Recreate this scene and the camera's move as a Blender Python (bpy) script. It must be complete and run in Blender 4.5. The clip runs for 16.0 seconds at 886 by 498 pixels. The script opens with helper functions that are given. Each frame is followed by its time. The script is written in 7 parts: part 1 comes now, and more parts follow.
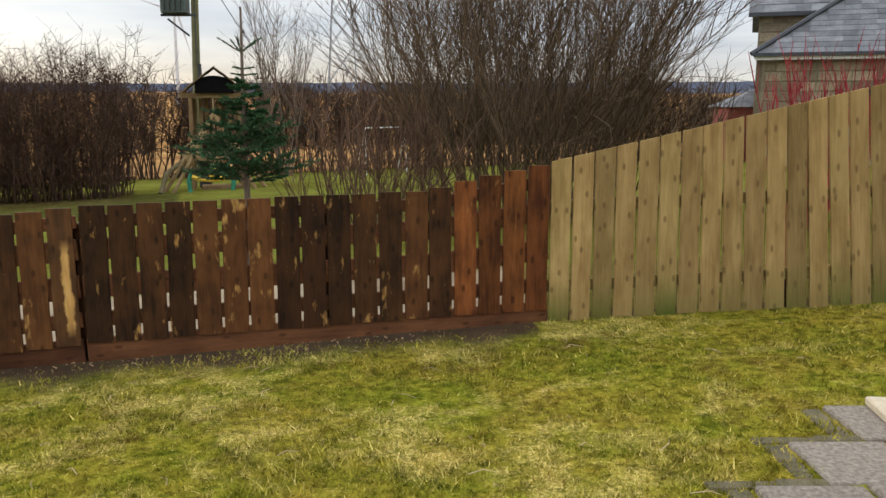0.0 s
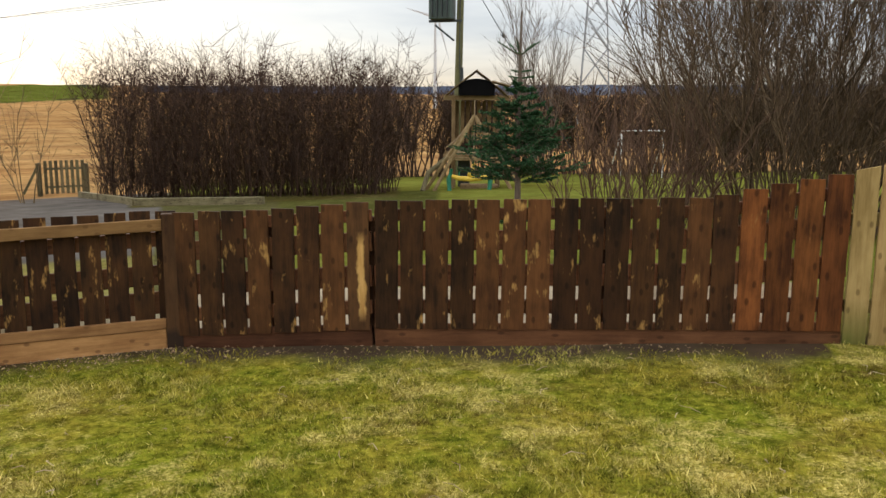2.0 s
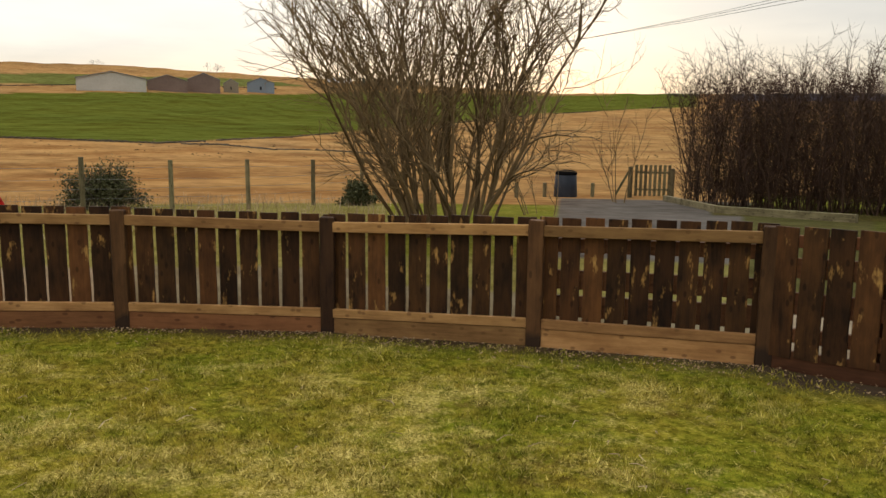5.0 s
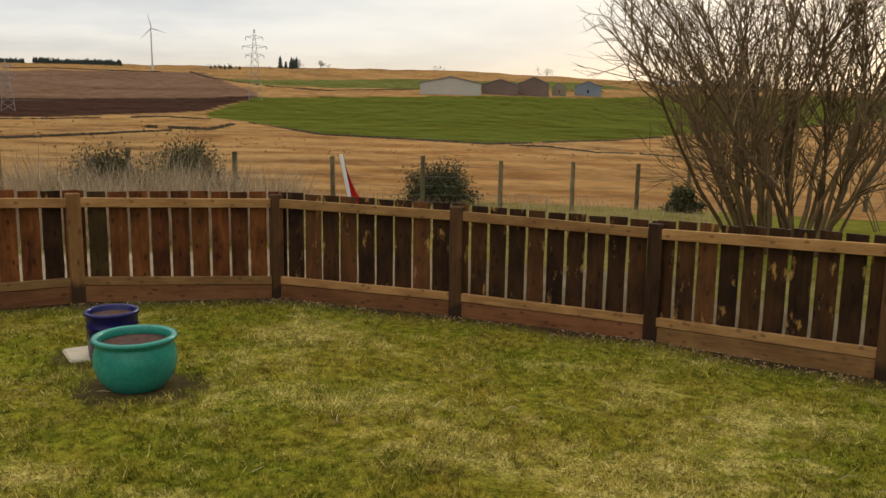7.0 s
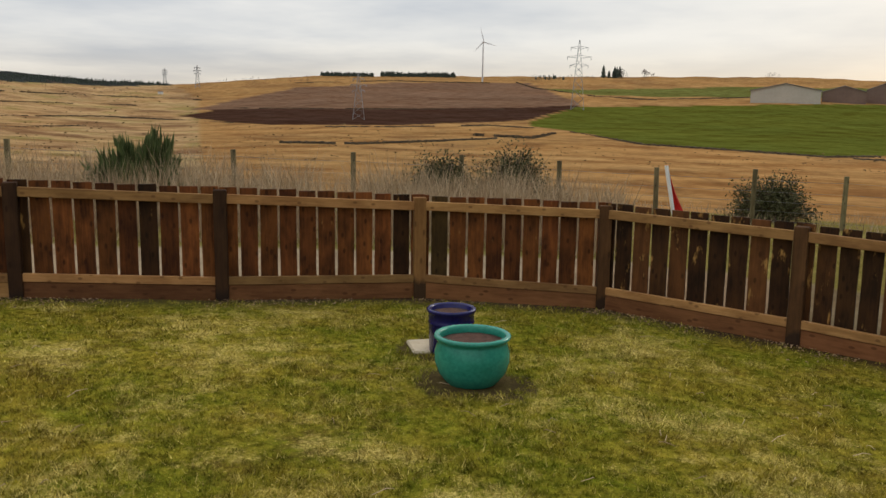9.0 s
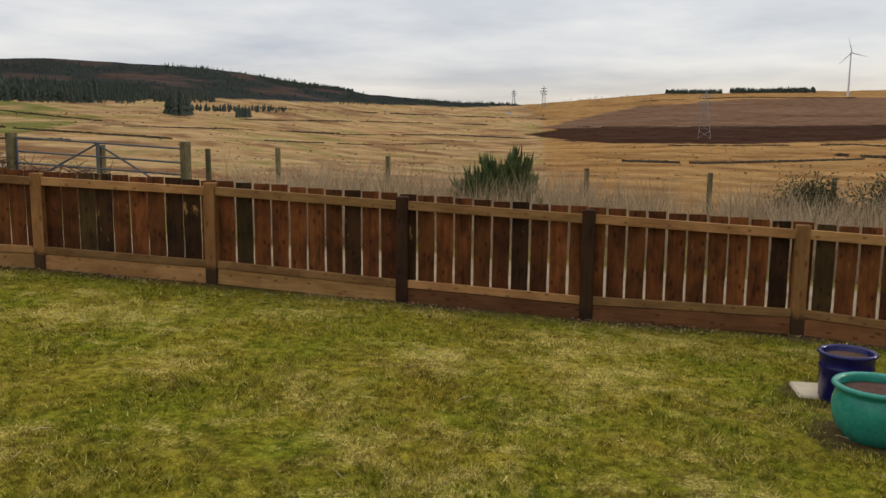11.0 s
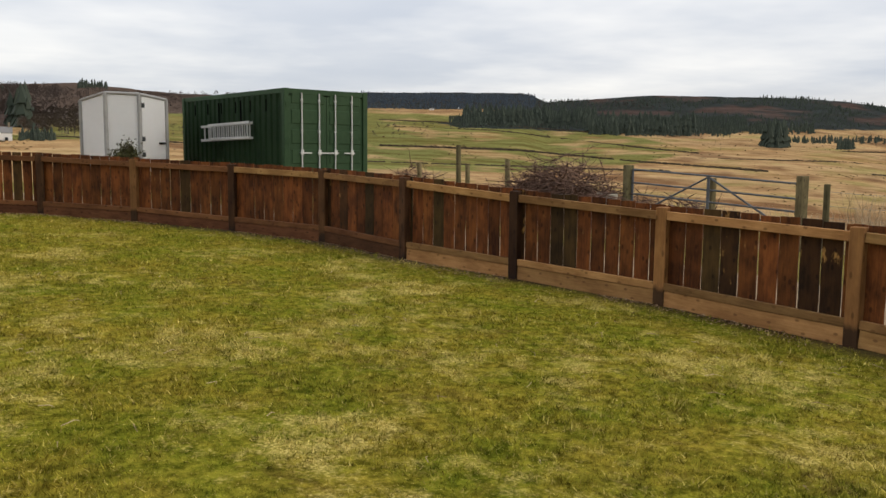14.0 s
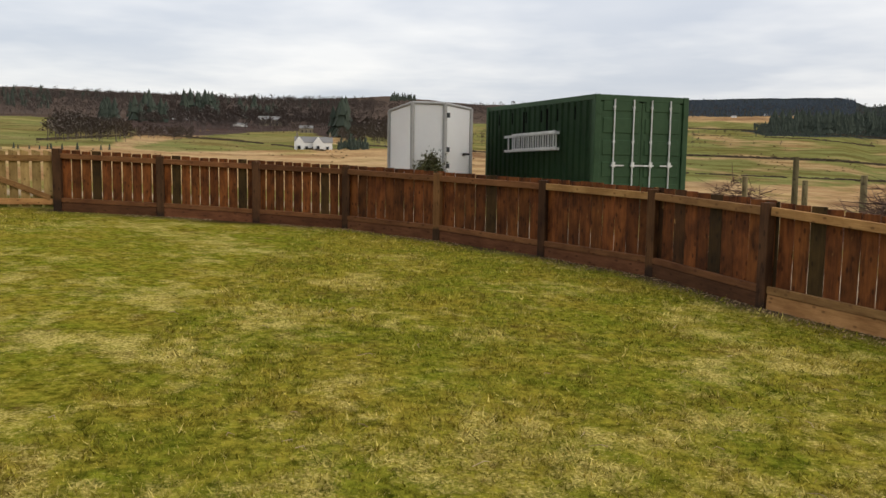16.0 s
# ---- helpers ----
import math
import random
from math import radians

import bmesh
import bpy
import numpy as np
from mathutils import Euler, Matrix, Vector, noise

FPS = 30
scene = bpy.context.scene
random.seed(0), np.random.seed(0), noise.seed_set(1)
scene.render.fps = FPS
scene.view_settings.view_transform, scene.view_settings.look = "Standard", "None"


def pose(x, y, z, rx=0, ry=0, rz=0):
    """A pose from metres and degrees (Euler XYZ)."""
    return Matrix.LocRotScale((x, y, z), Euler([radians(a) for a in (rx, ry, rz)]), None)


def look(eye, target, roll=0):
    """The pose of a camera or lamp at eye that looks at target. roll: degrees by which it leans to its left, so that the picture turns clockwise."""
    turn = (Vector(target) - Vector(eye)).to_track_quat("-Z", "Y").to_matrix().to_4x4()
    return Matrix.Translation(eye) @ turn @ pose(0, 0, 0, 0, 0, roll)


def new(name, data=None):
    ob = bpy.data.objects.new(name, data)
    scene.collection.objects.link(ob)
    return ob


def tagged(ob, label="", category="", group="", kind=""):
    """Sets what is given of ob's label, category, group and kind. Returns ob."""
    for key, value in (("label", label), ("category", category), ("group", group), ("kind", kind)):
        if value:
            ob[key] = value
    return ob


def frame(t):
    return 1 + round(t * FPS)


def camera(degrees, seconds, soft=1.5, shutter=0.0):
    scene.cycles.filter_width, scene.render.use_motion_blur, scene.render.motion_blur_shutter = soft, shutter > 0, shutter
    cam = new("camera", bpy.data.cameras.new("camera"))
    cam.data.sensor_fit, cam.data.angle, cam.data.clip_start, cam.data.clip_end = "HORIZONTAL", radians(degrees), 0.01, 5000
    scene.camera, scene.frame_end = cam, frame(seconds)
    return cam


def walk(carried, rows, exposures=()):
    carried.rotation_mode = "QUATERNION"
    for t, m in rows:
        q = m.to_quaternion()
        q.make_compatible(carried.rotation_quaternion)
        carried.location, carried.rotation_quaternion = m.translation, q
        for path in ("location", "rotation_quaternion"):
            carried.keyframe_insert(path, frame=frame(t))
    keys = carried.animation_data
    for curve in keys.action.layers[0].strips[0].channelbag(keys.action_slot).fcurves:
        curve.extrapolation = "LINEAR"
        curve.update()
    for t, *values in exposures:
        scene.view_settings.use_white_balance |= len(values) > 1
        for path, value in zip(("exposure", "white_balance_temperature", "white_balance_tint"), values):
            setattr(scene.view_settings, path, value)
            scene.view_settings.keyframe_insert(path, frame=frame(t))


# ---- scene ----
EXPOSURES = [(0, 0.57, 6250, 10), (2.5, 0.55, 6400, 9), (3.0, 0.32, 6450, 9), (4.0, 0.28, 6650, 9), (4.5, 0.22, 6750, 9), (7, -0.05, 6850, 10), (8.5, -0.12, 6750, 10), (11, -0.1, 6600, 11), (12.5, 0.1, 6600, 11), (16, 0.1, 6600, 11)]

LENS = 55.88
# seconds, x, y, z, turn to the left, tilt up, lean
PATH = [
    (0, -0.000, 0.001, 1.480, 0.01, -9.91, 0.12),
    (0.5, -0.039, -0.071, 1.477, 3.15, -9.92, 0.27),
    (1, -0.077, -0.078, 1.477, 7.14, -9.88, 0.31),
    (1.5, -0.160, -0.051, 1.477, 11.94, -9.84, 0.30),
    (2, -0.245, -0.038, 1.480, 16.71, -9.81, 0.33),
    (2.5, -0.317, -0.044, 1.474, 21.92, -9.74, 0.38),
    (3, -0.381, -0.060, 1.470, 27.82, -9.74, 0.48),
    (3.5, -0.429, -0.046, 1.470, 34.46, -9.70, 0.46),
    (4, -0.484, -0.040, 1.465, 41.65, -9.66, 0.52),
    (4.5, -0.501, -0.035, 1.471, 48.49, -9.64, 0.53),
    (6.8, -0.519, -0.113, 1.481, 74.45, -9.59, 0.92),
    (7, -0.524, -0.125, 1.484, 76.51, -9.64, 0.83),
    (7.5, -0.538, -0.146, 1.482, 81.74, -9.60, 0.83),
    (8, -0.544, -0.169, 1.486, 87.08, -9.54, 0.74),
    (8.5, -0.530, -0.206, 1.494, 92.45, -9.44, 0.78),
    (10.8, -0.539, -0.552, 1.514, 118.53, -8.49, 0.55),
    (11, -0.533, -0.576, 1.515, 120.86, -8.34, 0.53),
    (11.5, -0.540, -0.609, 1.521, 127.16, -7.97, 0.45),
    (12, -0.564, -0.667, 1.524, 133.32, -7.72, 0.45),
    (12.5, -0.643, -0.720, 1.532, 141.07, -7.51, 0.46),
    (13, -0.746, -0.854, 1.531, 149.16, -7.24, 0.52),
    (13.5, -0.786, -1.152, 1.530, 155.42, -6.88, 0.52),
    (14, -0.794, -1.509, 1.520, 159.62, -6.54, 0.57),
    (14.5, -0.826, -1.977, 1.558, 164.04, -6.38, 0.66),
    (15, -0.794, -2.488, 1.579, 169.00, -6.33, 0.61),
    (15.5, -0.778, -2.994, 1.581, 173.87, -6.29, 0.62),
    (16, -0.757, -3.514, 1.592, 179.30, -6.19, 0.89),
]


def view(x, y, z, turn, tilt, lean):
    a, b = radians(turn), radians(tilt)
    ahead = Vector((-math.sin(a) * math.cos(b), math.cos(a) * math.cos(b), math.sin(b)))
    return look((x, y, z), Vector((x, y, z)) + ahead * 5.0, lean)


cam = camera(LENS, 16.0, 1.5, 0.0)
walk(cam, [(t, view(*row)) for t, *row in PATH], EXPOSURES)

# ---- sky and sun ----
SUN_TURN, SUN_UP = 52.0, 11.0


def build_sky():
    world = bpy.data.worlds.new("overcast_sky")
    scene.world = world
    world.use_nodes = True
    nt = world.node_tree
    nt.nodes.clear()
    n = lambda kind: nt.nodes.new(kind)
    out, bg = n("ShaderNodeOutputWorld"), n("ShaderNodeBackground")
    sky = n("ShaderNodeTexSky")
    sky.sky_type, sky.sun_disc = "NISHITA", False
    sky.sun_elevation, sky.sun_rotation = radians(SUN_UP), radians(-SUN_TURN)
    scale_sky = n("ShaderNodeVectorMath")
    scale_sky.operation = "SCALE"
    scale_sky.inputs["Scale"].default_value = 0.1
    nt.links.new(sky.outputs[0], scale_sky.inputs[0])
    co = n("ShaderNodeTexCoord")
    sep = n("ShaderNodeSeparateXYZ")
    nt.links.new(co.outputs["Generated"], sep.inputs[0])

    def math_node(op, a, b=None, c=None, clamp=False):
        m = n("ShaderNodeMath")
        m.operation, m.use_clamp = op, clamp
        for i, v in enumerate((a, b, c)):
            if v is None:
                continue
            if isinstance(v, (int, float)):
                m.inputs[i].default_value = v
            else:
                nt.links.new(v, m.inputs[i])
        return m.outputs[0]

    def mix(f, a, b, kind="MIX"):
        m = n("ShaderNodeMix")
        m.data_type, m.blend_type = "RGBA", kind
        for i, v in ((0, f), (6, a), (7, b)):
            if isinstance(v, (int, float)):
                m.inputs[i].default_value = v
            elif isinstance(v, tuple):
                m.inputs[i].default_value = (*v, 1)
            else:
                nt.links.new(v, m.inputs[i])
        return m.outputs[2]

    x, y, z = sep.outputs
    up = math_node("MAXIMUM", z, 0.0)
    den = math_node("ADD", up, 0.09)
    flat = n("ShaderNodeCombineXYZ")
    nt.links.new(math_node("DIVIDE", x, den), flat.inputs[0])
    nt.links.new(math_node("DIVIDE", y, den), flat.inputs[1])

    def clouds(scale, detail, lo, hi, rough=0.55):
        t = n("ShaderNodeTexNoise")
        t.inputs["Scale"].default_value, t.inputs["Detail"].default_value = scale, detail
        t.inputs["Roughness"].default_value = rough
        nt.links.new(flat.outputs[0], t.inputs["Vector"])
        return math_node("DIVIDE", math_node("SUBTRACT", t.outputs[0], lo), hi - lo, clamp=True)

    big, small = clouds(0.40, 5.0, 0.40, 0.60), clouds(1.1, 4.0, 0.34, 0.68, 0.5)
    tone = math_node("ADD", math_node("MULTIPLY", big, 0.75), math_node("MULTIPLY", small, 0.25))
    cloud = mix(tone, CLOUD_DARK, CLOUD_LIGHT)
    # how near a direction is to the sun's bearing, and to the horizon
    a = radians(SUN_TURN)
    toward = math_node("ADD", math_node("MULTIPLY", x, -math.sin(a)), math_node("MULTIPLY", y, math.cos(a)))
    toward = math_node("MULTIPLY_ADD", toward, 0.5, 0.5, clamp=True)
    low = math_node("SUBTRACT", 1.0, math_node("DIVIDE", up, 0.085), clamp=True)
    glow = math_node("MULTIPLY", math_node("POWER", toward, 2.2), math_node("POWER", low, 1.3))
    warm = mix(math_node("MULTIPLY", glow, 0.9), cloud, GLOW)
    near_sun = math_node("MULTIPLY", math_node("POWER", toward, 12.0), 0.6)
    warm = mix(near_sun, warm, (1.0, 0.99, 0.96))
    over = math_node("MULTIPLY_ADD", up, 0.9, 0.92)
    north = math_node("MULTIPLY_ADD", y, 0.5, 0.5, clamp=True)
    bank = math_node("SUBTRACT", 1.0, math_node("MULTIPLY", math_node("POWER", north, 5.0), 0.38))
    warm = mix(1.0, warm, math_node("MULTIPLY", over, bank), "MULTIPLY")
    veil = mix(0.88, scale_sky.outputs[0], warm)
    nt.links.new(veil, bg.inputs[0])
    bg.inputs[1].default_value = SKY_STRENGTH
    nt.links.new(bg.outputs[0], out.inputs[0])


CLOUD_DARK, CLOUD_LIGHT, GLOW, SKY_STRENGTH = (0.60, 0.65, 0.735), (0.99, 0.99, 0.98), (1.0, 0.76, 0.42), 1.0
build_sky()
lamp = bpy.data.lights.new("sun", "SUN")
lamp.energy, lamp.angle, lamp.color = 1.0, radians(20), (1.0, 0.93, 0.82)
sun = new("sun", lamp)
sun.matrix_world = look((-math.sin(radians(SUN_TURN)) * 50, math.cos(radians(SUN_TURN)) * 50, 50 * math.tan(radians(SUN_UP + 14))), (0, 0, 0))

# ---- materials ----


def material(name, rough=0.8, metal=0.0, spec=0.3):
    m = bpy.data.materials.new(name)
    m.use_nodes = True
    b = m.node_tree.nodes["Principled BSDF"]
    b.inputs["Roughness"].default_value, b.inputs["Metallic"].default_value = rough, metal
    b.inputs["Specular IOR Level"].default_value = spec
    return m, m.node_tree, b


class Nodes:
    """Short hands for building a node tree."""

    def __init__(self, nt):
        self.nt = nt

    def put(self, sock, v):
        if isinstance(v, (int, float)):
            sock.default_value = v
        elif isinstance(v, tuple):
            sock.default_value = (*v, 1)[: len(sock.default_value)]
        else:
            self.nt.links.new(v, sock)

    def math(self, op, a, b=0.0, clamp=False):
        m = self.nt.nodes.new("ShaderNodeMath")
        m.operation, m.use_clamp = op, clamp
        self.put(m.inputs[0], a)
        self.put(m.inputs[1], b)
        return m.outputs[0]

    def mix(self, f, a, b, kind="MIX"):
        m = self.nt.nodes.new("ShaderNodeMix")
        m.data_type, m.blend_type = "RGBA", kind
        self.put(m.inputs[0], f)
        self.put(m.inputs[6], a)
        self.put(m.inputs[7], b)
        return m.outputs[2]

    def coord(self, kind="Object", scale=(1, 1, 1), shift=None):
        c = self.nt.nodes.new("ShaderNodeTexCoord")
        v = self.nt.nodes.new("ShaderNodeVectorMath")
        v.operation = "MULTIPLY"
        self.nt.links.new(c.outputs[kind], v.inputs[0])
        v.inputs[1].default_value = scale
        if shift is None:
            return v.outputs[0]
        w = self.nt.nodes.new("ShaderNodeVectorMath")
        w.operation = "ADD"
        self.nt.links.new(v.outputs[0], w.inputs[0])
        self.nt.links.new(shift, w.inputs[1])
        return w.outputs[0]

    def noise(self, vec, scale, detail=3.0, rough=0.55, lo=0.3, hi=0.7):
        t = self.nt.nodes.new("ShaderNodeTexNoise")
        t.inputs["Scale"].default_value, t.inputs["Detail"].default_value, t.inputs["Roughness"].default_value = scale, detail, rough
        self.nt.links.new(vec, t.inputs["Vector"])
        return self.math("DIVIDE", self.math("SUBTRACT", t.outputs[0], lo), hi - lo, True)

    def random(self):
        return self.nt.nodes.new("ShaderNodeObjectInfo").outputs["Random"]

    def island(self):
        return self.nt.nodes.new("ShaderNodeNewGeometry").outputs["Random Per Island"]

    def bump(self, b, height, strength, distance=0.01):
        m = self.nt.nodes.new("ShaderNodeBump")
        m.inputs["Strength"].default_value, m.inputs["Distance"].default_value = strength, distance
        self.nt.links.new(height, m.inputs["Height"])
        self.nt.links.new(m.outputs[0], b.inputs["Normal"])


def plain(name, dark, light, scale=6.0, rough=0.8, metal=0.0, spec=0.3, bump=0.2, vary=0.0):
    """Two tones mixed at a coarse and a fine scale, with a little relief."""
    m, nt, b = material(name, rough, metal, spec)
    k = Nodes(nt)
    v = k.coord("Object")
    f = k.math("ADD", k.math("MULTIPLY", k.noise(v, scale), 0.6), k.math("MULTIPLY", k.noise(v, scale * 7), 0.4))
    col = k.mix(f, dark, light)
    if vary:
        s = k.math("ADD", k.math("MULTIPLY", k.random(), 2 * vary), 1 - vary)
        col = k.mix(1.0, col, s, "MULTIPLY")
    nt.links.new(col, b.inputs["Base Color"])
    if bump:
        k.bump(b, f, bump)
    return m


def twigs(name, dark, light):
    """Bark that differs from stem to stem."""
    m, nt, b = material(name, 0.85, 0.0, 0.2)
    k = Nodes(nt)
    f = k.math("ADD", k.math("MULTIPLY", k.island(), 0.7), k.math("MULTIPLY", k.noise(k.coord("Object"), 9.0), 0.3))
    nt.links.new(k.mix(f, dark, light), b.inputs["Base Color"])
    return m


def timber(name, dark, light, pale=None, amount=0.0, wet=0.55, green=None, vary=0.75, streak=None, knot=3.6, wet_foot=0.0):
    """Sawn board: long grain, knots, difference from piece to piece, worn pale patches."""
    m, nt, b = material(name, wet + 0.15, 0.0, 0.14)
    k = Nodes(nt)
    r = k.random()
    off = nt.nodes.new("ShaderNodeCombineXYZ")
    nt.links.new(k.math("MULTIPLY", r, 37.0), off.inputs[0])
    nt.links.new(k.math("MULTIPLY", r, 11.0), off.inputs[2])
    v = k.coord("Object", (14, 14, 1.1), off.outputs[0])
    grain = k.noise(v, 3.0, 6.0, 0.7, 0.34, 0.66)
    blot = k.noise(k.coord("Object", (3.5, 3.5, 1.6), off.outputs[0]), 1.6, 4.0, 0.6, 0.38, 0.62)
    f = k.math("ADD", k.math("MULTIPLY", grain, 0.45), k.math("MULTIPLY", blot, 0.55))
    col = k.mix(f, dark, light)
    tone = k.math("ADD", k.math("MULTIPLY", k.math("FRACT", k.math("MULTIPLY", r, 7.31)), vary), 1 - vary * 0.5)
    col = k.mix(1.0, col, tone, "MULTIPLY")
    hue = k.math("FRACT", k.math("MULTIPLY", r, 13.7))
    col = k.mix(k.math("MULTIPLY", hue, 0.45 * vary), col, k.mix(1.0, col, (0.8, 1.05, 0.9), "MULTIPLY"))
    knots = nt.nodes.new("ShaderNodeTexVoronoi")
    knots.inputs["Scale"].default_value = 1.0
    knots.voronoi_dimensions = "2D"
    face = nt.nodes.new("ShaderNodeSeparateXYZ")
    nt.links.new(k.coord("Object", (8, 8, knot), off.outputs[0]), face.inputs[0])
    flat = nt.nodes.new("ShaderNodeCombineXYZ")
    nt.links.new(k.math("ADD", face.outputs[0], face.outputs[1]), flat.inputs[0])
    nt.links.new(face.outputs[2], flat.inputs[1])
    nt.links.new(flat.outputs[0], knots.inputs["Vector"])
    spot = k.math("MULTIPLY", k.math("SUBTRACT", 1.0, k.math("DIVIDE", knots.outputs["Distance"], 0.125), True), 2.2, True)
    col = k.mix(k.math("MULTIPLY", spot, 0.62), col, tuple(c * 0.55 for c in dark))
    if wet_foot:
        low = nt.nodes.new("ShaderNodeSeparateXYZ")
        nt.links.new(k.coord("Object"), low.inputs[0])
        edge = k.math("ADD", k.math("MULTIPLY", blot, 0.07), wet_foot)
        col = k.mix(k.math("MULTIPLY", k.math("MULTIPLY", k.math("SUBTRACT", edge, low.outputs[2]), 18.0, True), 0.85), col, (0.022, 0.013, 0.008))
    if pale:
        p = k.noise(k.coord("Object", (10, 10, 3.2), off.outputs[0]), 1.0, 4.0, 0.65, 0.67 - amount, 0.77 - amount)
        col = k.mix(k.math("MULTIPLY", p, 0.9), col, k.mix(grain, tuple(c * 0.6 for c in pale), pale))
    if streak is not None:
        # a long bleached run down one side of the board
        cut = nt.nodes.new("ShaderNodeSeparateXYZ")
        nt.links.new(k.coord("Object"), cut.inputs[0])
        side = k.math("ABSOLUTE", k.math("SUBTRACT", cut.outputs[0], streak))
        ends = k.math("ABSOLUTE", k.math("SUBTRACT", cut.outputs[2], 0.42))
        edge = k.math("ADD", k.math("MULTIPLY", k.noise(k.coord("Object", (8, 8, 5)), 1.5, 3.0), 0.035), 0.012)
        run = k.math("MULTIPLY", k.math("MULTIPLY", k.math("SUBTRACT", edge, side), 70.0, True), k.math("MULTIPLY", k.math("SUBTRACT", 0.36, ends), 9.0, True))
        col = k.mix(k.math("MULTIPLY", run, 0.95), col, k.mix(grain, (0.42, 0.22, 0.06), (0.66, 0.40, 0.13)))
    if green:
        sep = nt.nodes.new("ShaderNodeSeparateXYZ")
        nt.links.new(k.coord("Object"), sep.inputs[0])
        g = k.math("SUBTRACT", 1.0, k.math("DIVIDE", sep.outputs[2], 0.26), True)
        g = k.math("MULTIPLY", g, k.math("ADD", k.math("MULTIPLY", hue, 0.9), k.math("MULTIPLY", blot, 0.3)))
        col = k.mix(g, col, green)
    nt.links.new(col, b.inputs["Base Color"])
    k.bump(b, grain, 0.35, 0.004)
    return m


DARK_BOARD = timber("dark_stained_board", (0.014, 0.0062, 0.0024), (0.074, 0.029, 0.0088), (0.52, 0.28, 0.08), 0.068)
RED_BOARD = timber("red_brown_board", (0.034, 0.0098, 0.0031), (0.205, 0.064, 0.016), (0.34, 0.17, 0.05), 0.012)
OLIVE_BOARD = timber("olive_brown_board", (0.021, 0.0112, 0.0036), (0.082, 0.043, 0.0125), None, 0.0)
FRESH = timber("fresh_timber", (0.19, 0.086, 0.029), (0.40, 0.206, 0.078), None, 0.0, 0.6, knot=5.0)
KICK = timber("stained_kickboard", (0.066, 0.024, 0.010), (0.155, 0.060, 0.025), None, 0.0, 0.6, knot=4.0)
SOFT = timber("worn_kickboard", (0.10, 0.036, 0.014), (0.215, 0.088, 0.034), None, 0.0, 0.6, knot=4.0)
POST_DARK = timber("dark_post", (0.028, 0.0125, 0.0065), (0.088, 0.039, 0.0165), None, 0.0, 0.6, wet_foot=0.16)
POST_MID = timber("brown_post", (0.055, 0.024, 0.010), (0.15, 0.068, 0.026), None, 0.0, 0.6, wet_foot=0.2)
POST_LIGHT = timber("light_post", (0.14, 0.060, 0.020), (0.29, 0.135, 0.048), None, 0.0, 0.6, wet_foot=0.25)
GREY_BOARD = timber("weathered_pine_board", (0.185, 0.112, 0.038), (0.375, 0.245, 0.098), None, 0.0, 0.7, (0.07, 0.09, 0.012), 0.5, knot=5.2)

# ---- mesh helpers ----


def mesh_of(name, bm, mat):
    me = bpy.data.meshes.new(name)
    bm.to_mesh(me)
    bm.free()
    for m in mat if isinstance(mat, (list, tuple)) else (mat,):
        me.materials.append(m)
    return me


def part(name, bm, mat, parent=None, label=""):
    ob = new(name, bm if isinstance(bm, bpy.types.Mesh) else mesh_of(name, bm, mat))
    ob.parent = parent
    return tagged(ob, label)


def thing(name, m, label, category, group="", kind=""):
    ob = new(name)
    ob.matrix_world = m
    return tagged(ob, label, category, group, kind)


def box(bm, size, m=None, bevel=0.0):
    r = bmesh.ops.create_cube(bm, size=1.0)
    vs = r["verts"]
    bmesh.ops.scale(bm, vec=size, verts=vs)
    if bevel:
        es = list({e for v in vs for e in v.link_edges})
        out = bmesh.ops.bevel(bm, geom=es, offset=bevel, segments=1, affect="EDGES")
        vs = list({v for f in out["faces"] for v in f.verts} | {v for v in vs if v.is_valid})
    if m is not None:
        bmesh.ops.transform(bm, matrix=m, verts=vs)
    return vs


def boxes(*items):
    bm = bmesh.new()
    for size, at, *rest in items:
        box(bm, size, Matrix.Translation(at) @ (rest[0] if rest else Matrix()), rest[1] if len(rest) > 1 else 0.0)
    return bm


def tube(bm, pts, radii, sides=6):
    """A tapered tube through pts."""
    rings, last = [], None
    for i, p in enumerate(pts):
        p = Vector(p)
        d = (Vector(pts[min(i + 1, len(pts) - 1)]) - Vector(pts[max(i - 1, 0)])).normalized()
        side = d.cross(Vector((0, 0, 1)))
        if side.length < 0.05:
            side = d.cross(Vector((1, 0, 0)))
        side.normalize()
        if last is not None and side.dot(last) < 0:
            side = -side
        last = side
        up = side.cross(d)
        r = radii[i] if isinstance(radii, (list, tuple)) else radii
        rings.append([bm.verts.new(p + (side * math.cos(2 * math.pi * k / sides) + up * math.sin(2 * math.pi * k / sides)) * r) for k in range(sides)])
    for a, b in zip(rings, rings[1:]):
        for k in range(sides):
            bm.faces.new((a[k], a[(k + 1) % sides], b[(k + 1) % sides], b[k]))
    bm.faces.new(rings[0][::-1])
    bm.faces.new(rings[-1])


def lathe(bm, profile, sides=40):
    """Turn a profile of (radius, height) round the z axis."""
    rings = []
    for r, z in profile:
        rings.append([bm.verts.new((r * math.cos(2 * math.pi * k / sides), r * math.sin(2 * math.pi * k / sides), z)) for k in range(sides)])
    for a, b in zip(rings, rings[1:]):
        for k in range(sides):
            f = bm.faces.new((a[k], a[(k + 1) % sides], b[(k + 1) % sides], b[k]))
            f.smooth = True
    bm.faces.new(rings[0][::-1])
    bm.faces.new(rings[-1])


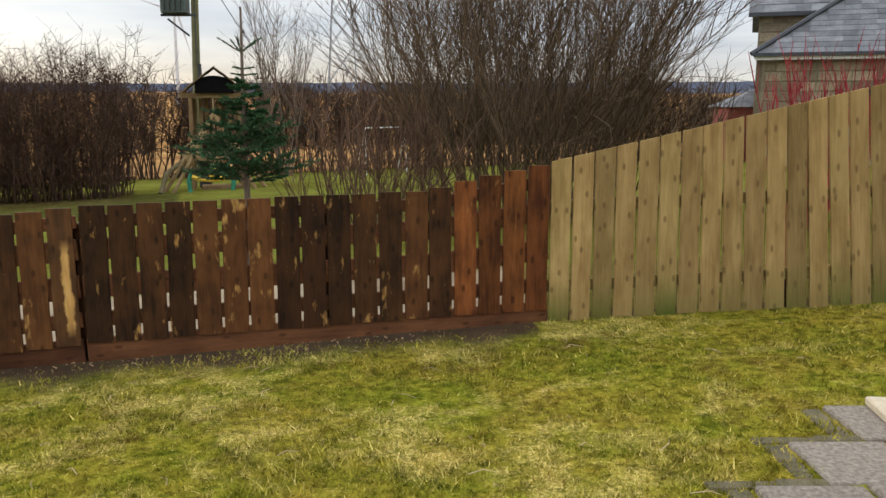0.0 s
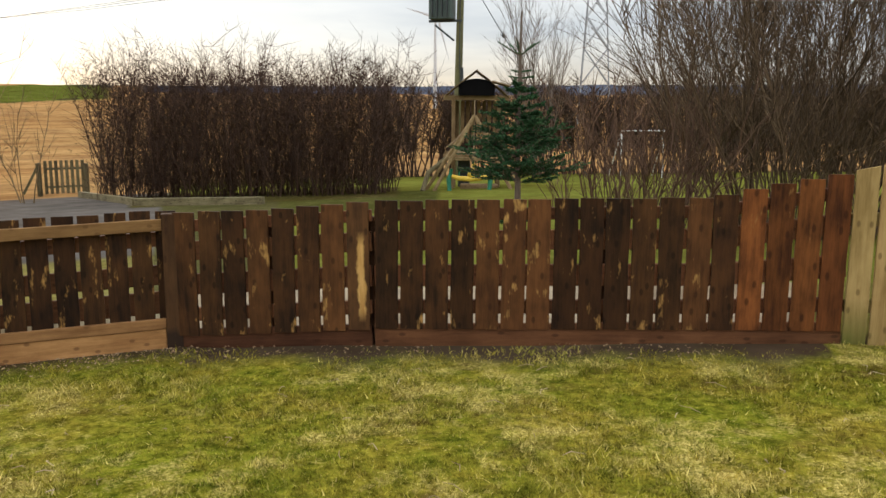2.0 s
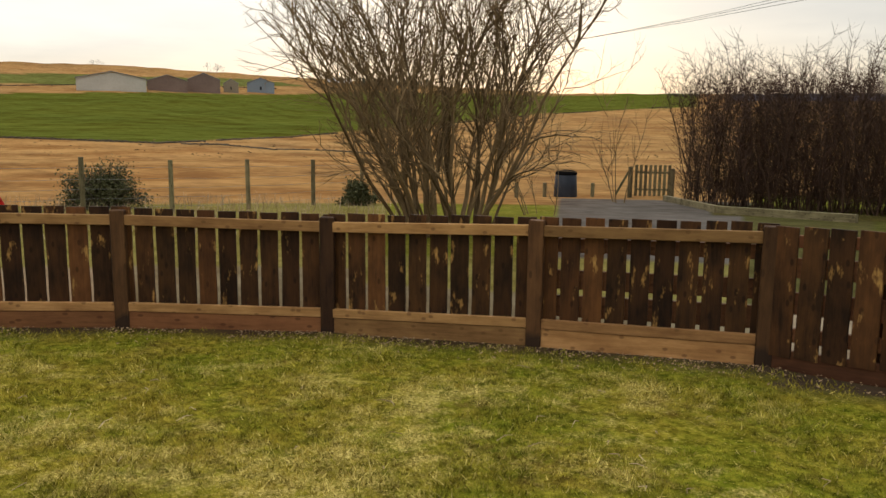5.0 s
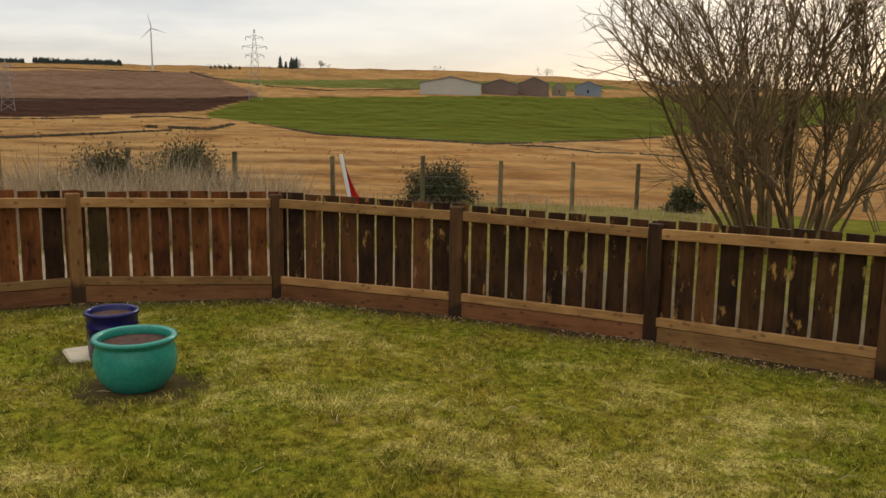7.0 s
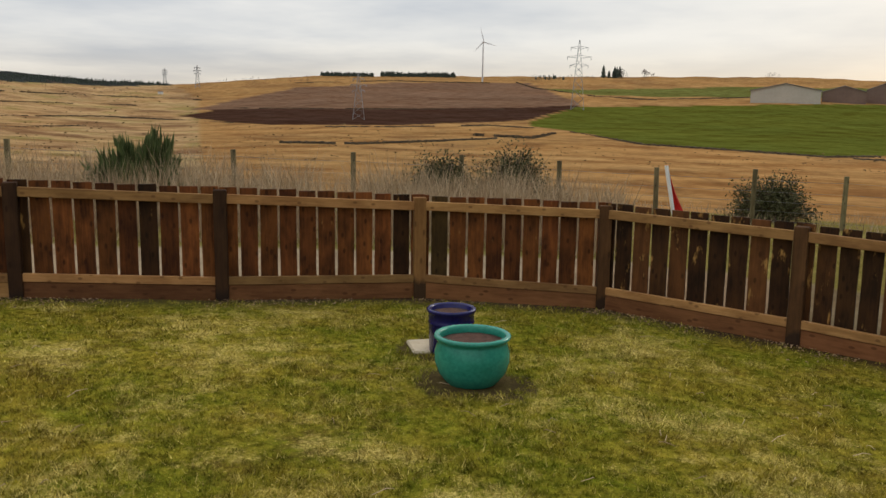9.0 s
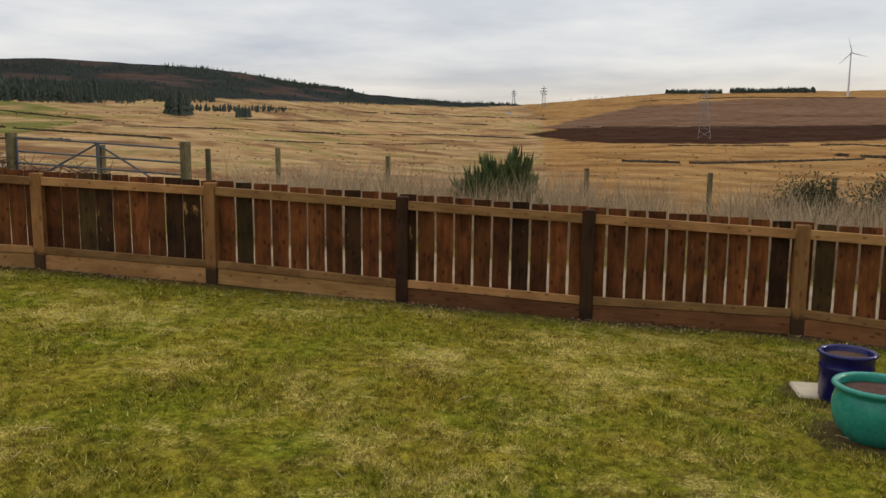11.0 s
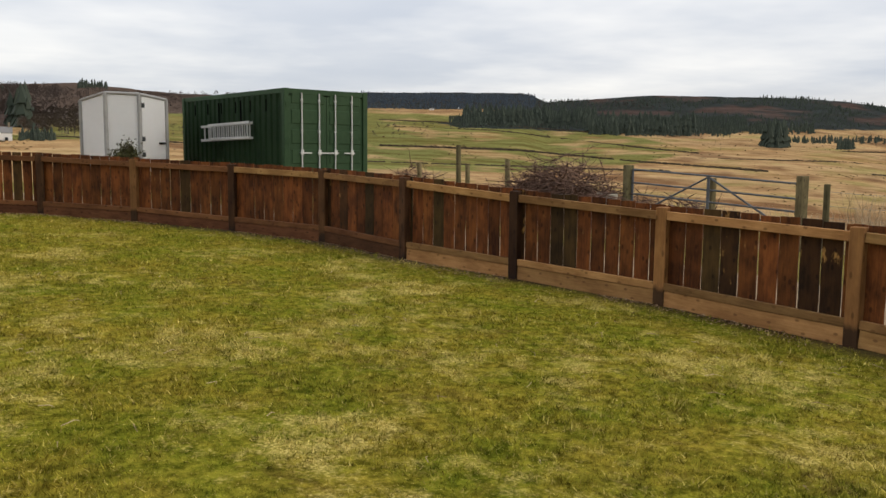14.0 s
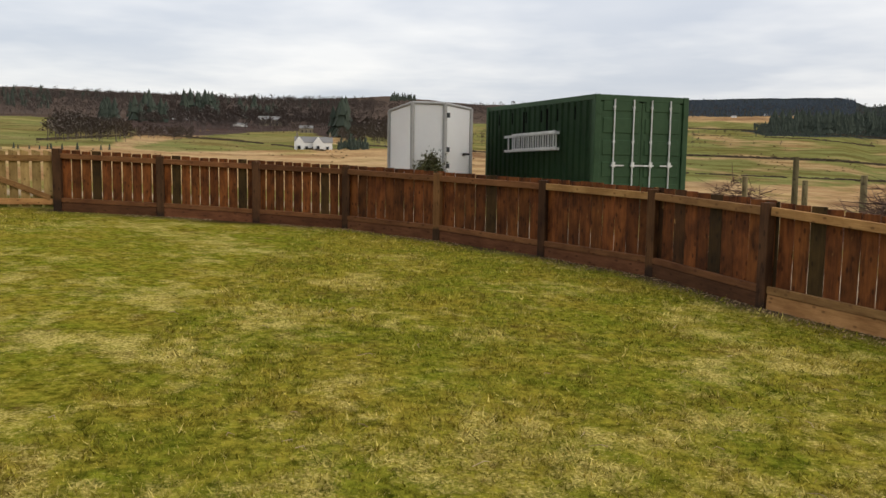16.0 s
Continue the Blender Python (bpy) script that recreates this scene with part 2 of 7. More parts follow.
class Soup:
    """Collects many small pieces quickly as plain vertex and face lists."""

    def __init__(self):
        self.v, self.f = [], []

    def stem(self, pts, radii, sides=3):
        base = len(self.v)
        for i, p in enumerate(pts):
            a, c = pts[max(i - 1, 0)], pts[min(i + 1, len(pts) - 1)]
            d = (c[0] - a[0], c[1] - a[1], c[2] - a[2])
            l = math.sqrt(d[0] ** 2 + d[1] ** 2 + d[2] ** 2) + 1e-9
            d = (d[0] / l, d[1] / l, d[2] / l)
            h = math.hypot(d[0], d[1])
            s = (d[1] / h, -d[0] / h, 0.0) if h > 1e-3 else (1.0, 0.0, 0.0)
            u = (s[1] * d[2] - s[2] * d[1], s[2] * d[0] - s[0] * d[2], s[0] * d[1] - s[1] * d[0])
            for k in range(sides):
                ca, sa = math.cos(2 * math.pi * k / sides) * radii[i], math.sin(2 * math.pi * k / sides) * radii[i]
                self.v.append((p[0] + s[0] * ca + u[0] * sa, p[1] + s[1] * ca + u[1] * sa, p[2] + s[2] * ca + u[2] * sa))
        for i in range(len(pts) - 1):
            for k in range(sides):
                a, b = base + i * sides, base + (i + 1) * sides
                self.f.append((a + k, a + (k + 1) % sides, b + (k + 1) % sides, b + k))

    def tri(self, a, b, c):
        n = len(self.v)
        self.v += [a, b, c]
        self.f.append((n, n + 1, n + 2))

    def quad(self, a, b, c, d):
        n = len(self.v)
        self.v += [a, b, c, d]
        self.f.append((n, n + 1, n + 2, n + 3))

    def mesh(self, name, mat):
        me = bpy.data.meshes.new(name)
        me.from_pydata(self.v, [], self.f)
        me.materials.append(mat)
        return me


# ---- ground ----
# fence posts: x, y, foot, top
POSTS = [
    (-3.918, 5.206, -0.326, 0.685), (-5.290, 4.228, -0.365, 0.637), (-6.710, 3.159, -0.432, 0.572), (-7.770, 1.747, -0.412, 0.604),
    (-8.686, 0.171, -0.387, 0.634), (-8.464, -1.610, -0.296, 0.686), (-7.767, -3.340, -0.257, 0.774), (-7.171, -4.994, -0.178, 0.851),
    (-6.401, -6.743, -0.045, 0.952), (-5.753, -8.543, 0.026, 1.009), (-4.893, -10.156, 0.100, 1.101), (-4.040, -11.647, 0.169, 1.213),
    (-3.355, -13.318, 0.247, 1.271), (-2.242, -14.719, 0.287, 1.322), (-0.827, -15.874, 0.386, 1.380), (0.642, -16.944, 0.431, 1.441),
    (2.120, -17.150, 0.500, 1.495), (3.720, -17.300, 0.570, 1.555), (5.350, -17.200, 0.635, 1.620),
]
# skyline: bearing to the left of +y, height in degrees over eye level
SKYLINE = [(-180, 3.0), (-90, 2.0), (-45, 1.4), (11, 1.3), (28, 1.1), (47, 1.05), (60, 1.7), (70, 2.15), (76, 2.45), (87, 2.4), (97, 2.35), (106, 2.3),
           (111, 1.9), (115.5, 1.5), (120, 1.6), (126, 2.1), (135.5, 3.5), (139.5, 3.75), (146.5, 3.85), (152.8, 3.5), (154.3, 4.1), (165.3, 4.0), (171, 3.55),
           (177, 3.6), (180, 3.85), (183, 4.15), (186, 3.9), (192, 3.6), (196, 3.8), (206, 3.9), (215, 3.4)]
EYE = (-0.53, -0.2, 1.48)


def bearing(x, y):
    return math.degrees(math.atan2(-(x - EYE[0]), y - EYE[1]))


def lerp(table, a, col=1):
    return float(np.interp(a, [r[0] for r in table], [r[col] for r in table]))


POST_OFF = [(x, y, zb - 0.0426 * x + 0.0273 * y) for x, y, zb, zt in POSTS]


def near_ground(x, y):
    z = 0.0426 * x - 0.0273 * y
    n, d = 0.0, 0.25
    for px, py, off in POST_OFF:
        w = math.exp(-((x - px) ** 2 + (y - py) ** 2) / 3.0)
        n, d = n + w * off, d + w
    return z + n / d


RISE = ([24, 60, 120, 250, 500, 900, 1400, 4500], [0.0, 0.30, 0.48, 0.62, 0.76, 0.90, 1.0, 0.93])


def far_ground(a, r):
    """Height at bearing a, r metres from the eye, where the fields rise to the skyline."""
    a0 = radians(a)
    x, y = EYE[0] - 24 * math.sin(a0), EYE[1] + 24 * math.cos(a0)
    foot = math.degrees(math.atan2(0.0426 * x - 0.0273 * y - EYE[2], 24))
    full = lerp(SKYLINE, a if a < 216 else a - 360)
    w = float(np.interp(math.log(max(r, 24)), np.log(RISE[0]), RISE[1]))
    return EYE[2] + r * math.tan(radians(foot + (full - foot) * w))


def ground(x, y):
    r = math.hypot(x - EYE[0], y - EYE[1])
    a = bearing(x, y)
    if a < -144:
        a += 360
    if r < 22:
        return near_ground(x, y)
    far = far_ground(a, r)
    if r > 30:
        return far
    t = (r - 22) / 8
    return near_ground(x, y) * (1 - t) + far * t


def at_bearing(a, r):
    """The point of the ground at bearing a, r metres off."""
    x, y = EYE[0] - r * math.sin(radians(a)), EYE[1] + r * math.cos(radians(a))
    return Vector((x, y, ground(x, y)))


def range_of(a, up):
    """The distance at which the ground at bearing a stands at the given height in degrees."""
    lo, hi = 24.0, 1400.0
    for _ in range(30):
        mid = math.sqrt(lo * hi)
        if math.degrees(math.atan2(far_ground(a, mid) - EYE[2], mid)) < up:
            lo = mid
        else:
            hi = mid
    return lo


FENCE_LINE = [(4.9, 6.4), (0.78, 6.12)] + [(x, y) for x, y, _, _ in POSTS]


def off_fence(x, y):
    """Distance to the fence line, and whether the point lies inside the garden."""
    best, inside = 1e9, None
    for (ax, ay), (bx, by) in zip(FENCE_LINE, FENCE_LINE[1:]):
        dx, dy = bx - ax, by - ay
        t = min(1, max(0, ((x - ax) * dx + (y - ay) * dy) / (dx * dx + dy * dy)))
        d = math.hypot(x - ax - t * dx, y - ay - t * dy)
        if d < best:
            best, inside = d, dx * (y - ay) - dy * (x - ax) > 0
    return best, inside


TAN, STRAW, PASTURE, CROP = (0.34, 0.20, 0.080), (0.385, 0.260, 0.130), (0.17, 0.168, 0.055), (0.092, 0.106, 0.019)
# the last tone here is bluish: distance haze mixed into the hill's base colour
PLOUGH, HEATH, FOREST, LEAFLESS, HAZED_HILL = (0.055, 0.030, 0.021), (0.17, 0.105, 0.068), (0.034, 0.041, 0.040), (0.095, 0.072, 0.058), (0.075, 0.09, 0.125)
MOOR, BENT, RUSH, FELLED = (0.165, 0.092, 0.050), (0.27, 0.215, 0.085), (0.25, 0.145, 0.062), (0.075, 0.055, 0.048)
SOIL, GRAVEL, LAWN, FAR_LAWN = (0.070, 0.048, 0.030), (0.125, 0.11, 0.095), (0.11, 0.12, 0.028), (0.135, 0.145, 0.028)
# fields: bearing, lower and upper edge in degrees over eye level, colour
FIELDS = [
    ([(114, -9, 0.5), (120, -9, 4), (216, -9, 4)], STRAW),
    ([(143, 0.3, 0.4), (147, -0.5, 1.2), (150, -0.8, 1.6), (156, -1.2, 2.2), (166, -1.0, 3.0), (172, -1, 2.5)], PASTURE),
    ([(172, 0.6, 2.4), (180, 0.7, 2.4), (186.5, 1.3, 2.5), (199, 1.2, 2.5), (204, 2.1, 2.5), (212, 2.1, 2.4)], FELLED),
    ([(172, 0.6, 2.4), (182, 0.7, 2.3), (186.4, 0.55, 0.9), (188.4, 0.5, 1.75), (192, 0.4, 1.55), (196.5, 0.3, 1.0), (198.5, 0.45, 0.55)], PASTURE),
    ([(198.8, 1.2, 1.25), (200, 0.6, 2.0), (206, 0.35, 2.15), (214, 0.3, 2.1)], PASTURE),
    ([(88.8, 0.5, 0.62), (92.5, 0.2, 2.0), (101.5, 0.1, 1.9), (108, 0.0, 1.45), (114.6, -0.1, -0.05)], HEATH),
    ([(88.8, 0.5, 0.6), (92.4, -0.45, 0.35), (101.5, -0.95, 0.15), (110, -1.0, 0.05), (113, -0.8, -0.05), (115.2, -0.5, -0.45)], PLOUGH),
    ([(38, 0.25, 1.2), (48, -0.3, 0.9), (60, -1.5, 1.0), (65, -2.0, 0.8), (73.5, -2.4, 0.75), (84.7, -1.9, 0.6), (89, -1.25, 0.45), (92.1, -0.85, -0.5)], CROP),
    ([(64, 1.35, 1.4), (68, 1.25, 1.75), (80, 1.15, 1.8), (88, 1.2, 1.6), (91.5, 1.6, 1.65)], (0.13, 0.14, 0.04)),
    ([(139.3, 1.75, 1.8), (140.5, 1.45, 2.3), (146, 1.4, 2.45), (152, 1.6, 2.4), (158.5, 1.75, 2.3), (160, 2.0, 2.05)], FOREST),
    ([(115.6, 1.42, 9), (120, 1.32, 9), (126, 1.5, 9), (135, 1.65, 9), (144, 2.1, 9), (153, 2.4, 9), (156, 3.0, 9), (168, 3.0, 9), (172, 2.4, 9)], FOREST),
    ([(172, 2.4, 9), (184, 2.35, 9), (190, 2.2, 9), (198, 2.25, 9), (214, 2.0, 9)], LEAFLESS),
    # far northern hills, with aerial haze painted in as blue
    ([(-60, 0.6, 9), (36, 0.7, 9)], HAZED_HILL),
]


def field_colour(a, r, x, y, z):
    """Colour of the ground, and how much of it is mown lawn."""
    if r < 24:
        d, inside = off_fence(x, y)
        if inside:
            bare = min(math.hypot(x + 5.68, y + 0.76) / 0.42, math.hypot(x + 6.5, y + 1.1) / 0.36)
            if bare < 1:
                return SOIL, 0.15
            worn = 0.22 + 0.35 * noise.noise(Vector((x, y, 7)) * 1.7) if y > 4.2 and -3.6 < x < 0.9 else 0.0
            if x > 0.7 and y > 4:
                return LAWN, 1.0
            k = min(1, max(0, (d - 0.12 - worn - 0.22 * noise.noise(Vector((x, y, 3)) * 1.1)) / 0.38))
            return tuple(s + (l - s) * k for s, l in zip(SOIL, LAWN)), k
        if d < 0.25:
            return SOIL, 0.1
        if x > 0.7 and d < 2.4:
            return (0.09, 0.075, 0.03), 0.3
        if d < (3.6 if a > 60 else 2.4):
            return ((0.33, 0.265, 0.185) if a > 76 or a < 32 else (0.21, 0.175, 0.115)), 0.05
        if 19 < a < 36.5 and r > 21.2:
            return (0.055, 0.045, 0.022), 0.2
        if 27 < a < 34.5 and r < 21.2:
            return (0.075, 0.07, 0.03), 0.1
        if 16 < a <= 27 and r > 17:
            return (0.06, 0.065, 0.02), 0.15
        if a < 34.5 and r > 8:
            return FAR_LAWN, 0.15
        if 34.5 <= a < 58 and r > 12:
            return (GRAVEL, 0.0) if a < 46.5 else (FAR_LAWN, 0.4)
        return (0.20, 0.17, 0.07), 0.35
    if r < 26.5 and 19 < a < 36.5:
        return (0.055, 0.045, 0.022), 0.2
    if r < 36 and a < 34:
        return FAR_LAWN, 0.15
    if r < 29 and 34 <= a < 46.5:
        return GRAVEL, 0.0
    up = math.degrees(math.atan2(z - EYE[2], r))
    col = TAN
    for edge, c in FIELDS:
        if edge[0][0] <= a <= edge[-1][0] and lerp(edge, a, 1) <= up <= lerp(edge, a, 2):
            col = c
    # moor, woods and meadows are patchworks of their own
    patch = noise.noise(Vector((a * 0.30, math.log(r) * 5.5, 1.7))) + 0.5 * noise.noise(Vector((a * 0.9, math.log(r) * 14, 4.2)))
    if col is STRAW:
        blend = (MOOR, min(0.7, max(0, 1.7 * (patch - 0.08))) if a < 182 else 0) if patch > 0 else (BENT, min(1, max(0, 2.2 * (-patch - 0.12))))
    elif col is TAN:
        blend = (RUSH, min(0.8, max(0, 1.8 * (patch - 0.05))))
    elif col is FOREST:
        blend = (FELLED, min(1, max(0, 4.0 * (patch - 0.22))) if a < 150 else 0)
    elif col is PASTURE:
        blend = (STRAW, min(0.8 if a < 172 else 0.2, max(0, 2.0 * patch)))
    else:
        return col, 0.0
    return tuple(p + (q - p) * blend[1] for p, q in zip(col, blend[0])), 0.0


def turf(k, v, speck):
    """Colours of the lawn: lively moss, olive grass, brown thin spots and bleached straw in clumps."""
    small = k.noise(v, 13.0, 4, 0.7, 0.36, 0.64)
    hue = k.math("ADD", k.math("MULTIPLY", k.noise(v, 1.3, 3, 0.6, 0.38, 0.62), 0.6), k.math("MULTIPLY", k.noise(v, 6.0, 3, 0.6, 0.36, 0.64), 0.4))
    green = k.mix(small, (0.060, 0.075, 0.006), (0.235, 0.238, 0.022))
    olive = k.mix(small, (0.105, 0.078, 0.009), (0.365, 0.280, 0.038))
    col = k.mix(hue, green, olive)
    off = k.coord("Object", (1, 1, 1))
    turn = k.nt.nodes.new("ShaderNodeVectorRotate")
    k.nt.links.new(off, turn.inputs["Vector"])
    turn.inputs["Angle"].default_value = 1.1
    w = turn.outputs[0]
    thin = k.math("MULTIPLY", k.noise(w, 1.9, 4, 0.65, 0.54, 0.70), k.noise(w, 16.0, 3, 0.6, 0.35, 0.6))
    col = k.mix(k.math("MULTIPLY", thin, 0.7), col, (0.115, 0.066, 0.022))
    clump = k.math("ADD", k.math("MULTIPLY", k.noise(w, 0.9, 3, 0.6, 0.42, 0.66), 0.62), k.math("MULTIPLY", k.noise(w, 4.5, 4, 0.65, 0.42, 0.66), 0.62))
    dry = k.math("MULTIPLY", k.math("SUBTRACT", k.math("MULTIPLY", clump, k.math("ADD", speck, 0.5)), 0.46), 1.25, True)
    dry = k.math("MAXIMUM", dry, k.math("MULTIPLY", k.math("SUBTRACT", speck, 0.88), 7.0, True))
    return k.mix(k.math("MULTIPLY", dry, 0.85), col, k.mix(speck, (0.40, 0.29, 0.075), (0.64, 0.51, 0.165)))


def build_ground():
    turns = list(np.arange(-42, 216, 0.4)) + list(np.arange(216, 318, 3.0))
    rings = list(np.arange(0.6, 11, 0.16))
    while rings[-1] < 1450:
        rings.append(rings[-1] * 1.027)
    rings += [1800, 2500, 3500, 4600]
    n = len(turns)
    verts, tone = [(EYE[0], EYE[1], ground(EYE[0], EYE[1]))], [(*LAWN, 1.0)]
    for r in rings:
        for a in turns:
            x, y = EYE[0] - r * math.sin(radians(a)), EYE[1] + r * math.cos(radians(a))
            z = ground(x, y)
            b = a if a < 216 else a - 360
            c, lawn = field_colour(b, r, x, y, z)
            if r > 40:
                z += r * 0.0012 * (noise.noise(Vector((x, y, 0)) * 0.03) + noise.noise(Vector((x, y, 0)) * 0.008))
            elif r < 20:
                z += 0.012 * noise.noise(Vector((x, y, 0)) * 1.3)
            verts.append((x, y, z))
            tone.append((*c, lawn))
    faces = [(0, 1 + k, 1 + (k + 1) % n) for k in range(n)]
    for i in range(len(rings) - 1):
        a, b = 1 + i * n, 1 + (i + 1) * n
        faces += [(a + k, b + k, b + (k + 1) % n, a + (k + 1) % n) for k in range(n)]
    me = bpy.data.meshes.new("ground")
    me.from_pydata(verts, [], faces)
    me.polygons.foreach_set("use_smooth", [True] * len(me.polygons))
    att = me.color_attributes.new("tone", "FLOAT_COLOR", "POINT")
    att.data.foreach_set("color", np.array(tone, dtype=np.float32).ravel())
    m, nt, b = material("turf_and_fields", 1.0, 0.0, 0.0)
    k = Nodes(nt)
    at = nt.nodes.new("ShaderNodeAttribute")
    at.attribute_name = "tone"
    v = k.coord("Object")
    mid, fine = k.noise(v, 2.2, 4, 0.6, 0.38, 0.62), k.noise(v, 48.0, 3, 0.7)
    lawn = turf(k, v, fine)
    lawn = k.mix(k.math("MULTIPLY", k.math("SUBTRACT", 1.0, fine), 0.6), lawn, k.mix(1.0, lawn, (0.40, 0.45, 0.35), "MULTIPLY"))
    f1, f2, f3 = k.noise(v, 0.012, 4, 0.6), k.noise(v, 0.12, 4, 0.65), k.noise(v, 1.4, 3, 0.6)
    s = k.math("ADD", k.math("ADD", k.math("MULTIPLY", f1, 0.35), k.math("MULTIPLY", f2, 0.35)), k.math("ADD", k.math("MULTIPLY", f3, 0.45), 0.46))
    h1, h2 = k.noise(k.coord("Object", (1, 1, 1)), 0.022, 5, 0.65, 0.42, 0.62), k.noise(v, 0.11, 6, 0.75, 0.45, 0.60)
    field = k.mix(1.0, at.outputs["Color"], s, "MULTIPLY")
    field = k.mix(k.math("MULTIPLY", h1, 0.5), field, k.mix(1.0, field, (0.80, 0.68, 0.56), "MULTIPLY"))
    field = k.mix(k.math("MULTIPLY", h2, 0.85), field, k.mix(1.0, field, (0.60, 0.50, 0.45), "MULTIPLY"))
    nt.links.new(k.mix(at.outputs["Alpha"], field, lawn), b.inputs["Base Color"])
    k.bump(b, k.math("ADD", fine, mid), 0.5, 0.02)
    me.materials.append(m)
    ob = new("ground", me)
    return tagged(ob, "mossy mown lawn with straw patches, running out into tan moorland, ploughed and green fields", "ground", kind="structure")


build_ground()

# ---- garden fence ----
BOARD_W, BOARD_T = 0.15, 0.02


def board_mesh(name, mat, seed, width=BOARD_W, lean=0.0):
    """A sawn board one metre tall with softened edges and a slightly uneven outline; its top slopes by lean."""
    rnd = random.Random(seed)
    bm = bmesh.new()
    rows = [0.0, 0.25, 0.5, 0.75, 1.0]
    w = width / 2
    rings = []
    for i, z in enumerate(rows):
        l, r = -w + rnd.uniform(-0.003, 0.003), w + rnd.uniform(-0.003, 0.003)
        d, c = BOARD_T / 2, 0.003
        zz = z
        pts = [(l + c, -d), (r - c, -d), (r, -d + c), (r, d), (l, d), (l, -d + c)]
        rings.append([bm.verts.new((x, y, zz + (lean * x if i == len(rows) - 1 else 0))) for x, y in pts])
    for a, b in zip(rings, rings[1:]):
        for k in range(6):
            bm.faces.new((a[k], a[(k + 1) % 6], b[(k + 1) % 6], b[k]))
    bm.faces.new(rings[0][::-1])
    bm.faces.new(rings[-1])
    return mesh_of(name, bm, mat)


def beam(name, a, b, depth, height, mat, parent, label="", bevel=0.004):
    """A timber from a to b, given by the middle of its ends; depth across, height up."""
    a, b = Vector(a), Vector(b)
    inv = parent.matrix_world.inverted() if parent else Matrix()
    d = b - a
    bm = bmesh.new()
    box(bm, (depth, height, d.length), None, bevel)
    ob = part(name, bm, mat, parent, label)
    x = Vector((d.y, -d.x, 0)).normalized() if math.hypot(d.x, d.y) > 1e-4 else Vector((1, 0, 0))
    z = d.normalized()
    y = z.cross(x)
    m = Matrix((x, y, z)).transposed().to_4x4()
    m.translation = (a + b) / 2
    ob.matrix_basis = inv @ m
    return ob


DARKS = [board_mesh("board", DARK_BOARD, s) for s in range(4)]
REDS = [board_mesh("board", RED_BOARD, s + 10) for s in range(4)]
WORN_BOARD = timber("worn_board", (0.050, 0.019, 0.0065), (0.145, 0.057, 0.017), (0.52, 0.29, 0.085), 0.072, vary=0.4)
WORN = [board_mesh("board", WORN_BOARD, s + 40) for s in range(2)]
STREAKED = board_mesh("board", timber("bleached_board", (0.04, 0.018, 0.007), (0.11, 0.048, 0.016), streak=0.022), 52)
GREYS = [board_mesh("board", GREY_BOARD, s + 20, 0.147, 0.24) for s in range(4)]


def post_mesh(mat):
    bm = bmesh.new()
    box(bm, (0.118, 0.118, 1.0), Matrix.Translation((0, 0, 0.5)), 0.006)
    return mesh_of("post", bm, mat)


POST_MESH = [post_mesh(POST_DARK), post_mesh(POST_LIGHT), post_mesh(POST_MID)]
POST_KIND = {0: 2, 1: 2, 3: 2, 4: 2, 5: 1, 8: 1, 9: 1, 12: 2, 14: 1}
OLIVES = [board_mesh("board", OLIVE_BOARD, s + 30) for s in range(2)]
# the first gap and the board pitch of each bay
BOARDING = [(0.117, 0.1743), (0.002, 0.1796), (0.06, 0.1774), (0.077, 0.1828), (0.077, 0.1794), (0.084, 0.1797), (0.003, 0.1802), (0.047, 0.1812), (0.128, 0.1937),
            (-0.014, 0.1734), (0.075, 0.1712), (0.092, 0.1975), (0.046, 0.1893), (0.059, 0.1856), (0.116, 0.1851), (0.135, 0.1514), (0.007, 0.1585), (-0.014, 0.1602)]
PALE_KICKS = (0, 1, 7, 8, 9, 10)


